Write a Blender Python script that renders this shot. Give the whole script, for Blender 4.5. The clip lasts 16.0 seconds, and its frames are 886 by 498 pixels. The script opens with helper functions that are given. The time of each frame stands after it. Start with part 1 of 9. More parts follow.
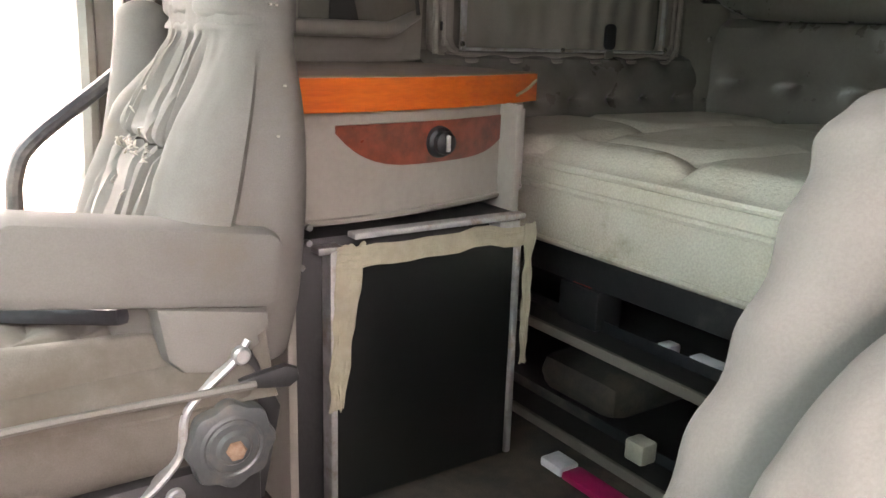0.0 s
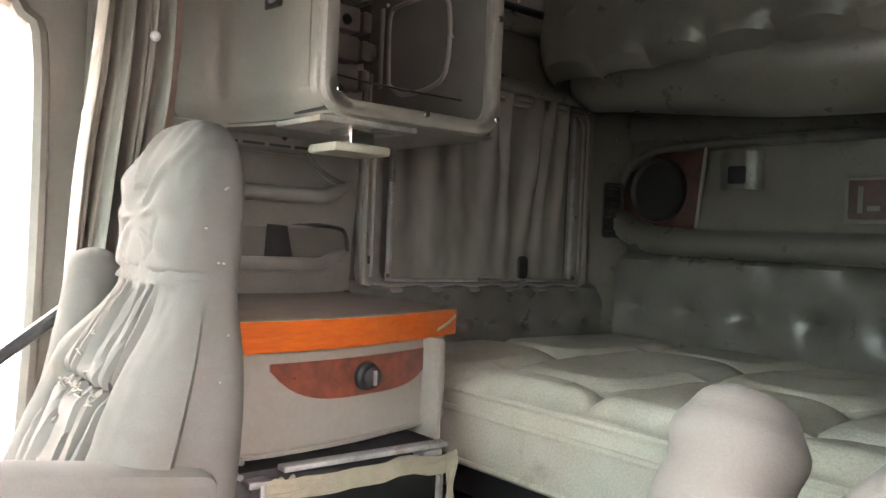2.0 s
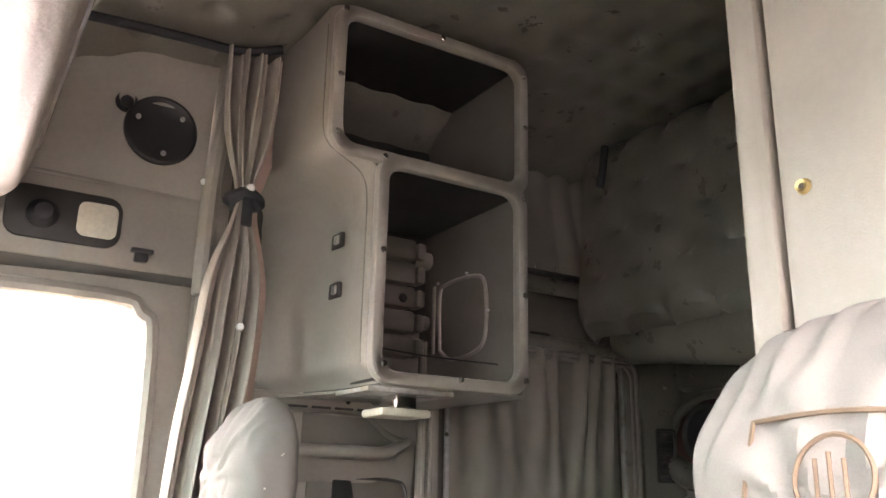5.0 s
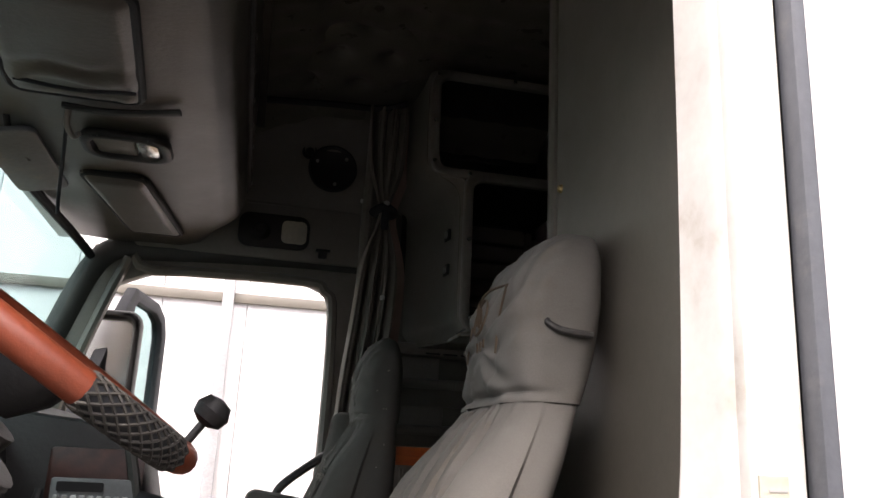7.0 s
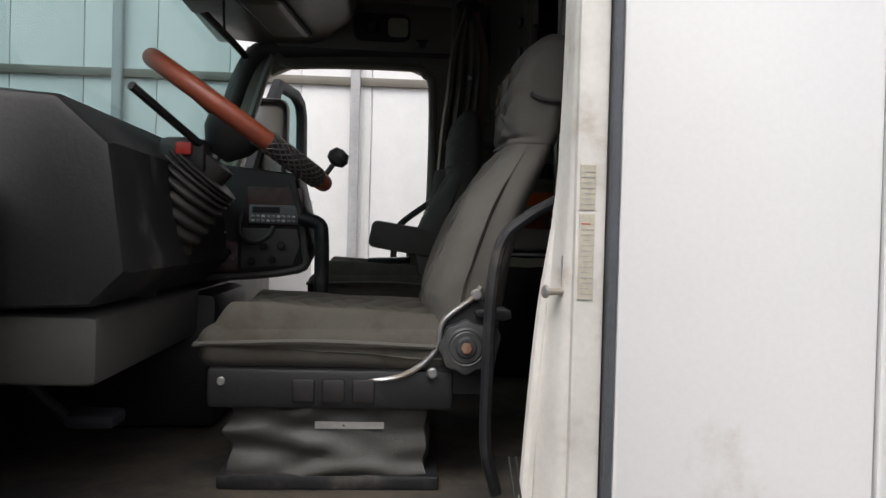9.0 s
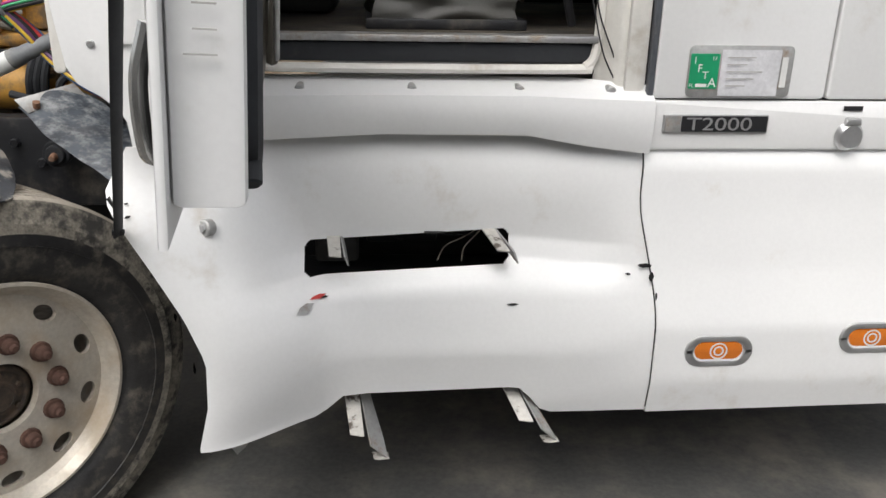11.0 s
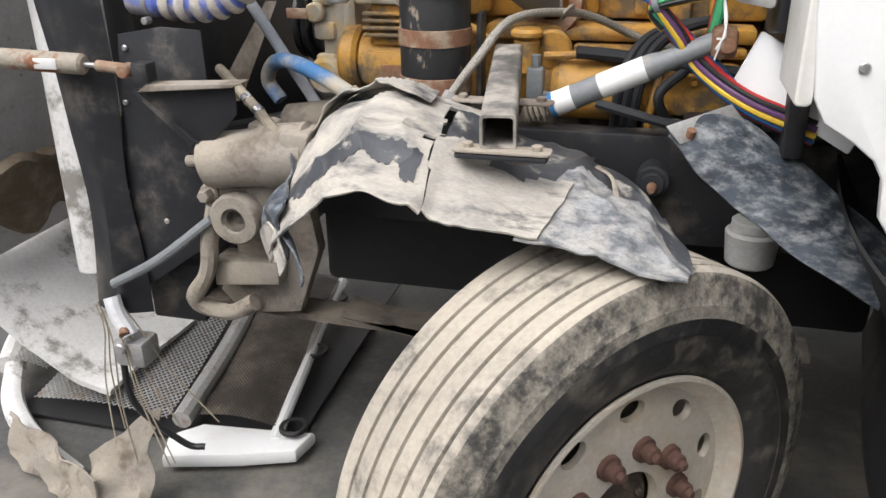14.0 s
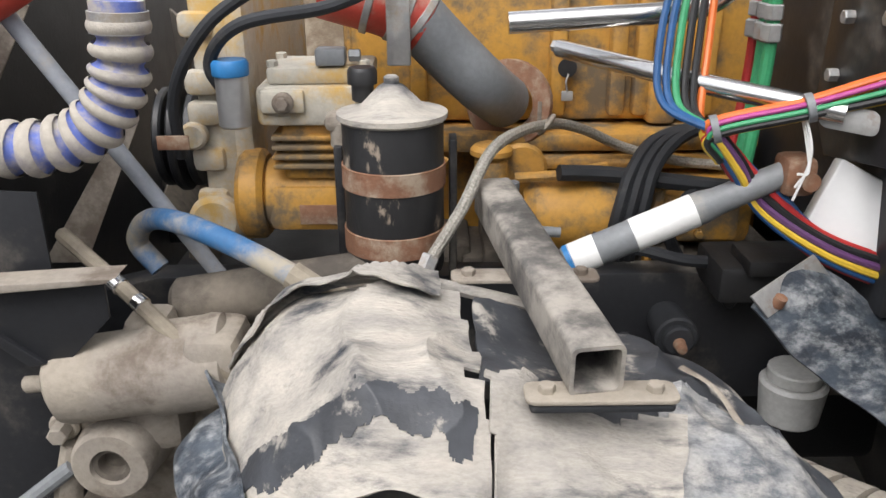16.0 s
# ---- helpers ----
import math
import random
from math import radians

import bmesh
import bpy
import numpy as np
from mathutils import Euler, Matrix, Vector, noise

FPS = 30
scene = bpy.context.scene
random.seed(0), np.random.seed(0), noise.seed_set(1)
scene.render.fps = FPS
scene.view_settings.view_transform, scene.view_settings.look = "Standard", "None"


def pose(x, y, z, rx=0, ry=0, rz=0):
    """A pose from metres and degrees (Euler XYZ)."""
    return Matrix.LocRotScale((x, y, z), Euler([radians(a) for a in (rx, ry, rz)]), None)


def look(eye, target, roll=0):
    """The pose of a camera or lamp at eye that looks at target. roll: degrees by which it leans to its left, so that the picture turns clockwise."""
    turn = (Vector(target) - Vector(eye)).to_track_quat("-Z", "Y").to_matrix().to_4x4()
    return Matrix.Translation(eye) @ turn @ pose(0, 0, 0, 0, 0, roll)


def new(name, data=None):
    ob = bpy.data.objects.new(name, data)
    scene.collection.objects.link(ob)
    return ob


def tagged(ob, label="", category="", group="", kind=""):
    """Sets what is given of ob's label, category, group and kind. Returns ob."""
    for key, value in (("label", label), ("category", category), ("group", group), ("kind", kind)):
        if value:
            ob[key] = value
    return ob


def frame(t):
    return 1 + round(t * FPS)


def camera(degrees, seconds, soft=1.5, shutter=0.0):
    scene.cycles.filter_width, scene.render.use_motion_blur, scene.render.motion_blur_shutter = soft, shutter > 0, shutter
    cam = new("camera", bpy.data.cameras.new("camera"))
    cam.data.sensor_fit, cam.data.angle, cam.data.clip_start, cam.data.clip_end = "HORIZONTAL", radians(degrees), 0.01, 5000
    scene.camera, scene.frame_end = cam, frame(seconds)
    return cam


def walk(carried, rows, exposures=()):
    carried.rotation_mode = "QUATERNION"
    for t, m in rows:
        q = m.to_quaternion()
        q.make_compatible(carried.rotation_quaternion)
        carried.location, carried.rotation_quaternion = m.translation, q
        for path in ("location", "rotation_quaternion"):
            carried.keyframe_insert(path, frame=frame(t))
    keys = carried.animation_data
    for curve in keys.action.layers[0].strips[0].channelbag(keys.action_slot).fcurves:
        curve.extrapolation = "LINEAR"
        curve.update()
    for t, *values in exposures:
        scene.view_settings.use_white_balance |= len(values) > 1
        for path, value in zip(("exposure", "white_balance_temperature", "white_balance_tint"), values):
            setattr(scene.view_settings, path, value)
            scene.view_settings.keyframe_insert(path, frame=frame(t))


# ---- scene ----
PATH = [
    (0, (1.62, 0.657, 2.114), (2.709, 2.254, 1.6), 1.8),
    (0.5, (1.614, 0.657, 2.131), (2.793, 2.189, 1.616), 2.2),
    (1, (1.605, 0.631, 2.152), (2.823, 2.155, 1.711), 2.3),
    (1.5, (1.58, 0.607, 2.173), (2.831, 2.149, 1.931), 2.5),
    (2, (1.554, 0.576, 2.187), (2.818, 2.126, 2.164), 2.5),
    (2.5, (1.533, 0.554, 2.189), (2.799, 2.097, 2.321), 2.3),
    (3, (1.535, 0.51, 2.203), (2.8, 2.041, 2.442), 2.1),
    (3.5, (1.522, 0.452, 2.214), (2.763, 1.983, 2.552), 1.8),
    (4, (1.509, 0.388, 2.225), (2.686, 1.948, 2.648), 1.6),
    (4.5, (1.497, 0.352, 2.224), (2.607, 1.94, 2.72), 1.5),
    (5, (1.509, 0.285, 2.205), (2.515, 1.923, 2.757), 1.2),
    (5.2, (1.525, 0.244, 2.188), (2.454, 1.923, 2.753), 1.1),
    (7.3, (1.741, -0.615, 1.982), (2.072, 1.296, 2.469), 2.3),
    (7.5, (1.80, -0.632, 1.994), (2.062, 1.305, 2.42), 2.05),
    (8, (1.841, -0.755, 1.93), (1.979, 1.218, 2.22), 2.4),
    (8.2, (1.821, -0.857, 1.925), (1.937, 1.128, 2.142), 1.9),
    (10.3, (1.63, -1.781, 1.686), (1.796, 0.165, 1.256), 0.9),
    (10.5, (1.596, -1.829, 1.651), (1.756, 0.098, 1.138), 0.9),
    (11, (1.43, -1.945, 1.565), (1.593, -0.076, 0.872), 1.2),
    (11.5, (1.275, -1.968, 1.566), (1.402, -0.13, 0.787), 1.7),
    (12, (1.1, -1.871, 1.553), (1.046, -0.034, 0.763), 1.6),
    (12.5, (0.934, -1.752, 1.584), (0.633, 0.058, 0.789), 0.9),
    (13, (0.795, -1.644, 1.59), (0.343, 0.131, 0.786), -0.2),
    (13.5, (0.618, -1.548, 1.602), (0.141, 0.222, 0.8), -0.5),
    (14, (0.495, -1.395, 1.601), (0.021, 0.375, 0.8), -0.7),
    (14.5, (0.412, -1.192, 1.639), (-0.054, 0.58, 0.839), -0.8),
    (15, (0.299, -1.059, 1.653), (-0.099, 0.732, 0.856), -1.0),
    (15.5, (0.142, -0.964, 1.678), (-0.015, 0.873, 0.901), -0.5),
    (16, (0.069, -0.854, 1.685), (0.087, 1.001, 0.937), -0.3),
]
cam = camera(57.3, 16.0)
EXPOSURES = [(0.0, 5.4, 7500, 28), (1.5, 5.5, 7400, 26), (3.0, 6.05, 7450, 26), (5.2, 6.1, 7450, 29), (6.4, 3.3, 7100, 23), (7.3, 1.35, 6800, 19),
             (8.2, 0.75, 6700, 17), (9.2, 0.5, 6500, 11), (10.3, 0.5, 6500, 10), (11.2, 0.5, 6500, 10), (12.5, 0.7, 6450, 10), (14.5, 0.85, 6400, 11), (16.0, 0.7, 6400, 11)]
walk(cam, [(t, look(eye, target, roll)) for t, eye, target, roll in PATH], EXPOSURES)

# ---- light: a bright overcast sky ----
world = bpy.data.worlds.new("overcast_sky")
scene.world = world
world.use_nodes = True
wn, wl = world.node_tree.nodes, world.node_tree.links
sky = wn.new("ShaderNodeTexSky")
sky.sky_type, sky.sun_disc = "NISHITA", False
sky.sun_elevation, sky.sun_rotation = radians(58), radians(190)
sky.air_density, sky.dust_density = 1.0, 4.0
veil = wn.new("ShaderNodeHueSaturation")
veil.inputs["Saturation"].default_value = 0.22
wl.new(sky.outputs[0], veil.inputs["Color"])
wl.new(veil.outputs[0], wn["Background"].inputs["Color"])
wn["Background"].inputs["Strength"].default_value = 0.15
sun = new("sun", bpy.data.lights.new("sun", "SUN"))
sun.data.energy, sun.data.angle, sun.data.color = 1.2, radians(40), (1.0, 0.97, 0.93)
sun.matrix_world = look((-3.5, -4.6, 9.0), (0.5, 0.3, 0.5))


# ---- materials ----
def mat(name, col, rough=0.6, metal=0.0, col2=None, mix=0.5, scale=6.0, dirt=None, dirt_at=0.6, dirt_scale=3.0,
        dirt_rough=0.9, fine=0.12, fine_scale=90.0, bump=0.15, bump_scale=120.0, coat=0.0, island=0.0, stretch=(1, 1, 1), soft=0.12):
    """A surface with two scales of variation, dirt in patches and a fine relief. dirt_at: the higher, the less dirt."""
    m = bpy.data.materials.new(name)
    m.use_nodes = True
    n, l = m.node_tree.nodes, m.node_tree.links
    p = n["Principled BSDF"]
    tc = n.new("ShaderNodeTexCoord")
    mp = n.new("ShaderNodeMapping")
    mp.inputs["Scale"].default_value = stretch
    l.new(tc.outputs["Object"], mp.inputs["Vector"])

    def noise_tex(sc, detail=4.0, rgh=0.6):
        t = n.new("ShaderNodeTexNoise")
        t.inputs["Scale"].default_value, t.inputs["Detail"].default_value, t.inputs["Roughness"].default_value = sc, detail, rgh
        l.new(mp.outputs[0], t.inputs["Vector"])
        return t.outputs["Fac"]

    def ramp(src, a, b):
        r = n.new("ShaderNodeMapRange")
        r.interpolation_type = "SMOOTHSTEP"
        r.inputs["From Min"].default_value, r.inputs["From Max"].default_value = a, b
        l.new(src, r.inputs["Value"])
        return r.outputs[0]

    def blend(fac, a, b, kind="MIX"):
        x = n.new("ShaderNodeMix")
        x.data_type, x.blend_type = "RGBA", kind
        if isinstance(fac, float):
            x.inputs[0].default_value = fac
        else:
            l.new(fac, x.inputs[0])
        for k, v in ((6, a), (7, b)):
            if isinstance(v, tuple):
                x.inputs[k].default_value = (*v, 1)
            else:
                l.new(v, x.inputs[k])
        return x.outputs[2]

    c = blend(ramp(noise_tex(scale), mix - 0.2, mix + 0.2), col, col2 or tuple(v * 0.82 for v in col))
    g = ramp(noise_tex(fine_scale, 3.0), 0.3, 0.7)
    c = blend(fine, c, blend(g, tuple(v * 0.45 for v in col), tuple(min(1.0, v * 1.5) for v in col)))
    rg = n.new("ShaderNodeMapRange")
    rg.inputs["To Min"].default_value, rg.inputs["To Max"].default_value = max(0.02, rough - 0.08), min(1.0, rough + 0.1)
    l.new(noise_tex(scale * 2.3), rg.inputs["Value"])
    rough_out = rg.outputs[0]
    if dirt:
        d = ramp(noise_tex(dirt_scale, 9.0, 0.68), dirt_at - soft, dirt_at + soft)
        c = blend(d, c, dirt)
        x = n.new("ShaderNodeMix")
        l.new(d, x.inputs[0])
        l.new(rough_out, x.inputs[2])
        x.inputs[3].default_value = dirt_rough
        rough_out = x.outputs[0]
        if metal:
            y = n.new("ShaderNodeMix")
            l.new(d, y.inputs[0])
            y.inputs[2].default_value, y.inputs[3].default_value = metal, 0.0
            l.new(y.outputs[0], p.inputs["Metallic"])
    if metal and not dirt:
        p.inputs["Metallic"].default_value = metal
    if island:
        geo = n.new("ShaderNodeNewGeometry")
        h = n.new("ShaderNodeHueSaturation")
        v = n.new("ShaderNodeMapRange")
        v.inputs["To Min"].default_value, v.inputs["To Max"].default_value = 1 - island, 1 + island
        l.new(geo.outputs["Random Per Island"], v.inputs["Value"])
        l.new(v.outputs[0], h.inputs["Value"])
        l.new(c, h.inputs["Color"])
        c = h.outputs[0]
    l.new(c, p.inputs["Base Color"])
    l.new(rough_out, p.inputs["Roughness"])
    p.inputs["Coat Weight"].default_value = coat
    p.inputs["Coat Roughness"].default_value = 0.12
    if bump:
        b = n.new("ShaderNodeBump")
        b.inputs["Strength"].default_value, b.inputs["Distance"].default_value = bump, 0.004
        l.new(noise_tex(bump_scale, 5.0), b.inputs["Height"])
        l.new(b.outputs[0], p.inputs["Normal"])
    return m


WHITE = mat("white_paint", (0.80, 0.80, 0.79), 0.32, dirt=(0.60, 0.56, 0.50), dirt_at=0.69, dirt_scale=3.6, fine=0.03, bump=0.03, bump_scale=9, coat=0.25, scale=1.5, col2=(0.77, 0.77, 0.765))
JAMB = mat("door_jamb_paint", (0.74, 0.72, 0.67), 0.4, dirt=(0.42, 0.36, 0.28), dirt_at=0.66, dirt_scale=6, fine=0.05, bump=0.05, bump_scale=30)
CHIP = mat("chipped_paint_black", (0.015, 0.015, 0.015), 0.7, bump=0.4, bump_scale=90)
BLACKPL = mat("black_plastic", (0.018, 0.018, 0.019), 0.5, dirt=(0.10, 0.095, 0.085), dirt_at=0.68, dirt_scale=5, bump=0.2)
BLACKRB = mat("black_rubber", (0.02, 0.022, 0.026), 0.7, dirt=(0.12, 0.11, 0.1), dirt_at=0.7, dirt_scale=8)
BLACKST = mat("black_painted_steel", (0.02, 0.021, 0.024), 0.42, dirt=(0.17, 0.15, 0.125), dirt_at=0.62, dirt_scale=4, bump=0.12, bump_scale=60)
SEALG = mat("grey_rubber_seal", (0.085, 0.092, 0.105), 0.55, dirt=(0.2, 0.19, 0.18), dirt_at=0.68, dirt_scale=9)
FLAP = mat("dusty_black_flap", (0.50, 0.46, 0.40), 0.75, dirt=(0.045, 0.05, 0.06), dirt_at=0.60, dirt_scale=5.0, soft=0.09, bump=0.6, bump_scale=70, col2=(0.27, 0.255, 0.235), scale=6, dirt_rough=0.45, stretch=(1.0, 2.8, 3.0))
FLAPD = mat("bare_black_flap", (0.035, 0.037, 0.042), 0.5, dirt=(0.34, 0.315, 0.28), dirt_at=0.60, dirt_scale=19, soft=0.06, bump=0.4, bump_scale=60, col2=(0.07, 0.075, 0.085), scale=10)
FLAPL = mat("blue_grey_scraped_flap", (0.42, 0.40, 0.37), 0.65, dirt=(0.085, 0.095, 0.108), dirt_at=0.54, dirt_scale=16, soft=0.14, bump=0.6, bump_scale=70, col2=(0.27, 0.28, 0.29), scale=9, dirt_rough=0.4, stretch=(1.5, 2.2, 2.5))
TUBED = mat("dusty_black_tube", (0.06, 0.058, 0.055), 0.6, dirt=(0.36, 0.33, 0.29), dirt_at=0.50, dirt_scale=9, soft=0.12, bump=0.4, bump_scale=80, col2=(0.10, 0.095, 0.09), scale=12)
FLAPB = mat("scraped_blue_black_flap", (0.03, 0.035, 0.045), 0.42, dirt=(0.33, 0.34, 0.345), dirt_at=0.58, dirt_scale=22, soft=0.16, bump=0.5, bump_scale=60, col2=(0.07, 0.088, 0.11), scale=12, stretch=(1, 2, 2))
TYRE = mat("tyre_rubber", (0.016, 0.016, 0.017), 0.5, dirt=(0.12, 0.107, 0.087), dirt_at=0.58, dirt_scale=16, soft=0.12, bump=0.5, bump_scale=70, col2=(0.04, 0.038, 0.036), scale=5, fine=0.25, fine_scale=60)
TYREMUD = mat("mud_dusted_shoulder_rubber", (0.28, 0.255, 0.21), 0.9, dirt=(0.045, 0.043, 0.04), dirt_at=0.535, dirt_scale=16, soft=0.09, bump=0.6, bump_scale=70, col2=(0.10, 0.092, 0.08), scale=30, mix=0.52, fine=0.3, fine_scale=140)
TREAD = mat("dusty_tread_rubber", (0.46, 0.41, 0.34), 0.9, dirt=(0.10, 0.095, 0.088), dirt_at=0.59, dirt_scale=10, soft=0.12, bump=0.5, bump_scale=90, col2=(0.34, 0.305, 0.255), scale=4)
ALLOY = mat("brushed_alloy", (0.64, 0.59, 0.51), 0.42, 0.4, dirt=(0.46, 0.38, 0.28), dirt_at=0.56, dirt_scale=5, dirt_rough=0.6, bump=0.06)
NUT = mat("rusty_nut", (0.12, 0.062, 0.045), 0.75, 0.1, dirt=(0.07, 0.035, 0.025), dirt_at=0.5, dirt_scale=30, bump=0.5)
HUB = mat("oily_dark_hub", (0.035, 0.027, 0.021), 0.5, dirt=(0.12, 0.085, 0.06), dirt_at=0.55, dirt_scale=16)
YELLOW = mat("engine_yellow", (0.52, 0.275, 0.045), 0.5, dirt=(0.16, 0.12, 0.075), dirt_at=0.53, dirt_scale=11, soft=0.10, col2=(0.44, 0.23, 0.05), bump=0.25, bump_scale=80)
PALEYEL = mat("dusty_pale_casting", (0.50, 0.47, 0.40), 0.75, dirt=(0.50, 0.32, 0.09), dirt_at=0.58, dirt_scale=8, bump=0.35)
CAST = mat("dusty_casting", (0.33, 0.29, 0.235), 0.85, dirt=(0.15, 0.12, 0.095), dirt_at=0.54, dirt_scale=7, soft=0.09, bump=0.5, bump_scale=110, col2=(0.26, 0.23, 0.20))
CASTDK = mat("dark_dusty_casting", (0.17, 0.145, 0.115), 0.85, dirt=(0.07, 0.06, 0.05), dirt_at=0.5, dirt_scale=6, bump=0.4)
RUSTM = mat("rusty_steel", (0.24, 0.12, 0.07), 0.75, 0.2, dirt=(0.34, 0.27, 0.2), dirt_at=0.56, dirt_scale=18, bump=0.5)
STEEL = mat("worn_steel", (0.45, 0.45, 0.45), 0.4, 0.8, dirt=(0.30, 0.25, 0.19), dirt_at=0.58, dirt_scale=14, bump=0.15)
CHROME = mat("polished_pipe", (0.75, 0.74, 0.72), 0.22, 1.0, fine=0.04, bump=0.03)
GALV = mat("galvanised_bracket", (0.46, 0.46, 0.45), 0.5, 0.6, dirt=(0.25, 0.17, 0.11), dirt_at=0.62, dirt_scale=16)
GALVP = mat("flaking_galvanised", (0.55, 0.53, 0.49), 0.55, 0.25, dirt=(0.12, 0.10, 0.085), dirt_at=0.57, dirt_scale=24, soft=0.05)
BLUEH = mat("dusty_blue_silicone", (0.12, 0.17, 0.50), 0.6, dirt=(0.42, 0.38, 0.33), dirt_at=0.53, dirt_scale=12, soft=0.1, bump=0.2)
TANH = mat("dust_coated_silicone", (0.46, 0.42, 0.36), 0.85, dirt=(0.26, 0.24, 0.26), dirt_at=0.6, dirt_scale=15, bump=0.35)
BLUETAN = mat("dusty_blue_hose", (0.035, 0.13, 0.29), 0.6, dirt=(0.36, 0.32, 0.25), dirt_at=0.53, dirt_scale=7, soft=0.12)
TANHOSE = mat("dusty_tan_hose", (0.30, 0.26, 0.20), 0.8, dirt=(0.2, 0.17, 0.13), dirt_at=0.55, dirt_scale=12)
BRAID = mat("braided_steel_hose", (0.34, 0.32, 0.28), 0.5, 0.4, fine=0.5, fine_scale=260, bump=0.7, bump_scale=300)
GREYP = mat("grey_painted_pipe", (0.20, 0.21, 0.22), 0.5, dirt=(0.33, 0.31, 0.27), dirt_at=0.66, dirt_scale=10)
GREYROD = mat("grey_painted_rod", (0.30, 0.32, 0.35), 0.5, dirt=(0.36, 0.33, 0.28), dirt_at=0.6, dirt_scale=11)
REDSIL = mat("red_silicone", (0.45, 0.05, 0.03), 0.5, dirt=(0.38, 0.30, 0.24), dirt_at=0.62, dirt_scale=12)
VINYL = mat("grey_vinyl", (0.156, 0.148, 0.123), 0.29, fine=0.08, bump=0.15, bump_scale=160, col2=(0.129, 0.121, 0.100))
VINYLDK = mat("dark_grey_vinyl", (0.126, 0.118, 0.102), 0.29, fine=0.08, bump=0.15, bump_scale=160, col2=(0.107, 0.101, 0.087))
TRIM = mat("grey_moulded_trim", (0.252, 0.235, 0.205), 0.40, fine=0.06, bump=0.2, bump_scale=420, col2=(0.227, 0.210, 0.184), dirt=(0.202, 0.173, 0.137), dirt_at=0.72)
DOORTRIM = mat("taupe_door_trim", (0.135, 0.122, 0.10), 0.5, fine=0.06, bump=0.2, bump_scale=300, dirt=(0.10, 0.085, 0.065), dirt_at=0.62)
DARKBURL = mat("dark_burl", (0.068, 0.024, 0.018), 0.35, fine=0.25, fine_scale=50, col2=(0.024, 0.011, 0.010), scale=22, bump=0.05)
TRIMLT = mat("beige_moulded_trim", (0.174, 0.159, 0.132), 0.45, fine=0.05, bump=0.12, bump_scale=350, col2=(0.155, 0.142, 0.118))
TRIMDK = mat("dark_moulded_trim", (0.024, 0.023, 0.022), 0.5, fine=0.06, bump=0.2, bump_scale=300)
CLOTH = mat("worn_grey_velour", (0.129, 0.123, 0.111), 0.95, fine=0.1, fine_scale=500, bump=0.12, bump_scale=400, col2=(0.109, 0.102, 0.091), dirt=(0.106, 0.091, 0.069), dirt_at=0.66, dirt_scale=6)
# darker than CLOTH: soiling, plus the cab's own shade put into the colour
CUSHM = mat("soiled_shaded_velour", (0.100, 0.092, 0.078), 0.95, fine=0.15, fine_scale=500, bump=0.2, bump_scale=400, col2=(0.080, 0.074, 0.062), dirt=(0.060, 0.050, 0.037), dirt_at=0.58, dirt_scale=5)
CURTAIN = mat("beige_curtain_cloth", (0.326, 0.296, 0.255), 0.9, fine=0.12, fine_scale=400, bump=0.2, bump_scale=300)
MAGENTA = mat("magenta_card", (0.42, 0.015, 0.10), 0.45, bump=0)
CURTPINK = mat("pinkish_curtain_hem", (0.42, 0.30, 0.25), 0.9, fine=0.12, fine_scale=400)
NETCLOTH = mat("grey_curtain_cloth", (0.248, 0.236, 0.200), 0.5, fine=0.12, fine_scale=400, bump=0.15)
MATTRESS = mat("stained_mattress_fabric", (0.518, 0.496, 0.414), 0.95, fine=0.16, fine_scale=220, bump=0.5, bump_scale=160, col2=(0.459, 0.422, 0.333), dirt=(0.222, 0.185, 0.104), dirt_at=0.66, dirt_scale=5)
WOOD = mat("orange_wood_edge", (0.488, 0.100, 0.010), 0.35, fine=0.14, fine_scale=30, col2=(0.414, 0.074, 0.009), scale=12, stretch=(1, 8, 8), bump=0.06, coat=0.2)
BURL = mat("burl_veneer", (0.192, 0.044, 0.024), 0.3, fine=0.25, fine_scale=50, col2=(0.080, 0.024, 0.016), scale=22, bump=0.05, coat=0.3)
TABLE = mat("dusty_brown_tabletop", (0.20, 0.155, 0.125), 0.5, dirt=(0.34, 0.29, 0.235), dirt_at=0.56, dirt_scale=8, soft=0.2)
FRIDGE = mat("black_fridge_door", (0.005, 0.006, 0.006), 0.35, bump=0.05, fine=0.05)
TAPE = mat("old_masking_tape", (0.322, 0.294, 0.210), 0.6, fine=0.2, fine_scale=60, bump=0.6, bump_scale=80, col2=(0.252, 0.238, 0.182), scale=30)
CARPET = mat("dirty_floor_mat", (0.045, 0.041, 0.036), 0.9, dirt=(0.09, 0.074, 0.054), dirt_at=0.52, dirt_scale=5, bump=0.5, bump_scale=220)
CONCRETE = mat("dirty_dark_concrete", (0.085, 0.085, 0.082), 0.72, col2=(0.060, 0.060, 0.058), scale=1.3, dirt=(0.20, 0.182, 0.155), dirt_at=0.575, dirt_scale=1.9, soft=0.13, fine=0.22, fine_scale=50, bump=0.4, bump_scale=40)
HOODIN = mat("cracked_grey_liner", (0.50, 0.49, 0.48), 0.8, col2=(0.40, 0.395, 0.385), dirt=(0.15, 0.14, 0.13), dirt_at=0.66, dirt_scale=11, soft=0.05, bump=0.8, bump_scale=40)
RENDERM = mat("grey_rendered_wall", (0.40, 0.395, 0.38), 0.9, col2=(0.34, 0.335, 0.32), scale=0.7)
EARTH = mat("brown_dirt_pile", (0.13, 0.095, 0.062), 0.95, dirt=(0.22, 0.18, 0.13), dirt_at=0.55, dirt_scale=6, bump=1.0, bump_scale=40)
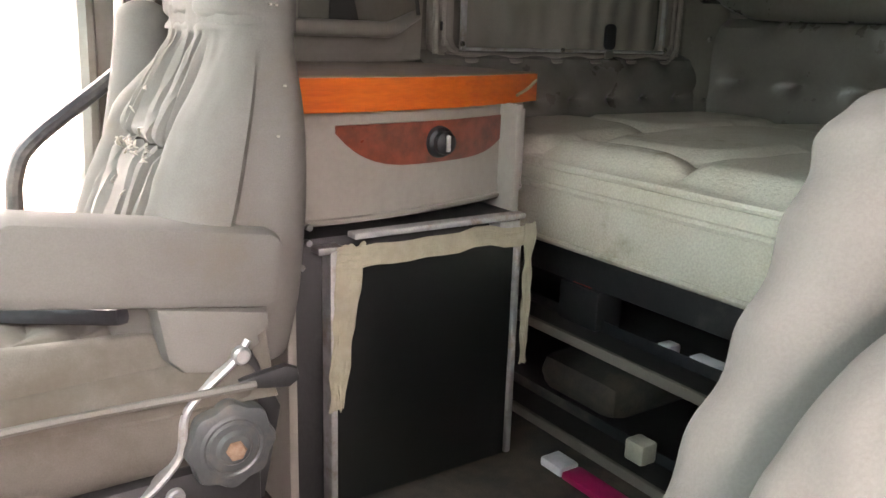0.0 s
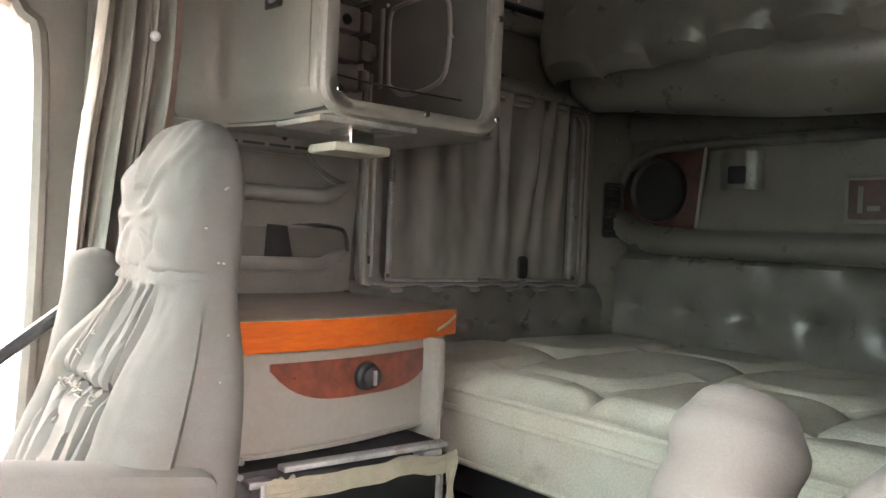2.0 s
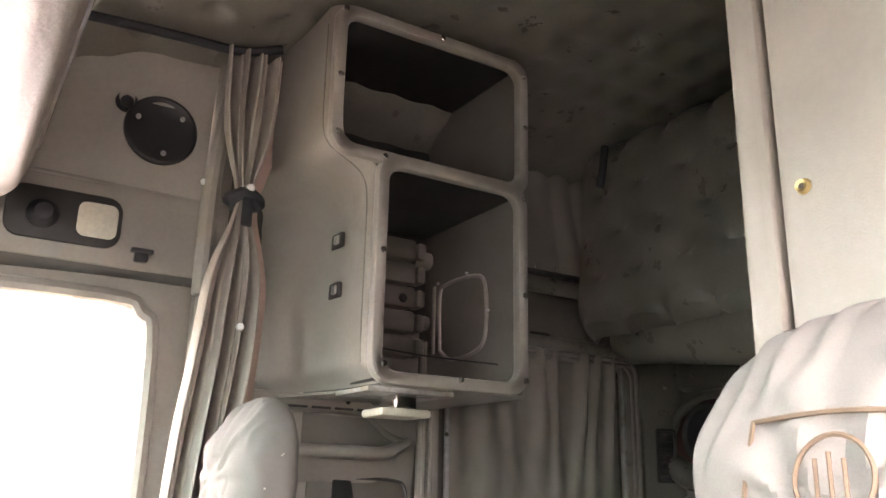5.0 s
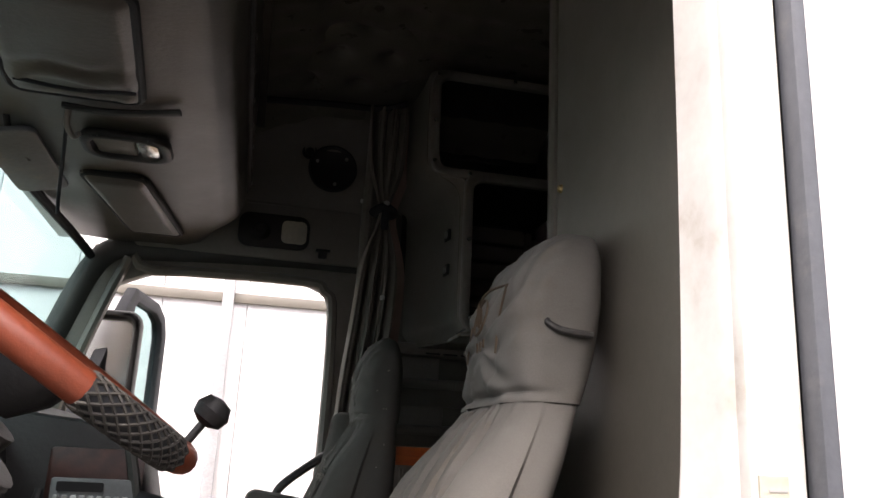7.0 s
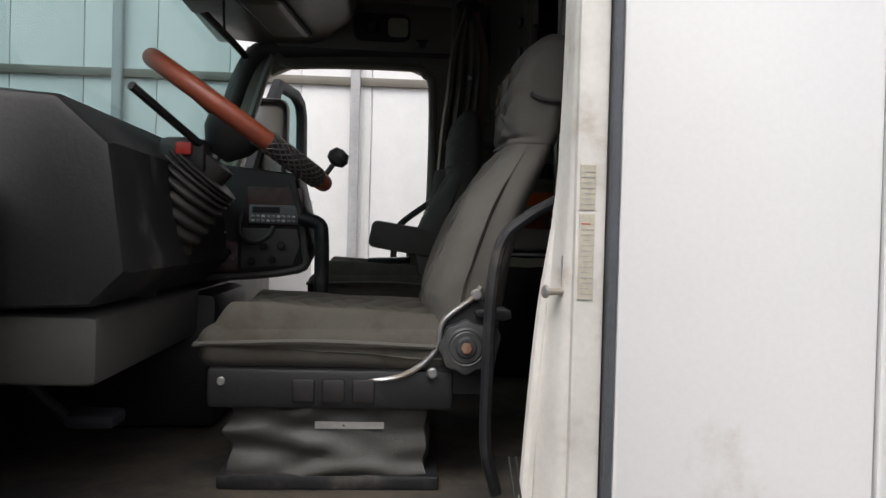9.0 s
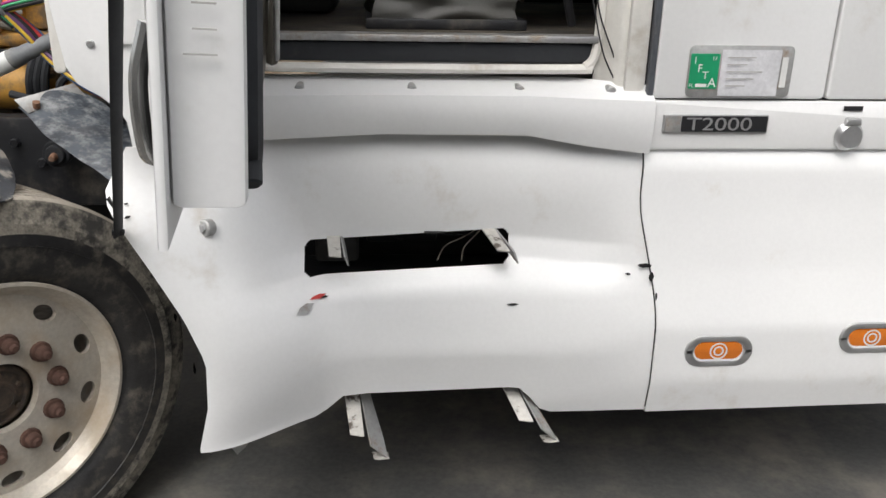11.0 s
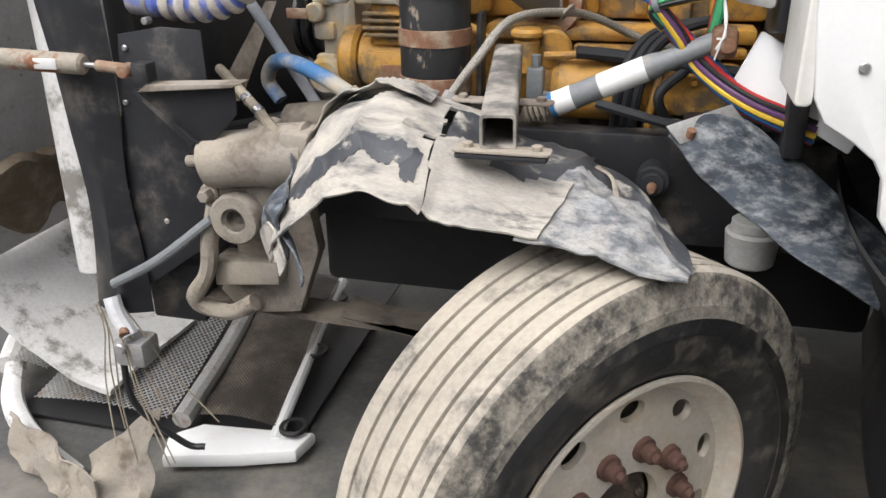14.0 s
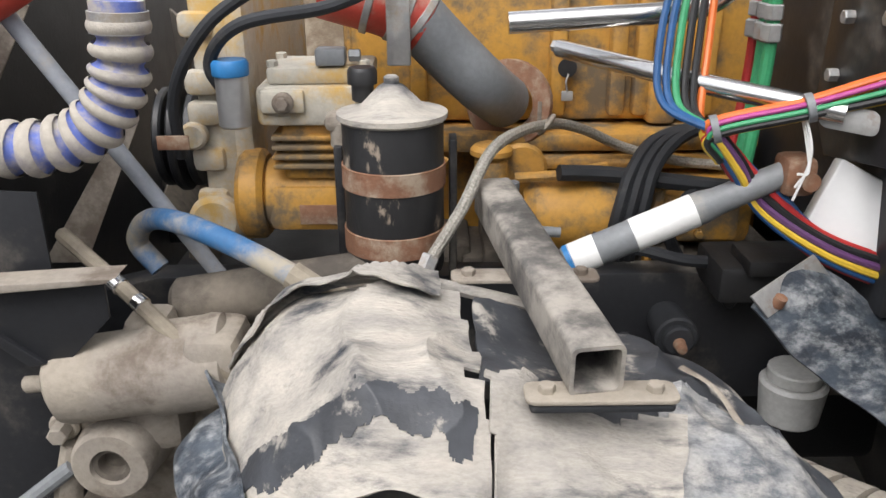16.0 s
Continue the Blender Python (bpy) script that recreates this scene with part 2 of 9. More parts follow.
PANEL = mat("white_cladding", (0.80, 0.80, 0.80), 0.55, fine=0.03, col2=(0.76, 0.76, 0.76))
POST = mat("grey_steel_post", (0.45, 0.45, 0.46), 0.5)
YELWIRE = mat("yellow_wire", (0.75, 0.50, 0.05), 0.4, bump=0)
ORWIRE = mat("orange_wire", (0.70, 0.16, 0.03), 0.4, bump=0)
REDWIRE = mat("red_wire", (0.45, 0.03, 0.03), 0.4, bump=0)
GRNWIRE = mat("green_wire", (0.05, 0.32, 0.14), 0.4, bump=0)
BLUWIRE = mat("blue_wire", (0.02, 0.09, 0.24), 0.4, bump=0)
PNKWIRE = mat("magenta_wire", (0.45, 0.05, 0.25), 0.4, bump=0)
PURWIRE = mat("purple_wire", (0.12, 0.05, 0.14), 0.4, bump=0)
BLKWIRE = mat("black_wire", (0.015, 0.015, 0.016), 0.45, bump=0)
DECGREEN = mat("green_decal", (0.01, 0.30, 0.13), 0.4, fine=0.04, bump=0)
PAPER = mat("crumpled_paper", (0.66, 0.66, 0.68), 0.6, fine=0.1, bump=0.6, bump_scale=40)
LABELW = mat("white_label", (0.78, 0.78, 0.76), 0.5, fine=0.06, bump=0)
LABELB = mat("blue_label", (0.03, 0.20, 0.48), 0.5, bump=0)
REDP = mat("red_plastic", (0.55, 0.04, 0.03), 0.4, bump=0)
INK = mat("grey_print", (0.42, 0.41, 0.39), 0.7, bump=0)
AMBER = mat("amber_lens", (0.75, 0.20, 0.02), 0.2, fine=0.05, bump=0.1, bump_scale=300, coat=0.4)
BADGEBK = mat("black_badge", (0.02, 0.02, 0.022), 0.35, bump=0)
SILVER = mat("satin_silver", (0.62, 0.62, 0.62), 0.35, 0.8, fine=0.05, bump=0.04)
REDLEATHER = mat("red_brown_wheel_leather", (0.25, 0.055, 0.025), 0.4, bump=0.2)
CREAM = mat("cream_lens", (0.544, 0.512, 0.416), 0.35, bump=0)
TEALPL = mat("white_reservoir", (0.62, 0.62, 0.60), 0.4)

BOOT = mat("grey_ribbed_rubber", (0.053, 0.050, 0.046), 0.45, dirt=(0.105, 0.094, 0.075), dirt_at=0.6, dirt_scale=9)
SHELLW = mat("dirty_flaking_white", (0.70, 0.69, 0.67), 0.65, dirt=(0.24, 0.225, 0.20), dirt_at=0.60, dirt_scale=5, soft=0.06, bump=0.5, bump_scale=40, col2=(0.60, 0.59, 0.57))
STITCH = mat("brown_stitching", (0.078, 0.051, 0.030), 0.8, bump=0)
RECL = mat("blue_grey_cast_wheel", (0.066, 0.071, 0.073), 0.45, 0.3, dirt=(0.112, 0.103, 0.086), dirt_at=0.6, dirt_scale=16, bump=0.2)
# TRIM in a darker tone; shade of recesses and inside faces is in it
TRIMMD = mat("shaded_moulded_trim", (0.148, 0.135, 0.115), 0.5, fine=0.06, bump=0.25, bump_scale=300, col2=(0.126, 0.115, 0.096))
CONSOLE = mat("padded_console_vinyl", (0.098, 0.088, 0.074), 0.42, fine=0.08, bump=0.25, bump_scale=120, col2=(0.083, 0.075, 0.064))
PILLARM = mat("dark_pillar_trim", (0.080, 0.078, 0.072), 0.5, fine=0.06, bump=0.2, bump_scale=300)
POUCHM = mat("shiny_black_foil", (0.05, 0.05, 0.055), 0.22, 0.3, bump=0.5, bump_scale=25)


def glass(name, tint=(0.9, 0.95, 0.95), rough=0.0):
    m = bpy.data.materials.new(name)
    m.use_nodes = True
    n, l = m.node_tree.nodes, m.node_tree.links
    n.remove(n["Principled BSDF"])
    clear, gloss, mix = n.new("ShaderNodeBsdfTransparent"), n.new("ShaderNodeBsdfGlossy"), n.new("ShaderNodeMixShader")
    clear.inputs["Color"].default_value, gloss.inputs["Roughness"].default_value, mix.inputs[0].default_value = (*tint, 1), 0.02, 0.05
    l.new(clear.outputs[0], mix.inputs[1])
    l.new(gloss.outputs[0], mix.inputs[2])
    l.new(mix.outputs[0], n["Material Output"].inputs["Surface"])
    return m


GLASS = glass("window_glass", (0.90, 0.90, 0.93))
SCREEN = glass("tinted_windshield_glass", (0.60, 0.71, 0.71))


# ---- mesh helpers ----
def B():
    return bmesh.new()


def put(bm, tmp, m=None):
    if m is not None:
        bmesh.ops.transform(tmp, matrix=m, verts=tmp.verts)
    me = bpy.data.meshes.new("tmp")
    tmp.to_mesh(me)
    tmp.free()
    bm.from_mesh(me)
    bpy.data.meshes.remove(me)
    return bm


def box(bm, lo, hi, bev=0.0, m=None, seg=2):
    t = B()
    c, s = [(a + b) / 2 for a, b in zip(lo, hi)], [abs(b - a) for a, b in zip(lo, hi)]
    bmesh.ops.create_cube(t, size=1, matrix=Matrix.Translation(c) @ Matrix.Diagonal((*s, 1)))
    if bev:
        bmesh.ops.bevel(t, geom=t.edges[:], offset=min(bev, min(s) * 0.49), segments=seg, affect="EDGES", profile=0.5)
    return put(bm, t, m)


def align(p0, p1):
    p0, p1 = Vector(p0), Vector(p1)
    return Matrix.Translation(p0) @ (p1 - p0).to_track_quat("Z", "Y").to_matrix().to_4x4(), (p1 - p0).length


def lathe(bm, prof, p0, p1, seg=24, closed=False):
    """prof: (radius, height along p0-p1 in metres) pairs."""
    t = B()
    m, _ = align(p0, p1)
    rings = []
    for r, h in prof:
        if r < 1e-5:
            rings.append([t.verts.new((0, 0, h))])
        else:
            rings.append([t.verts.new((r * math.cos(2 * math.pi * k / seg), r * math.sin(2 * math.pi * k / seg), h)) for k in range(seg)])
    pairs = list(zip(rings, rings[1:])) + ([(rings[-1], rings[0])] if closed else [])
    for a, b in pairs:
        for k in range(seg):
            q = [a[k % len(a)], a[(k + 1) % len(a)], b[(k + 1) % len(b)], b[k % len(b)]]
            u = []
            for v in q:
                if v not in u:
                    u.append(v)
            if len(u) > 2:
                t.faces.new(u)
    bmesh.ops.recalc_face_normals(t, faces=t.faces)
    return put(bm, t, m)


def cyl(bm, p0, p1, r, r2=None, seg=18, bev=0.0):
    r2 = r if r2 is None else r2
    _, h = align(p0, p1)
    b = min(bev, h * 0.4, r * 0.5)
    prof = [(0, 0), (r, 0), (r2, h), (0, h)] if not b else [(0, 0), (r - b, 0), (r, b), (r2, h - b), (r2 - b, h), (0, h)]
    return lathe(bm, prof, p0, p1, seg)


def hexnut(bm, p0, p1, r):
    return cyl(bm, p0, p1, r, seg=6, bev=r * 0.15)


def spline(pts, per=8):
    pts = [Vector(p) for p in pts]
    if len(pts) == 2:
        return pts
    ext = [pts[0] * 2 - pts[1], *pts, pts[-1] * 2 - pts[-2]]
    out = []
    for a, b, c, d in zip(ext, ext[1:], ext[2:], ext[3:]):
        for k in range(per):
            s = k / per
            out.append(0.5 * (2 * b + (c - a) * s + (2 * a - 5 * b + 4 * c - d) * s * s + (3 * b - a - 3 * c + d) * s ** 3))
    return out + [pts[-1]]


def tube(bm, pts, r, seg=10, per=8, cap=True, flat=1.0):
    """A hose or wire along a smooth line; r: a number or a function of 0 to 1."""
    t = B()
    line = spline(pts, per)
    up = Vector((0, 0, 1))
    d0 = (line[1] - line[0]).normalized()
    if abs(d0.dot(up)) > 0.95:
        up = Vector((0, 1, 0))
    side = d0.cross(up).normalized()
    rings = []
    for k, p in enumerate(line):
        d = (line[min(k + 1, len(line) - 1)] - line[max(k - 1, 0)]).normalized()
        side = (side - d * side.dot(d)).normalized()
        w = d.cross(side)
        rr = r(k / (len(line) - 1)) if callable(r) else r
        rings.append([t.verts.new(p + (side * math.cos(a) + w * math.sin(a) * flat) * rr) for a in (2 * math.pi * j / seg for j in range(seg))])
    for a, b in zip(rings, rings[1:]):
        for j in range(seg):
            t.faces.new((a[j], a[(j + 1) % seg], b[(j + 1) % seg], b[j]))
    if cap:
        t.faces.new(rings[0][::-1])
        t.faces.new(rings[-1])
    bmesh.ops.recalc_face_normals(t, faces=t.faces)
    return put(bm, t)


def sheet(bm, fn, nu, nv, thick=0.0, skip=None, us=None, vs=None):
    """A surface fn(u, v), u and v from 0 to 1 (or the lists us, vs); skip(u, v) leaves holes."""
    t = B()
    us = us or [k / nu for k in range(nu + 1)]
    vs = vs or [k / nv for k in range(nv + 1)]
    g = [[t.verts.new(fn(u, v)) for v in vs] for u in us]
    for i in range(len(us) - 1):
        for j in range(len(vs) - 1):
            if skip and skip((us[i] + us[i + 1]) / 2, (vs[j] + vs[j + 1]) / 2):
                continue
            t.faces.new((g[i][j], g[i + 1][j], g[i + 1][j + 1], g[i][j + 1]))
    for v in [v for v in t.verts if not v.link_faces]:
        t.verts.remove(v)
    bmesh.ops.recalc_face_normals(t, faces=t.faces)
    if thick:
        bmesh.ops.solidify(t, geom=t.faces[:], thickness=thick)
    return put(bm, t)


def prism(bm, pts, depth, m=None, bev=0.0, hole=None):
    """A flat outline (x, y) of some depth along z; hole: a second outline cut through, with as many points."""
    t = B()
    lo = [t.verts.new((x, y, 0)) for x, y in pts]
    hi = [t.verts.new((x, y, depth)) for x, y in pts]
    n = len(pts)
    for k in range(n):
        t.faces.new((lo[k], lo[(k + 1) % n], hi[(k + 1) % n], hi[k]))
    if hole:
        lo2 = [t.verts.new((x, y, 0)) for x, y in hole]
        hi2 = [t.verts.new((x, y, depth)) for x, y in hole]
        for k in range(n):
            j = (k + 1) % n
            t.faces.new((lo2[k], hi2[k], hi2[j], lo2[j]))
            t.faces.new((lo[k], lo2[k], lo2[j], lo[j]))
            t.faces.new((hi[k], hi[j], hi2[j], hi2[k]))
    else:
        t.faces.new(lo[::-1])
        t.faces.new(hi)
    bmesh.ops.recalc_face_normals(t, faces=t.faces)
    if bev:
        e = [e for e in t.edges if abs(e.verts[0].co.z - e.verts[1].co.z) < 1e-6]
        bmesh.ops.bevel(t, geom=e, offset=bev, segments=2, affect="EDGES", profile=0.5)
    return put(bm, t, m)


def rrect(x0, y0, x1, y1, r, n=5):
    r = min(r, abs(x1 - x0) * 0.499, abs(y1 - y0) * 0.499)
    out = []
    for cx, cy, a0 in ((x1 - r, y1 - r, 0), (x0 + r, y1 - r, 90), (x0 + r, y0 + r, 180), (x1 - r, y0 + r, 270)):
        out += [(cx + r * math.cos(radians(a0 + 90 * k / n)), cy + r * math.sin(radians(a0 + 90 * k / n))) for k in range(n + 1)]
    return out


def axes(o, u, v):
    """A pose whose x runs along u and y along v, at o."""
    u, v = Vector(u).normalized(), Vector(v).normalized()
    w = u.cross(v)
    return Matrix.Translation(o) @ Matrix((u, v, w)).transposed().to_4x4()


SIDE = lambda y: axes((0, y, 0), (1, 0, 0), (0, 0, 1))      # outlines in x and z; depth runs to -y
FRONT = lambda x: axes((x, 0, 0), (0, 1, 0), (0, 0, 1))     # outlines in y and z; depth runs to +x


def link(name, bm, material, angle=35):
    me = bpy.data.meshes.new(name)
    bm.to_mesh(me)
    bm.free()
    me.materials.append(material)
    me.polygons.foreach_set("use_smooth", [True] * len(me.polygons))
    me.set_sharp_from_angle(angle=radians(angle))
    return new(name, me)


def part(name, bm, material, parent, label="", angle=35):
    ob = link(name, bm, material, angle)
    ob.parent = parent
    if label:
        ob["label"] = label
    return ob


def thing(name, label, category, group="", at=(0, 0, 0)):
    ob = new(name)
    ob.empty_display_size = 0.1
    return tagged(ob, label, category, group)


def setting(name, bm, material, label="", category="", angle=35):
    return tagged(link(name, bm, material, angle), label, category, "", "structure")


def smooth(a, b, x):
    s = max(0.0, min(1.0, (x - a) / (b - a)))
    return s * s * (3 - 2 * s)


def lerp(a, b, s):
    return a + (b - a) * s


def table(x, pts):
    if x <= pts[0][0]:
        return pts[0][1]
    for (a, u), (b, v) in zip(pts, pts[1:]):
        if x <= b:
            return lerp(u, v, (x - a) / (b - a))
    return pts[-1][1]


def soften(rows, n=4):
    """The rows drawn as a smooth curve, with n steps between each two."""
    out = []
    ext = [rows[0], *rows, rows[-1]]
    for a, b, c, d in zip(ext, ext[1:], ext[2:], ext[3:]):
        for k in range(n):
            q = k / n
            out.append(tuple(0.5 * (2 * v + (w - u) * q + (2 * u - 5 * v + 4 * w - e) * q * q + (3 * v - u - 3 * w + e) * q ** 3) for u, v, w, e in zip(a, b, c, d)))
    return out + [rows[-1]]


def wob(p, s=5.0, a=0.01):
    return noise.noise_vector(Vector(p) * s) * a


def lump(bm, a, s=8.0):
    for v in bm.verts:
        v.co += noise.noise_vector(v.co * s) * a
    return bm


def words(name, text, size, m, material, parent, label="", depth=0.001):
    cu = bpy.data.curves.new(name, "FONT")
    cu.body, cu.size, cu.extrude = text, size, depth
    tmp = bpy.data.objects.new("tmp", cu)
    me = bpy.data.meshes.new_from_object(tmp)
    bpy.data.objects.remove(tmp)
    bpy.data.curves.remove(cu)
    me.transform(m)
    me.materials.clear()
    me.materials.append(material)
    ob = new(name, me)
    ob.parent = parent
    if label:
        ob["label"] = label
    return ob


def pieces(name, boxes, material, parent, label="", bev=0.004):
    """Several separate parts of one kind, each a box of its own."""
    return [part(name, box(B(), lo, hi, bev), material, parent, label) for lo, hi in boxes]


# ---- ground and surroundings ----
g = B()
def ground_at(u, v):
    x, y = lerp(-9, 11, u), lerp(-9, 11, v)
    return Vector((x, y, 0.006 * noise.noise(Vector((x * 0.8, y * 0.8, 0)))))
sheet(g, ground_at, 60, 60)
for lo, hi in (((-400, -400), (400, -9)), ((-400, 11), (400, 400)), ((-400, -9), (-9, 11)), ((11, -9), (400, 11))):
    f = [g.verts.new(p) for p in ((lo[0], lo[1], 0), (hi[0], lo[1], 0), (hi[0], hi[1], 0), (lo[0], hi[1], 0))]
    g.faces.new(f)
setting("ground", g, CONCRETE, "stained dark concrete yard floor", "ground")

# a pale clad building wall beyond the far side of the cab
wall = B()
box(wall, (-7, 4.55, 0.0), (13, 4.7, 6.0))
wall_far = setting("wall_far", wall, PANEL, "white ribbed cladding wall of a building", "wall")
for k in range(40):
    b = B()
    x = -6.9 + k * 0.5
    box(b, (x, 4.528, 0.3), (x + 0.494, 4.55, 5.9), 0.004)
    part("panel", b, PANEL, wall_far)
for k in range(12):
    b = B()
    x = -6.72 + k * 1.64
    box(b, (x - 0.034, 4.46, 0), (x + 0.034, 4.53, 6.0), 0.008)
    part("post", b, POST, wall_far, "grey steel post")
b = B()
box(b, (-7, 4.50, 2.925), (13, 4.527, 2.985), 0.004)
part("rail", b, TRIMLT, wall_far, "pale horizontal rail")
# plain wall added unseen behind the camera; closes the yard, cuts low sky light
b = B()
box(b, (-9, -5.4, 0.0), (12, -5.2, 3.6))
setting("sky_blocking_wall", b, RENDERM, "plain grey wall added out of view to cut low sky light", "wall")
b = B()
def heap(u, v):
    x, y = lerp(-4, 10, u), lerp(3.0, 4.5, v)
    return Vector((x, y, 0.02 + 1.52 * v * (0.85 + 0.15 * noise.noise(Vector((x * 2.5, 1.0, 3)))) + 0.06 * v * (0.75 + 0.5 * noise.noise(Vector((x * 1.5, y, 3))))))
sheet(b, heap, 120, 24)
tagged(link("earth_bank", b, EARTH), "brown earth bank at the foot of the wall", "earth", kind="stuff")

# ---- cab shell: outer skin on the driver's side ----
cab = thing("cab_shell", "white painted truck cab and sleeper with its doorway open", "truck cab")


def panel(name, pts, y, depth, material, label="", bev=0.006, hole=None, parent=None):
    return part(name, prism(B(), pts, depth, SIDE(y), bev, hole), material, parent or cab, label)


panel("sleeper_panel", rrect(2.108, 1.232, 2.545, 3.30, 0.012), 0.03, 0.03, WHITE, "white sleeper side panel")
panel("sleeper_panel", rrect(2.551, 1.232, 4.00, 3.30, 0.012), 0.03, 0.03, WHITE, "white sleeper side panel")
panel("badge_band", rrect(2.112, 1.104, 4.00, 1.2275, 0.006), 0.03, 0.032, WHITE, "white lower band")
panel("inner_skin", rrect(2.10, 1.05, 4.00, 3.32, 0.01), 0.05, 0.018, BLACKPL)
# rubber seal at the rear of the doorway, jamb and sill
panel("door_seal", rrect(2.092, 1.235, 2.107, 3.0, 0.004), 0.02, 0.024, SEALG, "dark grey rubber seal", 0.003)
jb = B()
prism(jb, rrect(2.04, 1.232, 2.09, 3.0, 0.01), 0.03, SIDE(0.045), 0.004)
jamb_x = lambda z: table(z, [(1.2, 1.978), (1.55, 1.980), (1.70, 1.993), (1.80, 2.005), (1.87, 2.014), (1.99, 2.026), (2.15, 2.033), (2.33, 2.036), (3.0, 2.036)])
sheet(jb, lambda u, v: Vector((lerp(jamb_x(lerp(1.245, 3.0, v)), 2.045, u), 0.095 - 0.06 * smooth(0.1, 0.9, u), lerp(1.245, 3.0, v))), 10, 30, 0.006)
part("rear_jamb", jb, JAMB, cab, "off-white door jamb with stains")
for k, z in enumerate((1.925, 1.78)):
    b = B()
    box(b, (2.046, 0.0125, z), (2.071, 0.0148, z + (0.138 if k else 0.072)))
    jl = part("jamb_sticker", b, CREAM, cab, "printed warning sticker")
    for j in range(14 if k else 7):
        c = B()
        box(c, (2.049 + 0.004 * (j % 4 == 2), 0.0117, z + 0.008 + j * 0.0087), (2.069 - 0.005 * (j % 3 == 1), 0.0125, z + 0.0096 + j * 0.0087))
        part("print_bar", c, REDP if (k and j == 13) else INK, jl)
b = B()
prism(b, rrect(2.026, 1.755, 2.046, 1.85, 0.004), 0.006, SIDE(0.05), 0.001)
cyl(b, (2.036, 0.045, 1.79), (2.0, 0.035, 1.79), 0.006, bev=0.001)
cyl(b, (2.002, 0.035, 1.79), (1.995, 0.033, 1.79), 0.011, bev=0.002)
part("striker", b, STEEL, cab, "steel door striker pin")
# wires hanging down the jamb corner
b = B()
for dx in (0, 0.012):
    tube(b, [(1.955 + dx, 0.1, 1.50), (1.965 + dx, 0.06, 1.42), (1.99 + dx * 2, 0.05, 1.33), (2.03 + dx, 0.045, 1.255)], 0.0022, 6)
part("loose_wire", b, BLKWIRE, cab)

# sill: step ledge, black strip, rounded frame and the white apron below it
b = B()
box(b, (1.10, 0.062, 1.355), (1.98, 0.12, 1.372), 0.004)
part("sill_plate", b, STEEL, cab, "scuffed aluminium sill plate")
b = B()
box(b, (1.115, 0.075, 1.305), (1.965, 0.13, 1.352), 0.006)
part("sill_strip", b, BLACKRB, cab, "black rubber sill strip")
b = B()
tube(b, [(1.09, 0.075, 1.9), (1.092, 0.075, 1.5), (1.098, 0.075, 1.37), (1.125, 0.075, 1.305), (1.2, 0.075, 1.291), (1.9, 0.075, 1.291), (1.955, 0.075, 1.30), (1.978, 0.075, 1.345), (1.986, 0.082, 1.5), (2.006, 0.088, 1.75), (2.034, 0.092, 1.95), (2.046, 0.092, 2.2), (2.046, 0.092, 2.62)], 0.012, 8)
part("door_frame_lip", b, JAMB, cab, "pinch-welded doorway lip")


def apron(u, v):
    x = lerp(1.085, 2.108, u)
    z = lerp(1.262, table(x, [(1.1, 1.13), (1.45, 1.148), (1.8, 1.145), (1.95, 1.118), (2.1, 1.100)]), v)
    y = lerp(0.105, -0.012, smooth(0.0, 0.22, v)) - 0.012 * math.sin(v * 3.1)
    return Vector((x, lerp(y, min(y, 0.02), smooth(1.9, 2.1, x)), z))


part("sill_apron", sheet(B(), apron, 40, 18, 0.006), WHITE, cab, "white sill apron below the doorway")
for x in (1.25, 1.518, 1.78, 2.007):
    b = B()
    cyl(b, (x, 0.06, 1.247), (x, 0.010, 1.247), 0.012, bev=0.003)
    bl = part("screw", b, GALV, cab, "recessed sill screw")
    b = B()
    cyl(b, (x, 0.012, 1.247), (x, 0.007, 1.247), 0.006, seg=6)
    part("screw_head", b, STEEL, bl)
b = B()
prism(b, [(x, z + 0.18 * (x - 1.07)) for x, z in rrect(0.998, 1.118, 1.138, 1.204, 0.030, 6)], 0.02, SIDE(-0.027), 0.004)
part("turn_signal", b, AMBER, cab, "amber side marker lens")

# badge, permit holder, fuel flap lock
b = B()
prism(b, rrect(2.138, 1.148, 2.408, 1.195, 0.004), 0.006, SIDE(-0.002), 0.002)
badge = part("badge", b, SILVER, cab, "silver framed model badge")
b = B()
prism(b, rrect(2.185, 1.152, 2.404, 1.191, 0.002), 0.002, SIDE(-0.0081))
part("badge_field", b, BADGEBK, badge)
b = B()
prism(b, rrect(2.143, 1.152, 2.182, 1.191, 0.002), 0.002, SIDE(-0.0081))
part("emblem_field", b, STEEL, badge)
words("badge_letters", "T2000", 0.046, axes((2.196, -0.0104, 1.156), (1, 0, 0), (0, 0, 1)) @ Matrix.Diagonal((1.42, 1, 1, 1)), SILVER, badge)
b = B()
prism(b, rrect(2.186, 1.237, 2.449, 1.362, 0.014), 0.004, SIDE(-0.001), 0.0015)
permit = part("permit_holder", b, GALV, cab, "metal permit holder")
b = B()
prism(b, rrect(2.190, 1.258, 2.262, 1.342, 0.003), 0.001, SIDE(-0.0055))
dec = part("permit_decal", b, DECGREEN, permit, "green permit decal")
for ch, x, z, s in (("I", 2.199, 1.318, 0.024), ("F", 2.209, 1.298, 0.027), ("T", 2.222, 1.281, 0.027), ("A", 2.238, 1.262, 0.032), ("17", 2.243, 1.327, 0.012), ("FL", 2.192, 1.262, 0.012)):
    words("decal_letter", ch, s, axes((x, -0.0066, z), (1, 0, 0), (0, 0, 1)), LABELW, dec, depth=0.0004)
b = B()
box(b, (2.208, -0.0069, 1.262), (2.236, -0.0066, 1.270))
part("number_bar", b, LABELW, dec)
b = B()
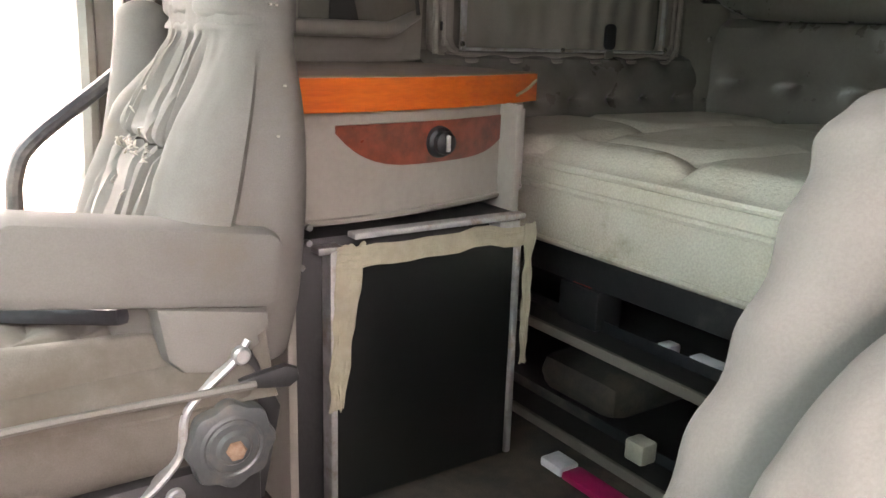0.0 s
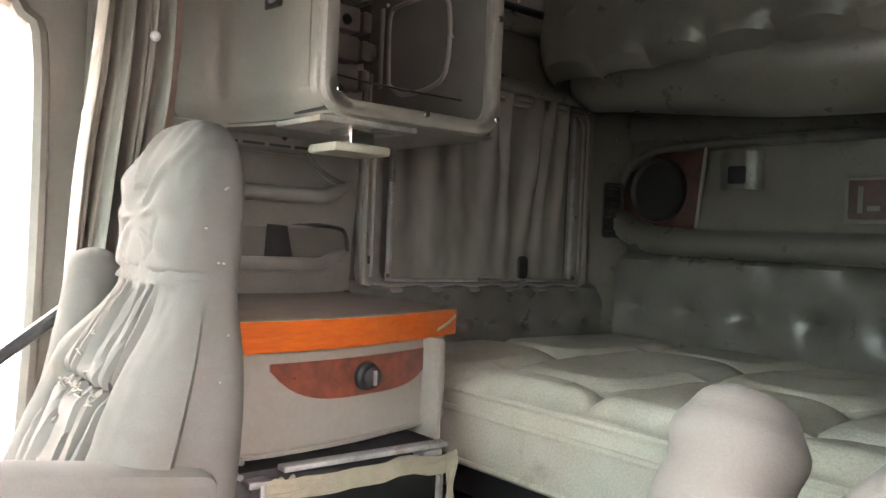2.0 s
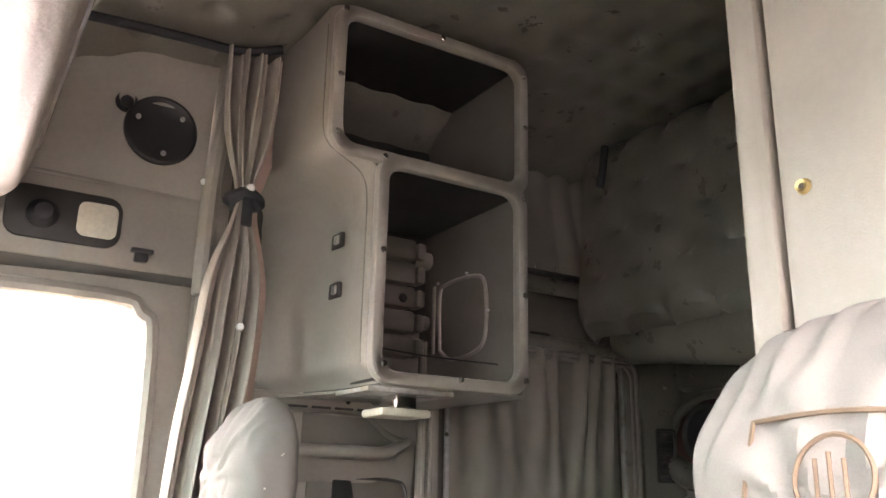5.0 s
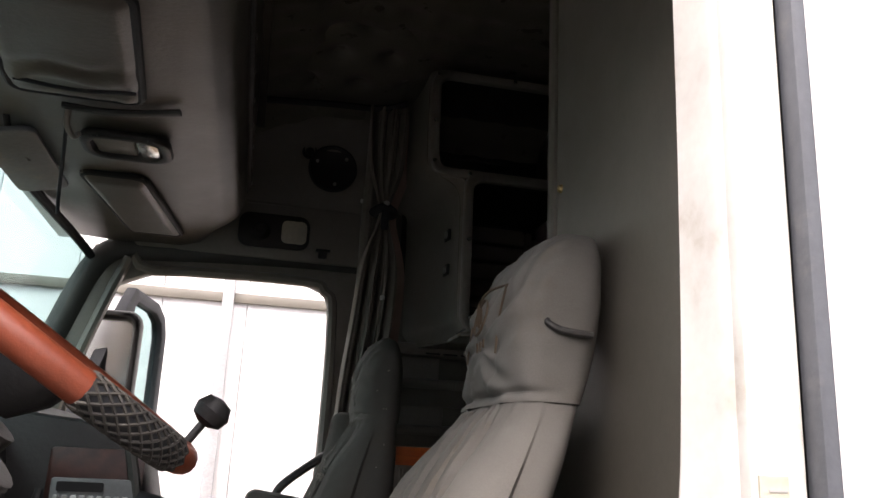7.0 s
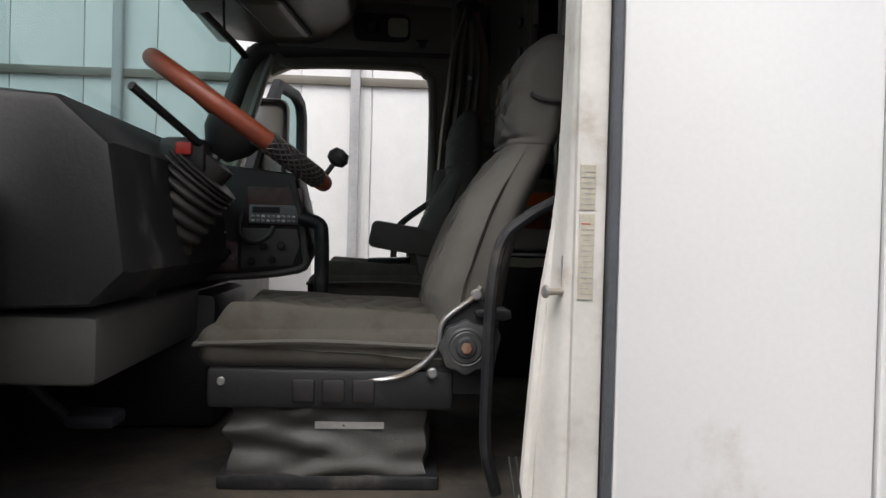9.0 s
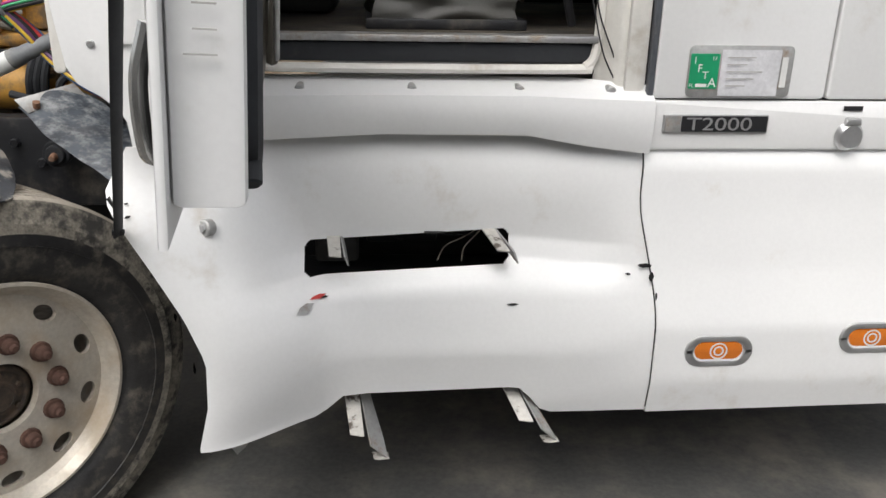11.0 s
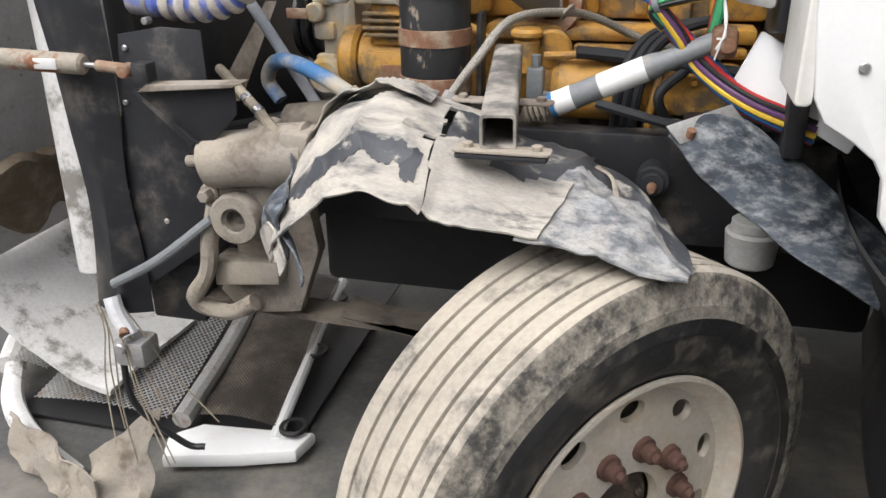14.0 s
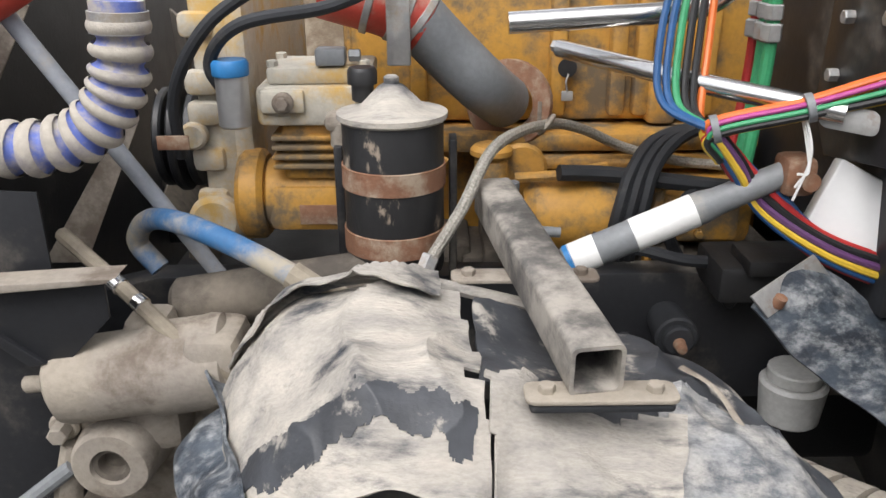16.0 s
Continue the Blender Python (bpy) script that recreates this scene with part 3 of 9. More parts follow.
sheet(b, lambda u, v: Vector((lerp(2.266, 2.415, u), -0.0075 - 0.0025 * abs(noise.noise(Vector((u * 5, v * 4, 1)))), lerp(1.241, 1.352, v))), 14, 12, 0.0006)
paper = part("permit_paper", b, PAPER, permit, "crumpled typed paper slips")
for k in range(5):
    b = B()
    box(b, (2.28, -0.0125, 1.265 + k * 0.017), (2.33 + 0.02 * (k % 3), -0.012, 1.2675 + k * 0.017))
    part("print_bar", b, INK, paper)
b = B()
prism(b, rrect(2.42, 1.262, 2.435, 1.335, 0.002), 0.001, SIDE(-0.0055))
part("white_slip", b, LABELW, permit)
lock = thing("filler_cap", "round grey lock cover on the white band", "lock cover")
b = B()
cyl(b, (2.624, -0.001, 1.142), (2.624, -0.022, 1.142), 0.038, 0.034, seg=28, bev=0.006)
part("cover", b, SILVER, lock)
b = B()
box(b, (2.606, -0.026, 1.172), (2.642, -0.003, 1.19), 0.005)
cyl(b, (2.604, -0.016, 1.178), (2.644, -0.016, 1.178), 0.007)
part("hinge", b, SILVER, lock)
b = B()
box(b, (2.60, -0.006, 1.205), (2.65, -0.003, 1.217), 0.001)
part("caption_plate", b, BADGEBK, lock)

# upper cab: roof side, doorway head, roof, far side and back (seen from inside and as a shell)
panel("door_head", rrect(0.95, 2.72, 2.108, 3.30, 0.03), 0.06, 0.06, WHITE)


# ---- fairing below the doorway ----
fair = thing("side_fairing", "white moulded side fairing with a step slot, chipped and stained", "fairing")
XL = [(0.40, 1.03), (0.425, 1.012), (0.44, 1.008), (0.55, 1.035), (0.67, 1.040), (0.78, 1.000), (0.888, 0.945), (1.0, 0.885), (1.06, 0.852), (1.10, 0.868), (1.16, 0.90)]
ZB = [(0.9, 0.432), (1.06, 0.432), (1.27, 0.425), (1.30, 0.44), (1.335, 0.475), (1.38, 0.482), (1.78, 0.492), (1.815, 0.485), (1.845, 0.43), (1.875, 0.405), (2.2, 0.402)]


def skin_y(x, z):
    y = table(z, [(0.38, -0.075), (0.45, -0.092), (0.60, -0.108), (0.70, -0.088), (0.755, -0.070), (0.81, -0.018), (0.86, 0.0), (0.98, -0.008), (1.06, 0.0), (1.10, 0.02), (1.16, 0.05)])
    wide = smooth(1.95, 2.11, x)
    y = lerp(y, table(z, [(0.38, -0.075), (0.5, -0.095), (0.65, -0.09), (0.80, -0.045), (0.95, -0.015), (1.06, 0.0), (1.12, 0.03)]), wide)
    flare = smooth(0.32, 0.0, x - table(z, XL)) ** 0.9
    return lerp(y, -0.268 + 0.07 * smooth(1.0, 1.14, z), flare)


xs = [0.0, 0.03, 0.08, 0.15, 0.25, 0.35, 0.45, 0.55, 0.65, 0.75, 0.85, 0.93, 1.0]
xcols = [("s", k) for k in xs] + [("x", x) for x in (1.20, 1.225, 1.245, 1.249, 1.253, 1.257, 1.262, 1.268, 1.276, 1.286, 1.30, 1.34, 1.40, 1.46, 1.52, 1.58, 1.64, 1.70, 1.72, 1.731, 1.741, 1.749, 1.755, 1.760, 1.764, 1.768, 1.772, 1.80, 1.83, 1.86, 1.89, 1.93, 1.97, 2.01, 2.05, 2.085, 2.104)]
zrows = [("s", k) for k in (0, 0.04, 0.12, 0.25, 0.4, 0.55, 0.7, 0.85, 1)] + [("z", z) for z in (0.63, 0.66, 0.69, 0.71, 0.73, 0.75, 0.77, 0.79, 0.80, 0.804, 0.808, 0.812, 0.818, 0.826, 0.836, 0.85, 0.856, 0.864, 0.872, 0.878, 0.882, 0.886, 0.89, 0.90, 0.92, 0.95, 0.98, 1.01, 1.04, 1.07, 1.10, 1.13, 1.155)]


def seam(z):
    return 0.045 * smooth(1.0, 0.66, z) - 0.006 * math.exp(-((z - 0.98) / 0.1) ** 2)


def fairing_at(u, v):
    (cu, a), (cz, c) = xcols[round(u)], zrows[round(v)]
    x = a if cu == "x" else 1.1
    z = c if cz == "z" else lerp(table(x, ZB), 0.60, c)
    if cu == "s":
        x = lerp(table(z, XL), 1.18, a)
        if cz == "s":
            z = lerp(table(x, ZB), 0.60, c)
            x = lerp(table(z, XL), 1.18, a)
    y = skin_y(x, z)
    x += seam(z) * smooth(1.9, 2.104, x)
    return Vector((x, y, z + 0.055 * (x - 1.5) * smooth(0.72, 0.82, z) * smooth(1.04, 0.92, z) * smooth(1.12, 1.22, x) * smooth(1.95, 1.8, x)))


def in_slot(u, v):
    (cu, a), (cz, c) = xcols[int(u)], zrows[int(v)]
    if cu != "x" or cz != "z" or int(u) + 1 >= len(xcols) or int(v) + 1 >= len(zrows):
        return False
    x, z = (a + xcols[int(u) + 1][1]) / 2, (c + zrows[int(v) + 1][1]) / 2
    dx, dz = abs(x - 1.5085) - (0.2595 - 0.024), abs(z - 0.844) - (0.044 - 0.024)
    return math.hypot(max(dx, 0), max(dz, 0)) < 0.024 and dx < 0.024 and dz < 0.024


ns, nz = len(xcols), len(zrows)
b = B()
sheet(b, fairing_at, 1, 1, -0.005, in_slot, list(range(ns)), list(range(nz)))
part("fairing_skin", b, WHITE, fair)
# inward lips round the slot; black sheets behind stand in for the dark space
pieces("cavity_wall", [((1.18, 0.30, 0.70), (1.85, 0.34, 1.0)), ((1.18, 0.02, 0.69), (1.85, 0.298, 0.72)), ((1.18, 0.06, 0.95), (1.85, 0.298, 0.98))], BLACKPL, fair, "black sheet standing in for the dark behind the step slot", 0.003)
b = B()
for p in ([(1.35, 0.2, 0.83), (1.42, 0.12, 0.86), (1.5, 0.2, 0.80)], [(1.60, 0.16, 0.85), (1.66, 0.1, 0.88), (1.72, 0.2, 0.93)], [(1.5, 0.2, 0.92), (1.56, 0.1, 0.86), (1.69, 0.12, 0.84)]):
    tube(b, p, 0.003, 6)
part("cable", b, BLKWIRE, fair)
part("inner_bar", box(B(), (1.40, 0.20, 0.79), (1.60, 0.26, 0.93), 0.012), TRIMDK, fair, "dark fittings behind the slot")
part("inner_bar", box(B(), (1.26, 0.18, 0.74), (1.38, 0.25, 0.83), 0.012), PILLARM, fair)
part("white_tag", box(B(), (1.525, 0.10, 0.888), (1.575, 0.11, 0.894), 0.002), LABELW, fair)
part("pale_wire", tube(B(), [(1.72, 0.05, 0.90), (1.69, 0.04, 0.87), (1.66, 0.05, 0.83), (1.655, 0.06, 0.79)], 0.0018, 5), CAST, fair)
part("pale_wire", tube(B(), [(1.72, 0.05, 0.90), (1.66, 0.05, 0.86), (1.61, 0.06, 0.83), (1.59, 0.06, 0.79)], 0.0018, 5), CAST, fair)
part("burr", box(B(), (1.55, -0.018, 0.8915), (1.60, -0.006, 0.895), 0.001), CHIP, fair)


def bracket(p0, p1, width, web, group, tail=0.0):
    """A bent steel strip from p0 to p1, width along x, with a plate folded down along its rear edge; tail: how far that plate runs on past the strip's end."""
    t = thing("step_bracket", "bare galvanised step bracket hanging from the fairing", "bracket", group)
    p0, p1 = Vector(p0), Vector(p1)
    d = (p1 - p0).normalized()
    L = (p1 - p0).length
    m = axes(p0, (1, 0, 0), d)
    part("arm", prism(B(), [(0, 0), (width, 0), (width, L * 0.99), (width * 0.85, L), (0.006, L * 0.97)], 0.005, m, 0.001), GALVP, t, "paint-flecked steel strip")
    e = L + tail

    def plate(u, v):
        k = lerp(-0.01, e, u)
        drop = web * v * (0.65 + 0.35 * smooth(0.2, 0.9, u))
        return p0 + d * k + Vector((width + (0.9 if tail else 0.3) * drop + 0.06 * k, 0, -0.8 * drop))
    part("side_plate", sheet(B(), plate, 14, 6, 0.004), GALV, t, "blue-grey side plate")
    q = plate(1.0, 1.0)
    if tail:
        part("foot", prism(B(), [(-0.038, -0.02), (0.004, -0.016), (0.006, 0.016), (-0.02, 0.02), (-0.034, 0.014)], 0.004, axes(q + Vector((-0.002, 0.012, 0.0)), (1, 0, 0), (0, -1, 0.1)), 0.001), GALVP, t, "bent foot")
    for k in (0.35, 0.75):
        r = m @ Vector((width * 0.5, L * k, 0.005))
        part("rivet", cyl(B(), r, r + Vector((0, 0, 0.003)), 0.006, seg=10), RUSTM, t)


bracket((1.297, 0.07, 0.905), (1.308, -0.085, 0.858), 0.036, 0.030, "step brackets")
bracket((1.675, 0.07, 0.920), (1.722, -0.095, 0.872), 0.036, 0.040, "step brackets")
bracket((1.330, 0.02, 0.495), (1.352, -0.145, 0.385), 0.042, 0.048, "lower step brackets", 0.025)
bracket((1.735, 0.02, 0.510), (1.792, -0.145, 0.415), 0.042, 0.048, "lower step brackets", 0.02)

fair2 = thing("rear_fairing", "white sleeper side fairing with two amber marker lamps", "fairing")


def fairing2_at(u, v):
    x, z = lerp(2.1062, 4.05, u), lerp(0.402 + 0.02 * u, 1.10, v)
    x += seam(z) * (1 - u) ** 4
    return Vector((x, table(z, [(0.38, -0.075), (0.5, -0.095), (0.65, -0.09), (0.80, -0.045), (0.95, -0.015), (1.06, 0.0), (1.12, 0.03)]) - 0.004, z))


part("fairing_skin", sheet(B(), fairing2_at, 20, 40, -0.005), WHITE, fair2)
part("lower_lip", tube(B(), [fairing2_at(k / 20, 0.0) + Vector((0, 0.004, 0.002)) for k in range(21)], 0.006, 8, 1), WHITE, fair2, "rolled lower edge")
for x in (2.324, 2.742):
    z = 0.588 + 0.03 * (x > 2.5)
    y = fairing2_at(0.2, (z - 0.4) / 0.7).y
    lampt = thing("marker_lamp", "oval amber marker lamp in a grey surround", "marker lamp", "marker lamps")
    b = B()
    prism(b, rrect(x - 0.092, z - 0.044, x + 0.092, z + 0.044, 0.044, 8), 0.014, SIDE(y + 0.004), 0.004, rrect(x - 0.068, z - 0.028, x + 0.068, z + 0.028, 0.028, 8))
    part("surround", b, SILVER, lampt, "grey rubber surround")
    b = B()
    prism(b, rrect(x - 0.067, z - 0.0275, x + 0.067, z + 0.0275, 0.0275, 8), 0.010, SIDE(y + 0.004), 0.004)
    lens = part("lens", b, AMBER, lampt)
    for r in (0.010, 0.020):
        b = B()
        lathe(b, [(r, 0), (r, 0.002), (r + 0.004, 0.002), (r + 0.004, 0)], (x, y - 0.005, z), (x, y - 0.02, z), 24, True)
        part("ring", b, LABELW, lens)

# chips, scuffs and a screw on the fairing
chips = [(2.117, 0.813, 0.030, 0.012), (2.135, 0.785, 0.012, 0.022), (2.148, 0.735, 0.006, 0.02), (1.774, 0.724, 0.028, 0.006), (2.075, 0.79, 0.012, 0.006), (1.30, 0.752, 0.016, 0.005), (0.985, 0.79, 0.006, 0.02), (1.015, 0.66, 0.006, 0.03), (0.905, 1.02, 0.012, 0.006), (0.90, 1.045, 0.008, 0.004)]
for x, z, w, h in chips:
    t = B()
    n = 9
    rim = [(x + w * (0.35 + 0.3 * random.random()) * math.cos(2 * math.pi * k / n), z + h * (0.35 + 0.3 * random.random()) * math.sin(2 * math.pi * k / n)) for k in range(n)]
    vs = [t.verts.new((px, (skin_y(px, pz) if px < 2.108 else fairing2_at(0, (pz - 0.4) / 0.7).y) - 0.0065, pz)) for px, pz in rim]
    t.faces.new(vs)
    bmesh.ops.solidify(t, geom=t.faces[:], thickness=0.001)
    part("paint_chip", t, CHIP, fair, "dark chip in the paint")
for x, z, w, h, mm in ((1.285, 0.755, 0.02, 0.008, REDP), (1.255, 0.735, 0.02, 0.02, GALV)):
    t = B()
    vs = [t.verts.new((x + w * a, skin_y(x + w * a, z + h * c) - 0.0065, z + h * c)) for a, c in ((-1, -0.4), (0.3, -0.6), (1, 0.4), (0.1, 0.6), (-0.6, 0.3))]
    t.faces.new(vs)
    part("scuff", t, mm, fair, "small scuff mark")
b = B()
sy = skin_y(1.041, 0.963)
cyl(b, (1.052, sy + 0.02, 0.960), (1.039, sy - 0.004, 0.964), 0.020, bev=0.003)
sc = part("mount_screw", b, GALV, fair, "round recessed screw")
b = B()
cyl(b, (1.040, sy - 0.003, 0.9635), (1.037, sy - 0.009, 0.965), 0.011, seg=6, bev=0.002)
part("screw_head", b, STEEL, sc)
b = B()
prism(b, [(1.03, 0.43), (1.12, 0.435), (1.10, 0.385), (1.075, 0.36)], 0.004, SIDE(-0.17), 0.001)
part("lower_tab", b, GALV, fair, "bent steel tab")

# ---- cowl behind the wheel arch ----
cowl = thing("cowl_panel", "white cowl side panel with raised ribs and a screw", "body panel")
b = B()
prism(b, [(0.718, 1.95), (0.718, 1.43), (0.735, 1.30), (0.755, 1.262), (0.80, 1.235), (0.838, 1.205), (0.855, 1.175), (0.862, 1.11), (0.885, 1.075), (0.935, 1.056), (1.0, 1.10), (1.08, 1.13), (1.10, 1.25), (1.10, 1.95)], 0.02, SIDE(-0.012), 0.006)
part("cowl_skin", b, WHITE, cowl)
b = B()
prism(b, [(0.852, 1.93), (0.852, 1.37), (0.86, 1.352), (0.915, 1.352), (0.925, 1.37), (0.935, 1.93)], 0.010, SIDE(-0.0325), 0.004)
part("raised_rib", b, WHITE, cowl)
b = B()
prism(b, rrect(0.706, 1.285, 0.735, 1.93, 0.010), 0.20, SIDE(0.175), 0.006)
part("cowl_edge", b, JAMB, cowl)
b = B()
cyl(b, (0.798, -0.03, 1.352), (0.798, -0.038, 1.352), 0.009, bev=0.002)
part("screw", b, STEEL, cowl)
b = B()
box(b, (0.80, 0.0, 1.28), (1.10, 0.10, 1.95), 0.02)
part("cowl_inner", b, JAMB, cowl)

well = thing("wheel_well_liner", "black plastic liner behind the front wheel", "liner")
b = B()
sheet(b, lambda u, v: Vector((table(lerp(0.42, 1.06, v), XL) + 0.016 - 0.05 * math.sin(u * 3.14) * (1 - u) + 0.10 * u * u, lerp(-0.255, 0.85, u), lerp(0.42, 1.06, v))), 24, 20, 0.006)
part("rear_sheet", b, BLACKPL, well)
# black box added under the engine to stop light from the far side
b = B()
box(b, (-0.45, 0.72, 0.50), (1.10, 1.75, 0.96), 0.03)
part("engine_light_block", b, BLACKPL, well)
# unseen block added beneath the cab so the ground there stays dark
part("cab_light_block", box(B(), (1.16, 0.36, 0.50), (3.60, 2.20, 1.04), 0.03), BLACKPL, well, "black block added under the cab to shade the ground")

# ---- open driver's door, swung forward square to the cab ----
door = thing("driver_door", "white truck door standing wide open, taupe trim inside", "door")
DM = axes((0.974, -0.02, 0), (0.155, -1.0, 0), (0.05, 0.0077, 1))     # x along the door from the hinge, y up, z towards the front
outer = [(0.0, 1.19), (0.25, 1.182), (0.80, 1.218), (1.10, 1.252), (1.10, 2.10), (1.06, 2.62), (0.40, 2.70), (0.02, 2.3)]
b = B()
prism(b, outer, 0.012, DM, 0.004)
part("outer_skin", b, WHITE, door, "white outer door skin")
b = B()
prism(b, [(0.03, 1.66), (0.40, 1.52), (0.62, 1.37), (0.80, 1.262), (0.97, 1.262), (1.06, 1.29), (1.072, 2.05), (0.05, 2.05)], 0.085, DM @ Matrix.Translation((0, 0, -0.085)), 0.012)
part("door_frame", b, WHITE, door, "off-white door edge")


def door_trim(u, v):
    z = lerp(1.275, 2.04, v)
    x0, x1 = table(z, [(1.275, 0.84), (1.33, 0.77), (1.40, 0.66), (1.46, 0.57), (1.55, 0.46), (2.04, 0.42)]), table(z, [(1.275, 0.86), (1.29, 0.90), (1.33, 0.945), (2.04, 0.955)])
    x = lerp(x0, x1, u)
    rim = smooth(0, 0.07, u) * smooth(1, 0.93, u) * smooth(0, 0.05, v)
    full = 0.030 * smooth(1.42, 1.62, z) * smooth(0.94, 0.72, x) + 0.020 * smooth(1.62, 1.70, z) * smooth(0.90, 0.80, x) - 0.022 * math.exp(-((z - 1.60) / 0.05) ** 2) * smooth(0.85, 0.70, x)
    return DM @ Vector((x, z, -0.080 - (0.010 + 0.022 * smooth(1.28, 1.48, z) + full) * rim))


part("inner_trim", sheet(B(), door_trim, 40, 60), DOORTRIM, door, "taupe moulded inner trim")
b = B()
tube(b, [DM @ Vector(p) for p in ((0.985, 2.6, -0.088), (0.985, 2.0, -0.088), (0.985, 1.6, -0.088), (0.983, 1.42, -0.088), (0.965, 1.33, -0.088), (0.82, 1.275, -0.086), (0.64, 1.37, -0.086), (0.42, 1.525, -0.086), (0.26, 1.60, -0.086))], 0.016, 8)
part("weather_seal", b, BLACKRB, door, "black rubber weather seal")
b = B()
cyl(b, DM @ Vector((0.962, 1.325, -0.088)), DM @ Vector((0.985, 1.295, -0.088)), 0.015, bev=0.003)
part("seal_end", b, BLACKRB, door)
b = B()
for k in range(18):
    z = 1.46 + k * 0.026
    box(b, (1.0725, z, -0.055), (1.0745, z + 0.002, -0.03 + 0.010 * (k % 3 == 0)), 0, DM)
part("edge_print", b, INK, door, "faded measure-like print on the door edge")
b = B()
cup = [Vector((x, z, 0)) for x, z in ((0.915, 1.29), (0.96, 1.30), (1.0, 1.318), (1.028, 1.35), (1.033, 1.41), (1.035, 1.465), (1.015, 1.498), (0.96, 1.49), (0.90, 1.475), (0.874, 1.445), (0.867, 1.39), (0.862, 1.335), (0.878, 1.302))]
prism(b, [(p.x, p.y) for p in spline(cup + cup[:1], 3)[:-1]], 0.004, DM @ Matrix.Translation((0, 0, 0.012)) @ pose(0, 0, 0, 0, 0, 0), 0.002)
hd = part("handle_cup", b, BLACKPL, door, "recessed black handle cup")
b = B()
tube(b, [DM @ Vector(p) for p in ((0.975, 1.325, 0.016), (0.985, 1.34, 0.03), (0.995, 1.42, 0.034), (1.0, 1.485, 0.02))], 0.011, 10)
part("handle", b, CHROME, hd, "chrome pull handle")
b = B()
cyl(b, DM @ Vector((0.908, 1.448, 0.014)), DM @ Vector((0.908, 1.448, 0.022)), 0.02, bev=0.003)
part("lock_cylinder", b, STEEL, hd)
b = B()
box(b, (0.58, 1.42, -0.130), (0.84, 1.58, -0.11), 0.012, DM)
tp = part("map_pocket", b, DOORTRIM, door, "moulded map pocket")
b = B()
box(b, (0.70, 1.52, -0.142), (0.86, 1.60, -0.125), 0.008, DM)
part("pocket_mouth", b, BLACKPL, tp)
b = B()
prism(b, rrect(0.89, 1.44, 0.95, 1.56, 0.012), 0.006, DM @ Matrix.Translation((0, 0, -0.125)), 0.003)
part("courtesy_lens", b, GALV, door, "dull silver reflector panel")
b = B()
tube(b, [DM @ Vector(p) for p in ((0.46, 1.92, -0.125), (0.56, 1.89, -0.16), (0.7, 1.82, -0.165), (0.86, 1.76, -0.13))], 0.035, 10, flat=0.7)
part("armrest", b, DOORTRIM, door, "taupe armrest")
b = B()
prism(b, [(0.10, 2.07), (1.03, 2.07), (1.0, 2.58), (0.42, 2.64)], 0.006, DM @ Matrix.Translation((0, 0, -0.06)))
pane = part("pane", b, GLASS, door, "door window glass")
pane.visible_shadow = False

# hood strap
b = B()
tube(b, [(0.893, -0.297, 1.003), (0.898, -0.309, 1.013), (1.05, -0.712, 1.355), (1.185, -1.06, 1.655)], lambda s: 0.006 if s < 0.03 else 0.013, 8, flat=0.35)
strap = tagged(link("hood_strap", b, BLACKRB), "black rubber strap from fairing to door", "strap")


# ---- front wheel, steered out ----
STEER = radians(47)
HUBC = Vector((0.541, -0.157, 0.505))
AX = Vector((math.sin(STEER), -math.cos(STEER), 0))
wheel = thing("front_wheel", "dusty truck steer wheel turned outwards, alloy rim with rusty nuts", "wheel")
at = lambda h: HUBC + AX * (h - 0.028)
WM = axes(HUBC, (math.cos(STEER), math.sin(STEER), 0), (0, 0, 1))
prof = [(0.292, -0.235), (0.33, -0.262), (0.40, -0.275), (0.455, -0.268), (0.488, -0.25), (0.503, -0.238)]
for k in range(5):
    a, c = -0.232 + k * 0.0435, -0.232 + (k + 1) * 0.0435
    prof += [(0.512, a), (0.513, c - 0.010), (0.5125, c - 0.0085), (0.499, c - 0.007), (0.499, c - 0.002), (0.5125, c)]
prof += [(0.512, -0.010), (0.505, 0.000)]
tread = prof[5:]
side = [(0.505, 0.0), (0.498, 0.006), (0.490, 0.007), (0.475, 0.016), (0.455, 0.020), (0.452, 0.023), (0.428, 0.0255), (0.40, 0.027), (0.398, 0.025), (0.35, 0.021), (0.33, 0.014), (0.315, 0.004), (0.302, -0.004), (0.292, -0.012)]
part("shoulder", lathe(B(), side[:7], at(0), at(1), 96), TYREMUD, wheel, "mud-dusted tyre shoulder")
part("sidewall", lathe(B(), side[6:], at(0), at(1), 96), TYRE, wheel, "scuffed black tyre sidewall with dried mud")
part("tread", lathe(B(), tread, at(0), at(1), 128), TREAD, wheel, "dust-covered ribbed tread")
part("inner_sidewall", lathe(B(), prof[:6], at(0), at(1), 64), TYRE, wheel)
part("rim_flange", lathe(B(), [(0.285, -0.24), (0.276, -0.20), (0.276, -0.03), (0.288, -0.010), (0.301, -0.002), (0.307, 0.004), (0.306, 0.011), (0.298, 0.012), (0.290, 0.004), (0.281, -0.010)], at(0), at(1), 96), ALLOY, wheel, "dull alloy rim flange")
b = B()
t = B()
SEG, rads = 120, [0.281, 0.272, 0.266, 0.260, 0.253, 0.246, 0.238, 0.230, 0.222, 0.214, 0.206, 0.199, 0.192, 0.186, 0.18, 0.172, 0.12, 0.092, 0.088]
hts = {0.281: 0.020, 0.272: 0.010, 0.266: 0.003, 0.18: 0.010, 0.172: 0.010, 0.12: 0.010, 0.092: 0.010, 0.088: -0.01}
m = WM @ Matrix.Translation((0, 0, -0.058))
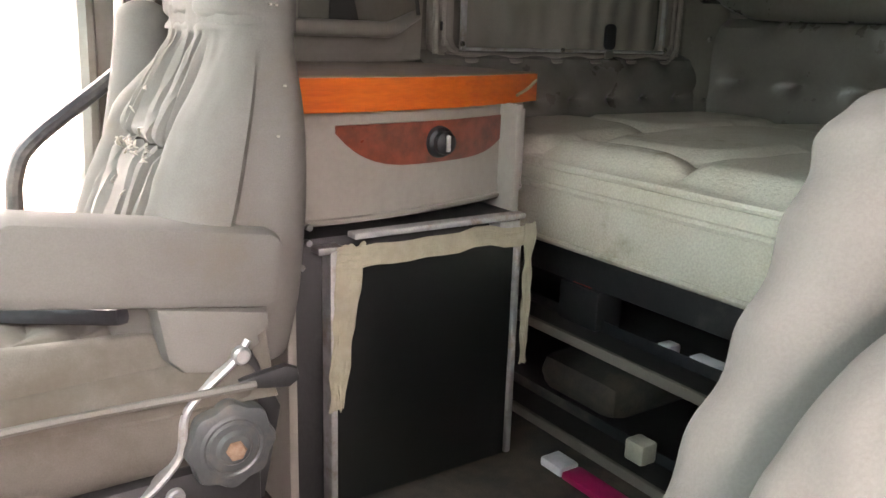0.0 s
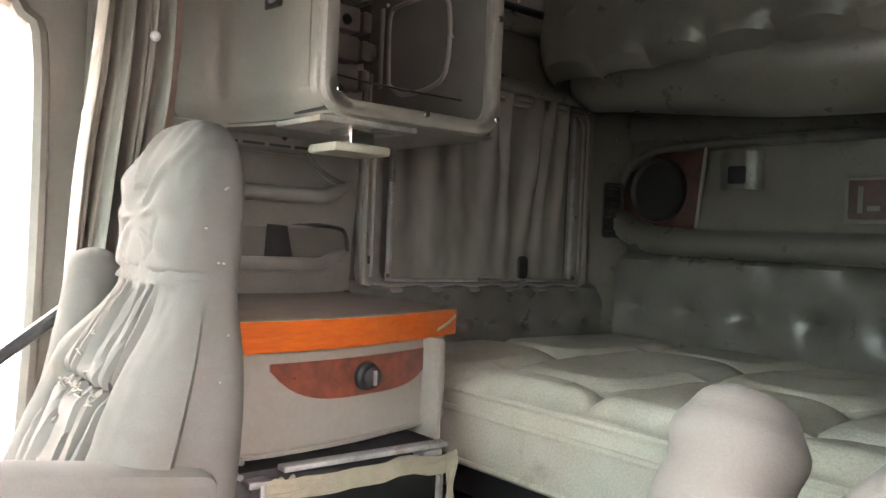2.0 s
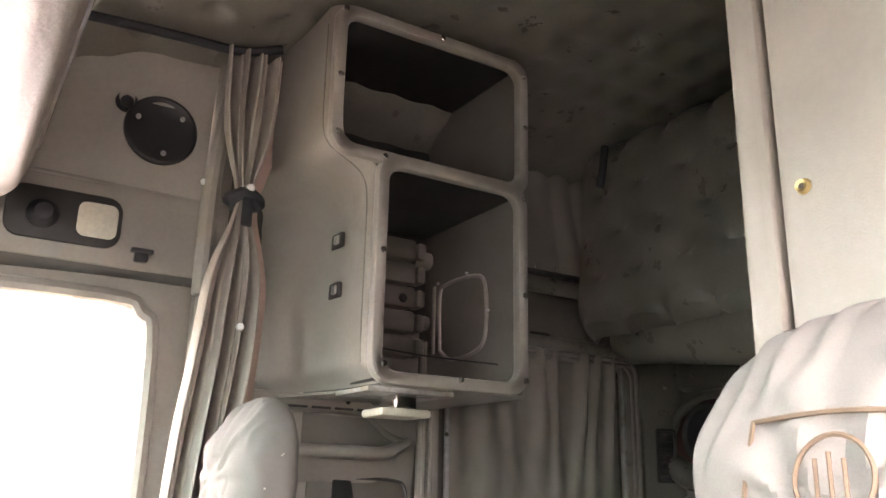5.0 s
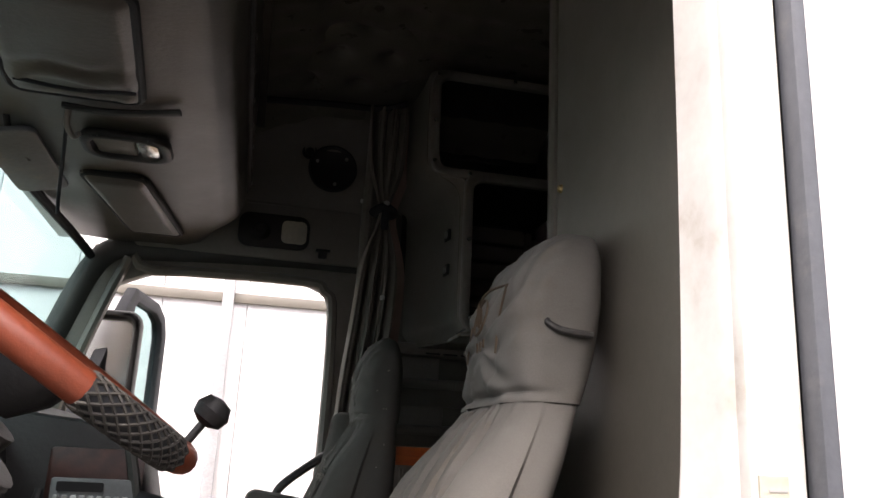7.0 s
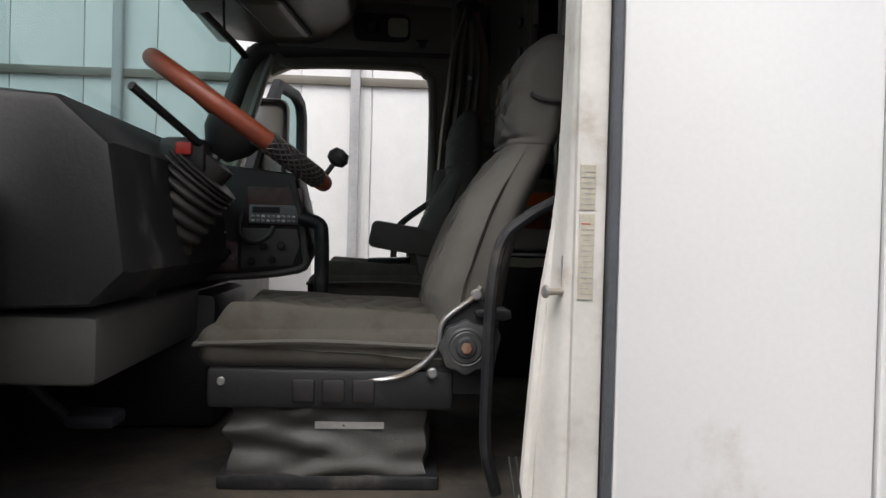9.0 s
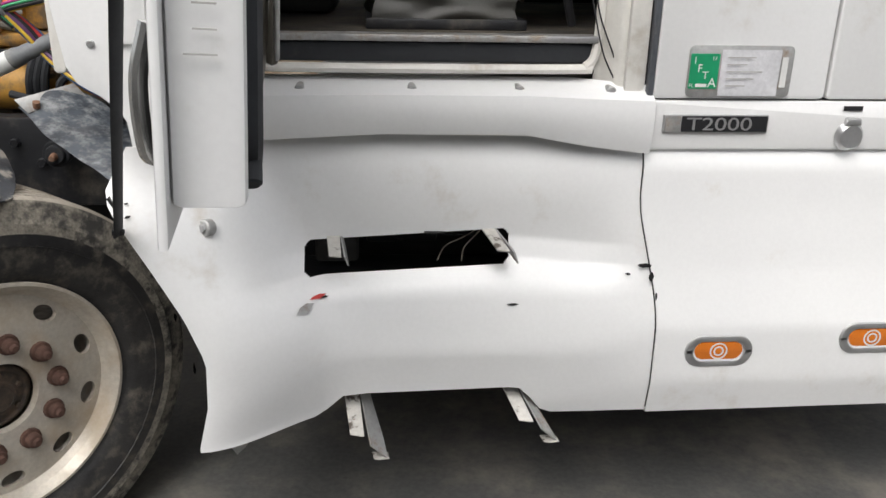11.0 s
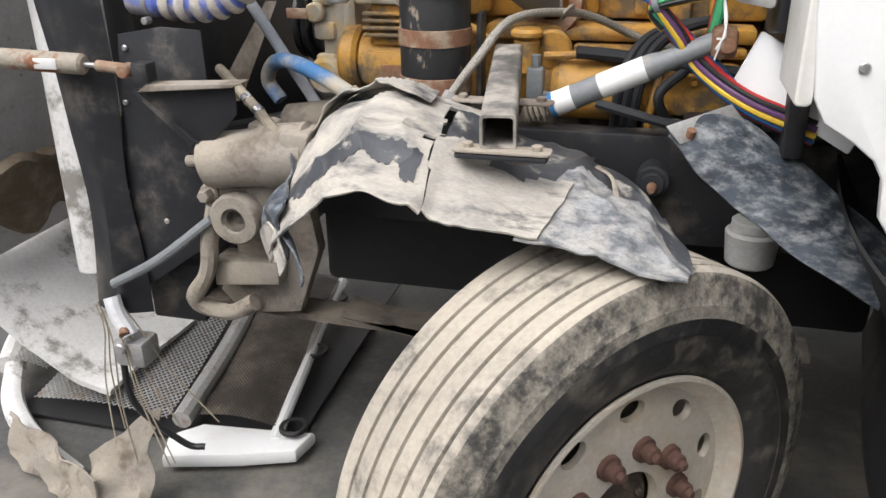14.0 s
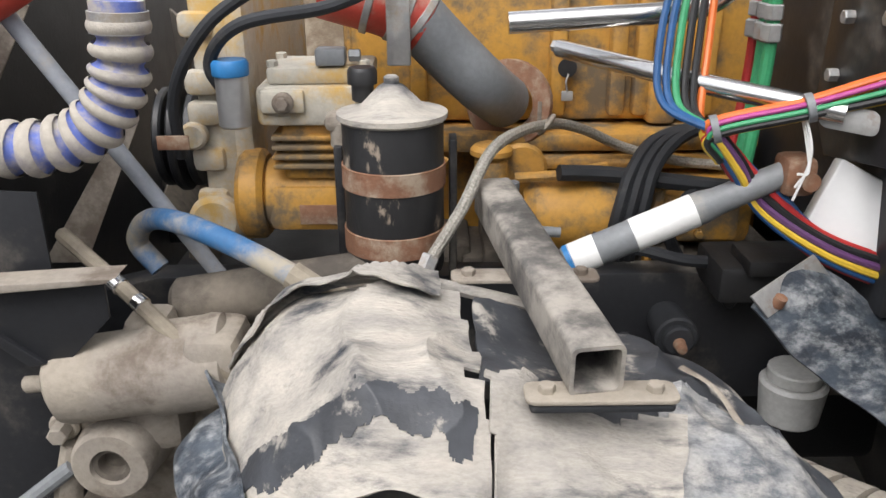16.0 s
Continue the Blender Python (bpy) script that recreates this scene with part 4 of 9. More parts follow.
RC, RA, RT = 0.231, 0.021, 0.031
grid = []
for r in rads:
    h = hts.get(r, lerp(0.003, 0.010, (0.266 - r) / 0.086))
    row = []
    for k in range(SEG):
        a = 2 * math.pi * k / SEG
        row.append(t.verts.new((r * math.cos(a), r * math.sin(a), h)))
    grid.append(row)
def hole_pos(v):
    a = math.atan2(v.co.y, v.co.x)
    d = math.radians(36) * round((a - 1.55) / math.radians(36)) + 1.55
    return (v.co.xy.length - RC) / RA, (a - d) * RC / RT, d
for i in range(len(rads) - 1):
    for k in range(SEG):
        q = [grid[i][k], grid[i][(k + 1) % SEG], grid[i + 1][(k + 1) % SEG], grid[i + 1][k]]
        am, rm = 2 * math.pi * (k + 0.5) / SEG, (rads[i] + rads[i + 1]) / 2
        dm = (am - 1.55) / radians(36)
        if ((rm - RC) / RA) ** 2 + ((dm - round(dm)) * radians(36) * RC / RT) ** 2 > 1:
            t.faces.new(q)
for v in t.verts:
    if v.link_faces and len(v.link_faces) < 4 and 0.19 < v.co.xy.length < 0.265:
        p, q, d = hole_pos(v)
        s = math.hypot(p, q)
        r, a = RC + p / s * RA, d + q / s * RT / RC
        v.co.x, v.co.y = r * math.cos(a), r * math.sin(a)
for v in [v for v in t.verts if not v.link_faces]:
    t.verts.remove(v)
bmesh.ops.recalc_face_normals(t, faces=t.faces)
rimE = [e for e in t.edges if len(e.link_faces) == 1 and 0.19 < e.verts[0].co.xy.length < 0.265]
ex = bmesh.ops.extrude_edge_only(t, edges=rimE)
for v in [g_ for g_ in ex["geom"] if isinstance(g_, bmesh.types.BMVert)]:
    v.co.z -= 0.016
put(b, t, m)
part("disc", b, ALLOY, wheel, "alloy disc with ten hand holes")
part("drum", lathe(B(), [(0, -0.10), (0.20, -0.10), (0.205, -0.16), (0.20, -0.20), (0, -0.20)], at(0), at(1), 40), CASTDK, wheel, "rusty brake drum")
part("hub", lathe(B(), [(0, -0.020), (0.030, -0.020), (0.034, -0.024), (0.040, -0.024), (0.043, -0.034), (0.064, -0.040), (0.070, -0.036), (0.078, -0.040), (0.088, -0.052), (0.090, -0.10)], at(0), at(1), 36), HUB, wheel, "dark greasy hub cap")
for k in range(6):
    a = radians(20 + 60 * k)
    p = WM @ Vector((0.056 * math.cos(a), 0.056 * math.sin(a), -0.066))
    part("hub_bolt", hexnut(B(), p, p + AX * 0.010, 0.0075), HUB, wheel)
for k in range(10):
    a = radians(75 + 36 * k)
    p = WM @ Vector((0.143 * math.cos(a), 0.143 * math.sin(a), 0))
    b = B()
    lathe(b, [(0, -0.004), (0.008, -0.004), (0.0105, -0.007), (0.011, -0.014), (0.0165, -0.016), (0.0185, -0.020), (0.0195, -0.036), (0.026, -0.038), (0.028, -0.056)], p, p + AX, 12)
    part("nut", b, NUT, wheel, "rusty wheel nut")

# front axle beam and leaf springs, frame rails
chassis = thing("chassis_frame", "black painted steel frame rails and leaf springs", "frame")
for y0, y1 in ((0.53, 0.60), (1.40, 1.47)):
    b = B()
    prism(b, [(-0.85, 0.80), (4.2, 0.80), (4.2, 1.075), (-0.45, 1.075), (-0.85, 0.98)], y1 - y0, SIDE(y1), 0.01)
    part("rail", b, BLACKST, chassis)
for y in (0.36, 1.55):
    for k in range(3):
        b = B()
        s = 0.62 - 0.13 * k
        sheet(b, lambda u, v: Vector((0.26 + lerp(-s - 0.55 * (k == 0), s, u), lerp(y - 0.045, y + 0.045, v), 0.60 - 0.022 * k + 0.05 * (2 * u - 1) ** 2)), 16, 1, 0.018)
        part("leaf_spring", b, CASTDK, chassis)
b = B()
box(b, (0.38, -0.02, 0.44), (0.52, 2.0, 0.56), 0.02)
part("axle_beam", b, CASTDK, chassis)
b = B()
box(b, (-0.78, 0.3, 0.55), (-0.62, 1.9, 0.72), 0.01)
part("cross_member", b, BLACKST, chassis)
b = B()
cyl(b, (0.504, 0.53, 0.985), (0.504, 0.44, 0.985), 0.034, 0.040, bev=0.004)
cyl(b, (0.504, 0.445, 0.985), (0.504, 0.425, 0.985), 0.028, bev=0.003)
bs = part("rubber_mount", b, BLACKRB, chassis, "round rubber bump stop")
b = B()
cyl(b, (0.504, 0.43, 0.982), (0.504, 0.40, 0.98), 0.012, 0.009, bev=0.003)
part("bolt", b, RUSTM, bs)
for x, z in ((0.36, 1.0), (0.43, 0.94), (0.10, 0.93), (0.62, 1.02)):
    b = B()
    hexnut(b, (x, 0.531, z), (x, 0.512, z), 0.014)
    part("frame_bolt", b, BLACKST, chassis)
tk = B()
cyl(tk, (0.74, 0.46, 0.80), (0.74, 0.46, 0.885), 0.055, 0.062, seg=24, bev=0.006)
cyl(tk, (0.74, 0.46, 0.885), (0.74, 0.46, 0.91), 0.05, bev=0.003)
tagged(link("reservoir", tk, TEALPL), "white plastic reservoir below the frame", "reservoir")

# ---- inner fender: a crushed arch of dusty plastic over the tyre ----
fend = thing("inner_fender", "torn black plastic inner fender caked in pale dust", "fender liner")
FAR = [(-0.255, 0.16, 0.98), (-0.235, 0.18, 1.06), (-0.17, 0.17, 1.15), (-0.09, 0.15, 1.207), (0.0, 0.14, 1.225), (0.10, 0.16, 1.195), (0.22, 0.18, 1.155), (0.36, 0.18, 1.115), (0.47, 0.16, 1.075), (0.545, 0.07, 1.03), (0.584, -0.06, 1.005)]
NEAR = [(-0.20, -0.10, 0.95), (-0.165, -0.13, 1.02), (-0.10, -0.15, 1.075), (-0.03, -0.165, 1.125), (0.04, -0.17, 1.14), (0.10, -0.17, 1.13), (0.16, -0.175, 1.095), (0.26, -0.175, 1.075), (0.37, -0.17, 1.055), (0.47, -0.165, 1.035), (0.575, -0.16, 1.010)]
FARS, NEARS = spline(FAR, 6), spline(NEAR, 6)


def fender_at(u, v):
    i = u * (len(FARS) - 1)
    k = min(int(i), len(FARS) - 2)
    a, c = FARS[k].lerp(FARS[k + 1], i - k), NEARS[k].lerp(NEARS[k + 1], i - k)
    p = a.lerp(c, v)
    p.z += (0.045 * math.sin(min(1, v * 1.05) * 3.14) * smooth(1.0, 0.8, u) * smooth(0.0, 0.15, u)
            + 0.012 * math.sin(v * 9.0 + u * 3) * smooth(0.9, 0.5, u))
    p += noise.noise_vector(p * 9.0) * 0.012 + noise.noise_vector(p * 26.0) * 0.004
    p.z += 0.014 * (1 - abs(noise.noise(p * 8.0 + Vector((3, 1, 7))))) ** 6
    return p


def lift(dz, edge=0.0):
    def f(u, v):
        p = fender_at(u, v)
        return p + Vector((0, 0, dz + edge * noise.noise(Vector((u * 30, v * 8, 5)))))
    return f


part("arch_shell", sheet(B(), fender_at, 100, 44, 0.004, lambda u, v: u > 0.535 + 0.05 * (v - 0.8) or (u > 0.50 and 0.60 < v < 0.66)), FLAP, fend, "pale dust over black plastic")
part("lower_flap", sheet(B(), lift(0.012, 0.006), 100, 44, 0.004, lambda u, v: u < 0.542 + 0.06 * (v - 0.8) or u > 0.76 or v < 0.63 + 0.03 * math.sin(u * 40)), FLAP, fend, "pale dusty torn flap")
part("tail_flap", sheet(B(), lift(0.004, 0.004), 100, 44, 0.004, lambda u, v: u < 0.735 or v < 0.44 + 0.03 * math.sin(u * 55)), FLAPL, fend, "scraped blue-grey tail of the fender")
part("inner_panel", sheet(B(), lift(-0.004), 100, 44, 0.004, lambda u, v: u < 0.525 or v > 0.64), FLAPD, fend, "bare black inner panel")


def rubbed(u, v):
    n = noise.fractal(Vector((u * 30, v * 14, 5)), 1.0, 2.2, 5)
    edge = math.exp(-((v - 0.80 + 0.03 * math.sin(u * 21)) / 0.075) ** 2) * smooth(0.10, 0.15, u) * smooth(0.53, 0.50, u)
    return edge + 0.42 * n < 0.55


part("scuffed_band", sheet(B(), lift(0.0022), 1, 1, 0.001, rubbed, [0.10 + 0.0022 * k for k in range(196)], [0.62 + 0.0058 * k for k in range(58)]), FLAPD, fend, "black plastic rubbed bare along the edge")
part("scuffed_patch", sheet(B(), lift(0.0055, 0.002), 1, 1, 0.001, lambda u, v: math.exp(-((u - 0.60) / 0.05) ** 2 - ((v - 0.97) / 0.10) ** 2) + 0.4 * noise.fractal(Vector((u * 34, v * 14, 9)), 1.0, 2.2, 4) < 0.62, [0.545 + 0.002 * k for k in range(60)], [0.80 + 0.006 * k for k in range(33)]), FLAPD, fend)
part("torn_strip", sheet(B(), lambda u, v: fender_at(lerp(0.10, 0.47, u), lerp(-0.02, 0.16 + 0.03 * math.sin(u * 9), v)) + Vector((0, 0.012, 0.016 + 0.016 * math.sin(u * 3.14) * v + 0.006 * noise.noise(Vector((u * 12, v * 3, 8))))), 60, 8, 0.003), FLAP, fend, "torn dusty strip along the far edge")


def front_end(u, v):
    p = Vector((lerp(-0.262, -0.135, u) - 0.05 * math.sin(u * 3.14) * v, lerp(0.17, -0.13, u), lerp(1.085, 0.915 + 0.05 * (1 - u) ** 2 + 0.045 * smooth(0.55, 0.75, u) * smooth(1.0, 0.85, u), v)))
    return p + Vector((0.035 * math.sin(v * 5 + u * 4), 0.02 * math.sin(v * 4.2 + 1), 0.012 * math.sin(u * 9))) * smooth(0, 0.3, v) + noise.noise_vector(Vector((u * 3, v * 3, 1))) * 0.016


part("torn_front_end", sheet(B(), front_end, 40, 36, 0.004, lambda u, v: v > 0.94 + 0.10 * noise.noise(Vector((u * 11, 2, 4)))), FLAPB, fend, "folded torn front end")
part("front_tip", sheet(B(), lambda u, v: front_end(0.60 + 0.34 * u, 0.60 + 0.42 * v) + Vector((-0.012 - 0.02 * v, -0.016, 0.0)), 14, 14, 0.004, lambda u, v: v > 0.93 + 0.25 * noise.noise(Vector((u * 6, 5, 4)))), FLAP, fend, "dusty folded tip")
b = B()
tube(b, spline([Vector(p) + Vector((0, 0.02, 0.012)) for p in FAR[1:7]], 3), 0.010, 8)
part("rolled_lip", b, FLAP, fend)
b = B()
tube(b, [(0.40, 0.10, 1.125), (0.43, 0.05, 1.122), (0.445, -0.02, 1.105)], lambda s: 0.007 - 0.003 * math.sin(s * 3), 6, flat=0.4)
part("mud_streak", b, CAST, fend)
# square tube bracket on top with its plates
tubeb = thing("fender_bracket", "dusty square steel tube bracket on the inner fender", "bracket")
b = B()
M = axes((0.16, 0.43, 1.262), Vector((0.24, -0.09, 1.215)) - Vector((0.16, 0.43, 1.262)), (0, 0.12, 1))
L = (Vector((0.24, -0.09, 1.215)) - Vector((0.16, 0.43, 1.262))).length
s = 0.031
prism(b, rrect(-s, -s, s, s, 0.009, 3), L, axes((0.165, 0.43, 1.262), (1, 0.15, 0), (0, -0.055, 1)), 0, rrect(-s + 0.005, -s + 0.005, s - 0.005, s - 0.005, 0.006, 3))
part("square_tube", b, TUBED, tubeb, "black tube with dust on top")
for y, z, x0, x1 in ((-0.085, 1.199, 0.165, 0.335), (0.20, 1.215, 0.09, 0.30)):
    b = B()
    prism(b, rrect(x0, y - 0.022, x1, y + 0.022, 0.012), 0.006, Matrix.Translation((0, 0, z)) @ pose(0, 0, 0), 0.002)
    pl = part("plate", b, CAST, tubeb, "flat steel plate")
    for x in (x0 + 0.025, x1 - 0.025):
        b = B()
        hexnut(b, (x, y, z + 0.004), (x, y, z + 0.015), 0.010)
        part("bolt", b, CAST, pl)
b = B()
prism(b, rrect(0.17, -0.105, 0.33, -0.065, 0.006), 0.010, Matrix.Translation((0, 0, 1.188)), 0.003)
part("rubber_pad", b, BLACKRB, tubeb)

# rear flap behind the wheel
rf = thing("rear_flap", "scraped blue-black mud flap behind the wheel", "mud flap")
def rflap(u, v):
    a = Vector((0.523, 0.19, 1.165)).lerp(Vector((0.655, 0.28, 1.195)), v)
    c = Vector((0.653, 0.18, 1.015)).lerp(Vector((0.850, 0.28, 1.075)), v)
    d = Vector((0.93, 0.10, 0.885)).lerp(Vector((1.00, 0.24, 0.93)), v)
    p = (1 - u) ** 2 * a + 2 * u * (1 - u) * c + u * u * d
    return p + noise.noise_vector(p * 12) * 0.007 + Vector((0, 0, 0.022 * math.sin(v * 3.14)))
part("flap_sheet", sheet(B(), rflap, 30, 18, 0.004), FLAPB, rf)
b = B()
prism(b, [(-0.012, -0.01), (0.14, -0.012), (0.14, 0.035), (-0.012, 0.035)], 0.004, axes((0.535, 0.195, 1.182), (0.132, 0.09, 0.03), (0.13, 0.0, -0.15)), 0.001)
part("clamp_strip", b, GALV, rf)
b = B()
cyl(b, (0.565, 0.205, 1.165), (0.568, 0.200, 1.180), 0.009)
part("rivet", b, RUSTM, rf)

# ---- engine ----
eng = thing("engine", "yellow diesel engine, oily and dusty", "engine")
b = B()
box(b, (-0.12, 0.86, 0.95), (0.80, 1.5, 1.75), 0.03)
part("block", b, YELLOW, eng, "yellow engine block")
b = B()
box(b, (-0.10, 0.80, 1.30), (0.75, 0.88, 1.70), 0.02)
sc_ = part("side_cover", b, YELLOW, eng, "ribbed yellow side cover")
pieces("rib", [((x, 0.772, 1.315), (x + 0.035, 0.82, 1.60)) for x in (0.02, 0.30, 0.42, 0.47, 0.60)] + [((0.50, 0.765, 1.30), (0.56, 0.82, 1.40))], YELLOW, sc_, "", 0.012)
b = B()
box(b, (0.05, 0.72, 1.255), (0.72, 0.87, 1.295), 0.014)
box(b, (0.28, 0.70, 1.225), (0.70, 0.86, 1.25), 0.01)
part("rail_casting", b, YELLOW, eng)
b = B()
box(b, (0.20, 0.64, 1.08), (0.70, 0.86, 1.215), 0.03)
lathe(b, [(0.0, 0), (0.06, 0.0), (0.075, 0.02), (0.075, 0.16), (0.06, 0.2), (0, 0.2)], (0.24, 0.66, 1.15), (0.5, 0.66, 1.15), 20)
box(b, (0.44, 0.62, 1.10), (0.66, 0.66, 1.20), 0.01)
part("fuel_pump", b, YELLOW, eng, "yellow pump housing")
b = B()
cyl(b, (0.175, 0.62, 1.19), (0.175, 0.62, 1.275), 0.032, bev=0.006)
cyl(b, (0.175, 0.62, 1.275), (0.175, 0.62, 1.30), 0.040, bev=0.008)
cyl(b, (0.235, 0.66, 1.245), (0.235, 0.64, 1.245), 0.05, bev=0.006)
part("primer_pump", b, YELLOW, eng)
for x, z in ((0.46, 1.185), (0.52, 1.185), (0.58, 1.185), (0.46, 1.12), (0.52, 1.12), (0.58, 1.12), (0.64, 1.185)):
    part("bolt_head", hexnut(B(), (x, 0.625, z), (x, 0.605, z), 0.009), YELLOW, eng)
for x, z in ((0.08, 1.62), (0.30, 1.62), (0.52, 1.62), (0.02, 1.45), (0.62, 1.45)):
    part("bolt_head", hexnut(B(), (x, 0.80, z), (x, 0.785, z), 0.010), YELLOW, eng)
b = B()
lathe(b, [(0.0, 0), (0.019, 0.0), (0.021, 0.01), (0.014, 0.014), (0.014, 0.03)], (0.334, 0.77, 1.415), (0.334, 0.9, 1.415), 16)
part("sensor", b, BLACKPL, eng)
b = B()
box(b, (0.322, 0.755, 1.352), (0.345, 0.76, 1.372), 0.002)
part("tag", b, GALV, eng, "small metal tag on a wire")
b = B()
tube(b, [(0.335, 0.76, 1.405), (0.33, 0.755, 1.39), (0.333, 0.755, 1.37)], 0.002, 5)
part("tag_wire", b, STEEL, eng)
b = B()
box(b, (-0.36, 0.60, 1.10), (-0.29, 1.5, 1.62), 0.02)
for z in (1.18, 1.26, 1.345, 1.40, 1.50):
    box(b, (-0.375, 0.585, z), (-0.315, 0.62, z + 0.045), 0.012)
cyl(b, (-0.34, 0.60, 1.17), (-0.34, 0.56, 1.17), 0.05, bev=0.01)
cyl(b, (-0.365, 0.60, 1.33), (-0.365, 0.57, 1.33), 0.025, bev=0.005)
box(b, (-0.30, 0.60, 1.13), (-0.26, 0.70, 1.60), 0.015)
part("gear_housing", b, PALEYEL, eng, "dusty pale gear housing")
# compressor with cooling fins
b = B()
cyl(b, (-0.245, 0.60, 1.215), (-0.05, 0.60, 1.215), 0.068, bev=0.01)
box(b, (-0.235, 0.53, 1.16), (-0.08, 0.66, 1.25), 0.02)
cyl(b, (-0.29, 0.60, 1.215), (-0.24, 0.60, 1.215), 0.085, bev=0.01)
part("compressor_body", b, YELLOW, eng, "yellow air compressor")
pieces("cooling_fin", [((-0.215, 0.52, 1.283 + k * 0.017), (-0.075, 0.67, 1.292 + k * 0.017)) for k in range(4)], YELLOW, eng, "", 0.003)
part("cylinder_barrel", box(B(), (-0.20, 0.535, 1.26), (-0.09, 0.66, 1.36), 0.01), YELLOW, eng)
b = B()
box(b, (-0.235, 0.515, 1.36), (-0.05, 0.68, 1.43), 0.012)
box(b, (-0.225, 0.505, 1.385), (-0.15, 0.52, 1.425), 0.006)
box(b, (-0.215, 0.525, 1.43), (-0.035, 0.66, 1.46), 0.008)
part("compressor_head", b, PALEYEL, eng, "yellow compressor head with dust")
for x, y in ((-0.205, 0.54), (-0.12, 0.54), (-0.05, 0.54), (-0.205, 0.63), (-0.08, 0.64)):
    b = B()
    hexnut(b, (x, y, 1.458), (x, y, 1.47), 0.010)
    part("head_bolt", b, PALEYEL, eng)
b = B()
cyl(b, (-0.185, 0.508, 1.405), (-0.185, 0.49, 1.405), 0.018, bev=0.004)
hexnut(b, (-0.185, 0.492, 1.405), (-0.185, 0.482, 1.405), 0.012)
box(b, (-0.115, 0.47, 1.36), (-0.055, 0.53, 1.39), 0.012)
cyl(b, (-0.085, 0.49, 1.33), (-0.085, 0.49, 1.38), 0.022, bev=0.005)
hexnut(b, (-0.085, 0.49, 1.28), (-0.085, 0.49, 1.33), 0.018)
part("port_elbow", b, CAST, eng)
b = B()
box(b, (-0.175, 0.526, 1.178), (-0.075, 0.531, 1.215), 0.002)
part("name_plate", b, RUSTM, eng, "dark name plate")
b = B()
box(b, (-0.13, 0.52, 1.462), (-0.08, 0.56, 1.49), 0.004)
hexnut(b, (-0.075, 0.54, 1.477), (-0.055, 0.54, 1.477), 0.011)
part("air_fitting", b, GREYP, eng)
# coolant bottle with blue cap
b = B()
cyl(b, (-0.267, 0.50, 1.365), (-0.267, 0.50, 1.455), 0.027, bev=0.004)
bt = part("oil_filler", b, SILVER, eng, "silver filler neck")
b = B()
lathe(b, [(0, 0), (0.030, 0), (0.031, 0.004), (0.031, 0.02), (0.027, 0.026), (0, 0.026)], (-0.267, 0.50, 1.452), (-0.267, 0.50, 1.6), 16)
part("blue_cap", b, LABELB, bt, "blue screw cap")
# pulleys, fan and fan shroud
b = B()
for x, r in ((-0.42, 0.10), (-0.45, 0.11), (-0.48, 0.10)):
    cyl(b, (x, 0.78, 1.28), (x + 0.018, 0.78, 1.28), r, seg=28, bev=0.004)
part("pulley", b, BLACKST, eng)
for k in range(9):
    a = 2 * math.pi * k / 9
    c, sn = math.cos(a), math.sin(a)
    b = B()
    prism(b, [(0.05, -0.03), (0.33, -0.06), (0.36, 0.05), (0.06, 0.03)], 0.006, axes((-0.54, 1.15, 1.2), (0.15, c, sn), (0.5, -sn * 0.85, c * 0.85)), 0.001)
    part("fan_blade", b, CASTDK, eng, "dusty fan blade")
part("fan_hub", cyl(B(), (-0.58, 1.15, 1.2), (-0.48, 1.15, 1.2), 0.09, bev=0.01), CASTDK, eng)
# turbo and charge pipes
b = B()
tube(b, [(0.04, 0.60, 1.53), (0.09, 0.62, 1.475), (0.155, 0.64, 1.41), (0.205, 0.72, 1.36)], 0.052, 20)
part("charge_pipe", b, GREYP, eng, "dark grey charge air pipe")
b = B()
lathe(b, [(0.05, 0), (0.085, 0.0), (0.088, 0.006), (0.088, 0.014), (0.05, 0.016)], (0.215, 0.745, 1.35), (0.235, 0.80, 1.34), 26)
part("pipe_flange", b, RUSTM, eng)
b = B()
tube(b, [(-0.12, 0.60, 1.585), (-0.05, 0.60, 1.565), (0.0, 0.60, 1.548), (0.05, 0.605, 1.518)], 0.054, 18)
rh = part("red_boot", b, REDSIL, eng, "red silicone boot with clamps")
for p, q in (((-0.045, 0.60, 1.562), (-0.033, 0.60, 1.558)), ((0.035, 0.603, 1.53), (0.045, 0.604, 1.522)), ((0.0, 0.60, 1.548), (0.025, 0.602, 1.537))):
    b = B()
    cyl(b, p, q, 0.0565, seg=22, bev=0.001)
    part("clamp", b, STEEL, rh, "steel band clamp")
b = B()
box(b, (-0.01, 0.53, 1.46), (0.03, 0.545, 1.60), 0.003, pose(0, 0, 0, 0, 0, 0))
part("strip", b, STEEL, eng)
b = B()
for p, mm in (([(-0.38, 0.55, 1.30), (-0.37, 0.52, 1.42), (-0.30, 0.50, 1.53), (-0.20, 0.52, 1.60)], 0.011), ([(-0.27, 0.52, 1.40), (-0.30, 0.5, 1.47), (-0.24, 0.48, 1.535), (-0.10, 0.50, 1.56), (0.0, 0.5, 1.60)], 0.011)):
    tube(b, p, mm, 10)
part("black_hose", b, BLACKRB, eng, "black rubber hoses")
b = B()
box(b, (-0.405, 0.50, 1.325), (-0.35, 0.506, 1.35), 0.002)
part("rusty_tab", b, RUSTM, eng)
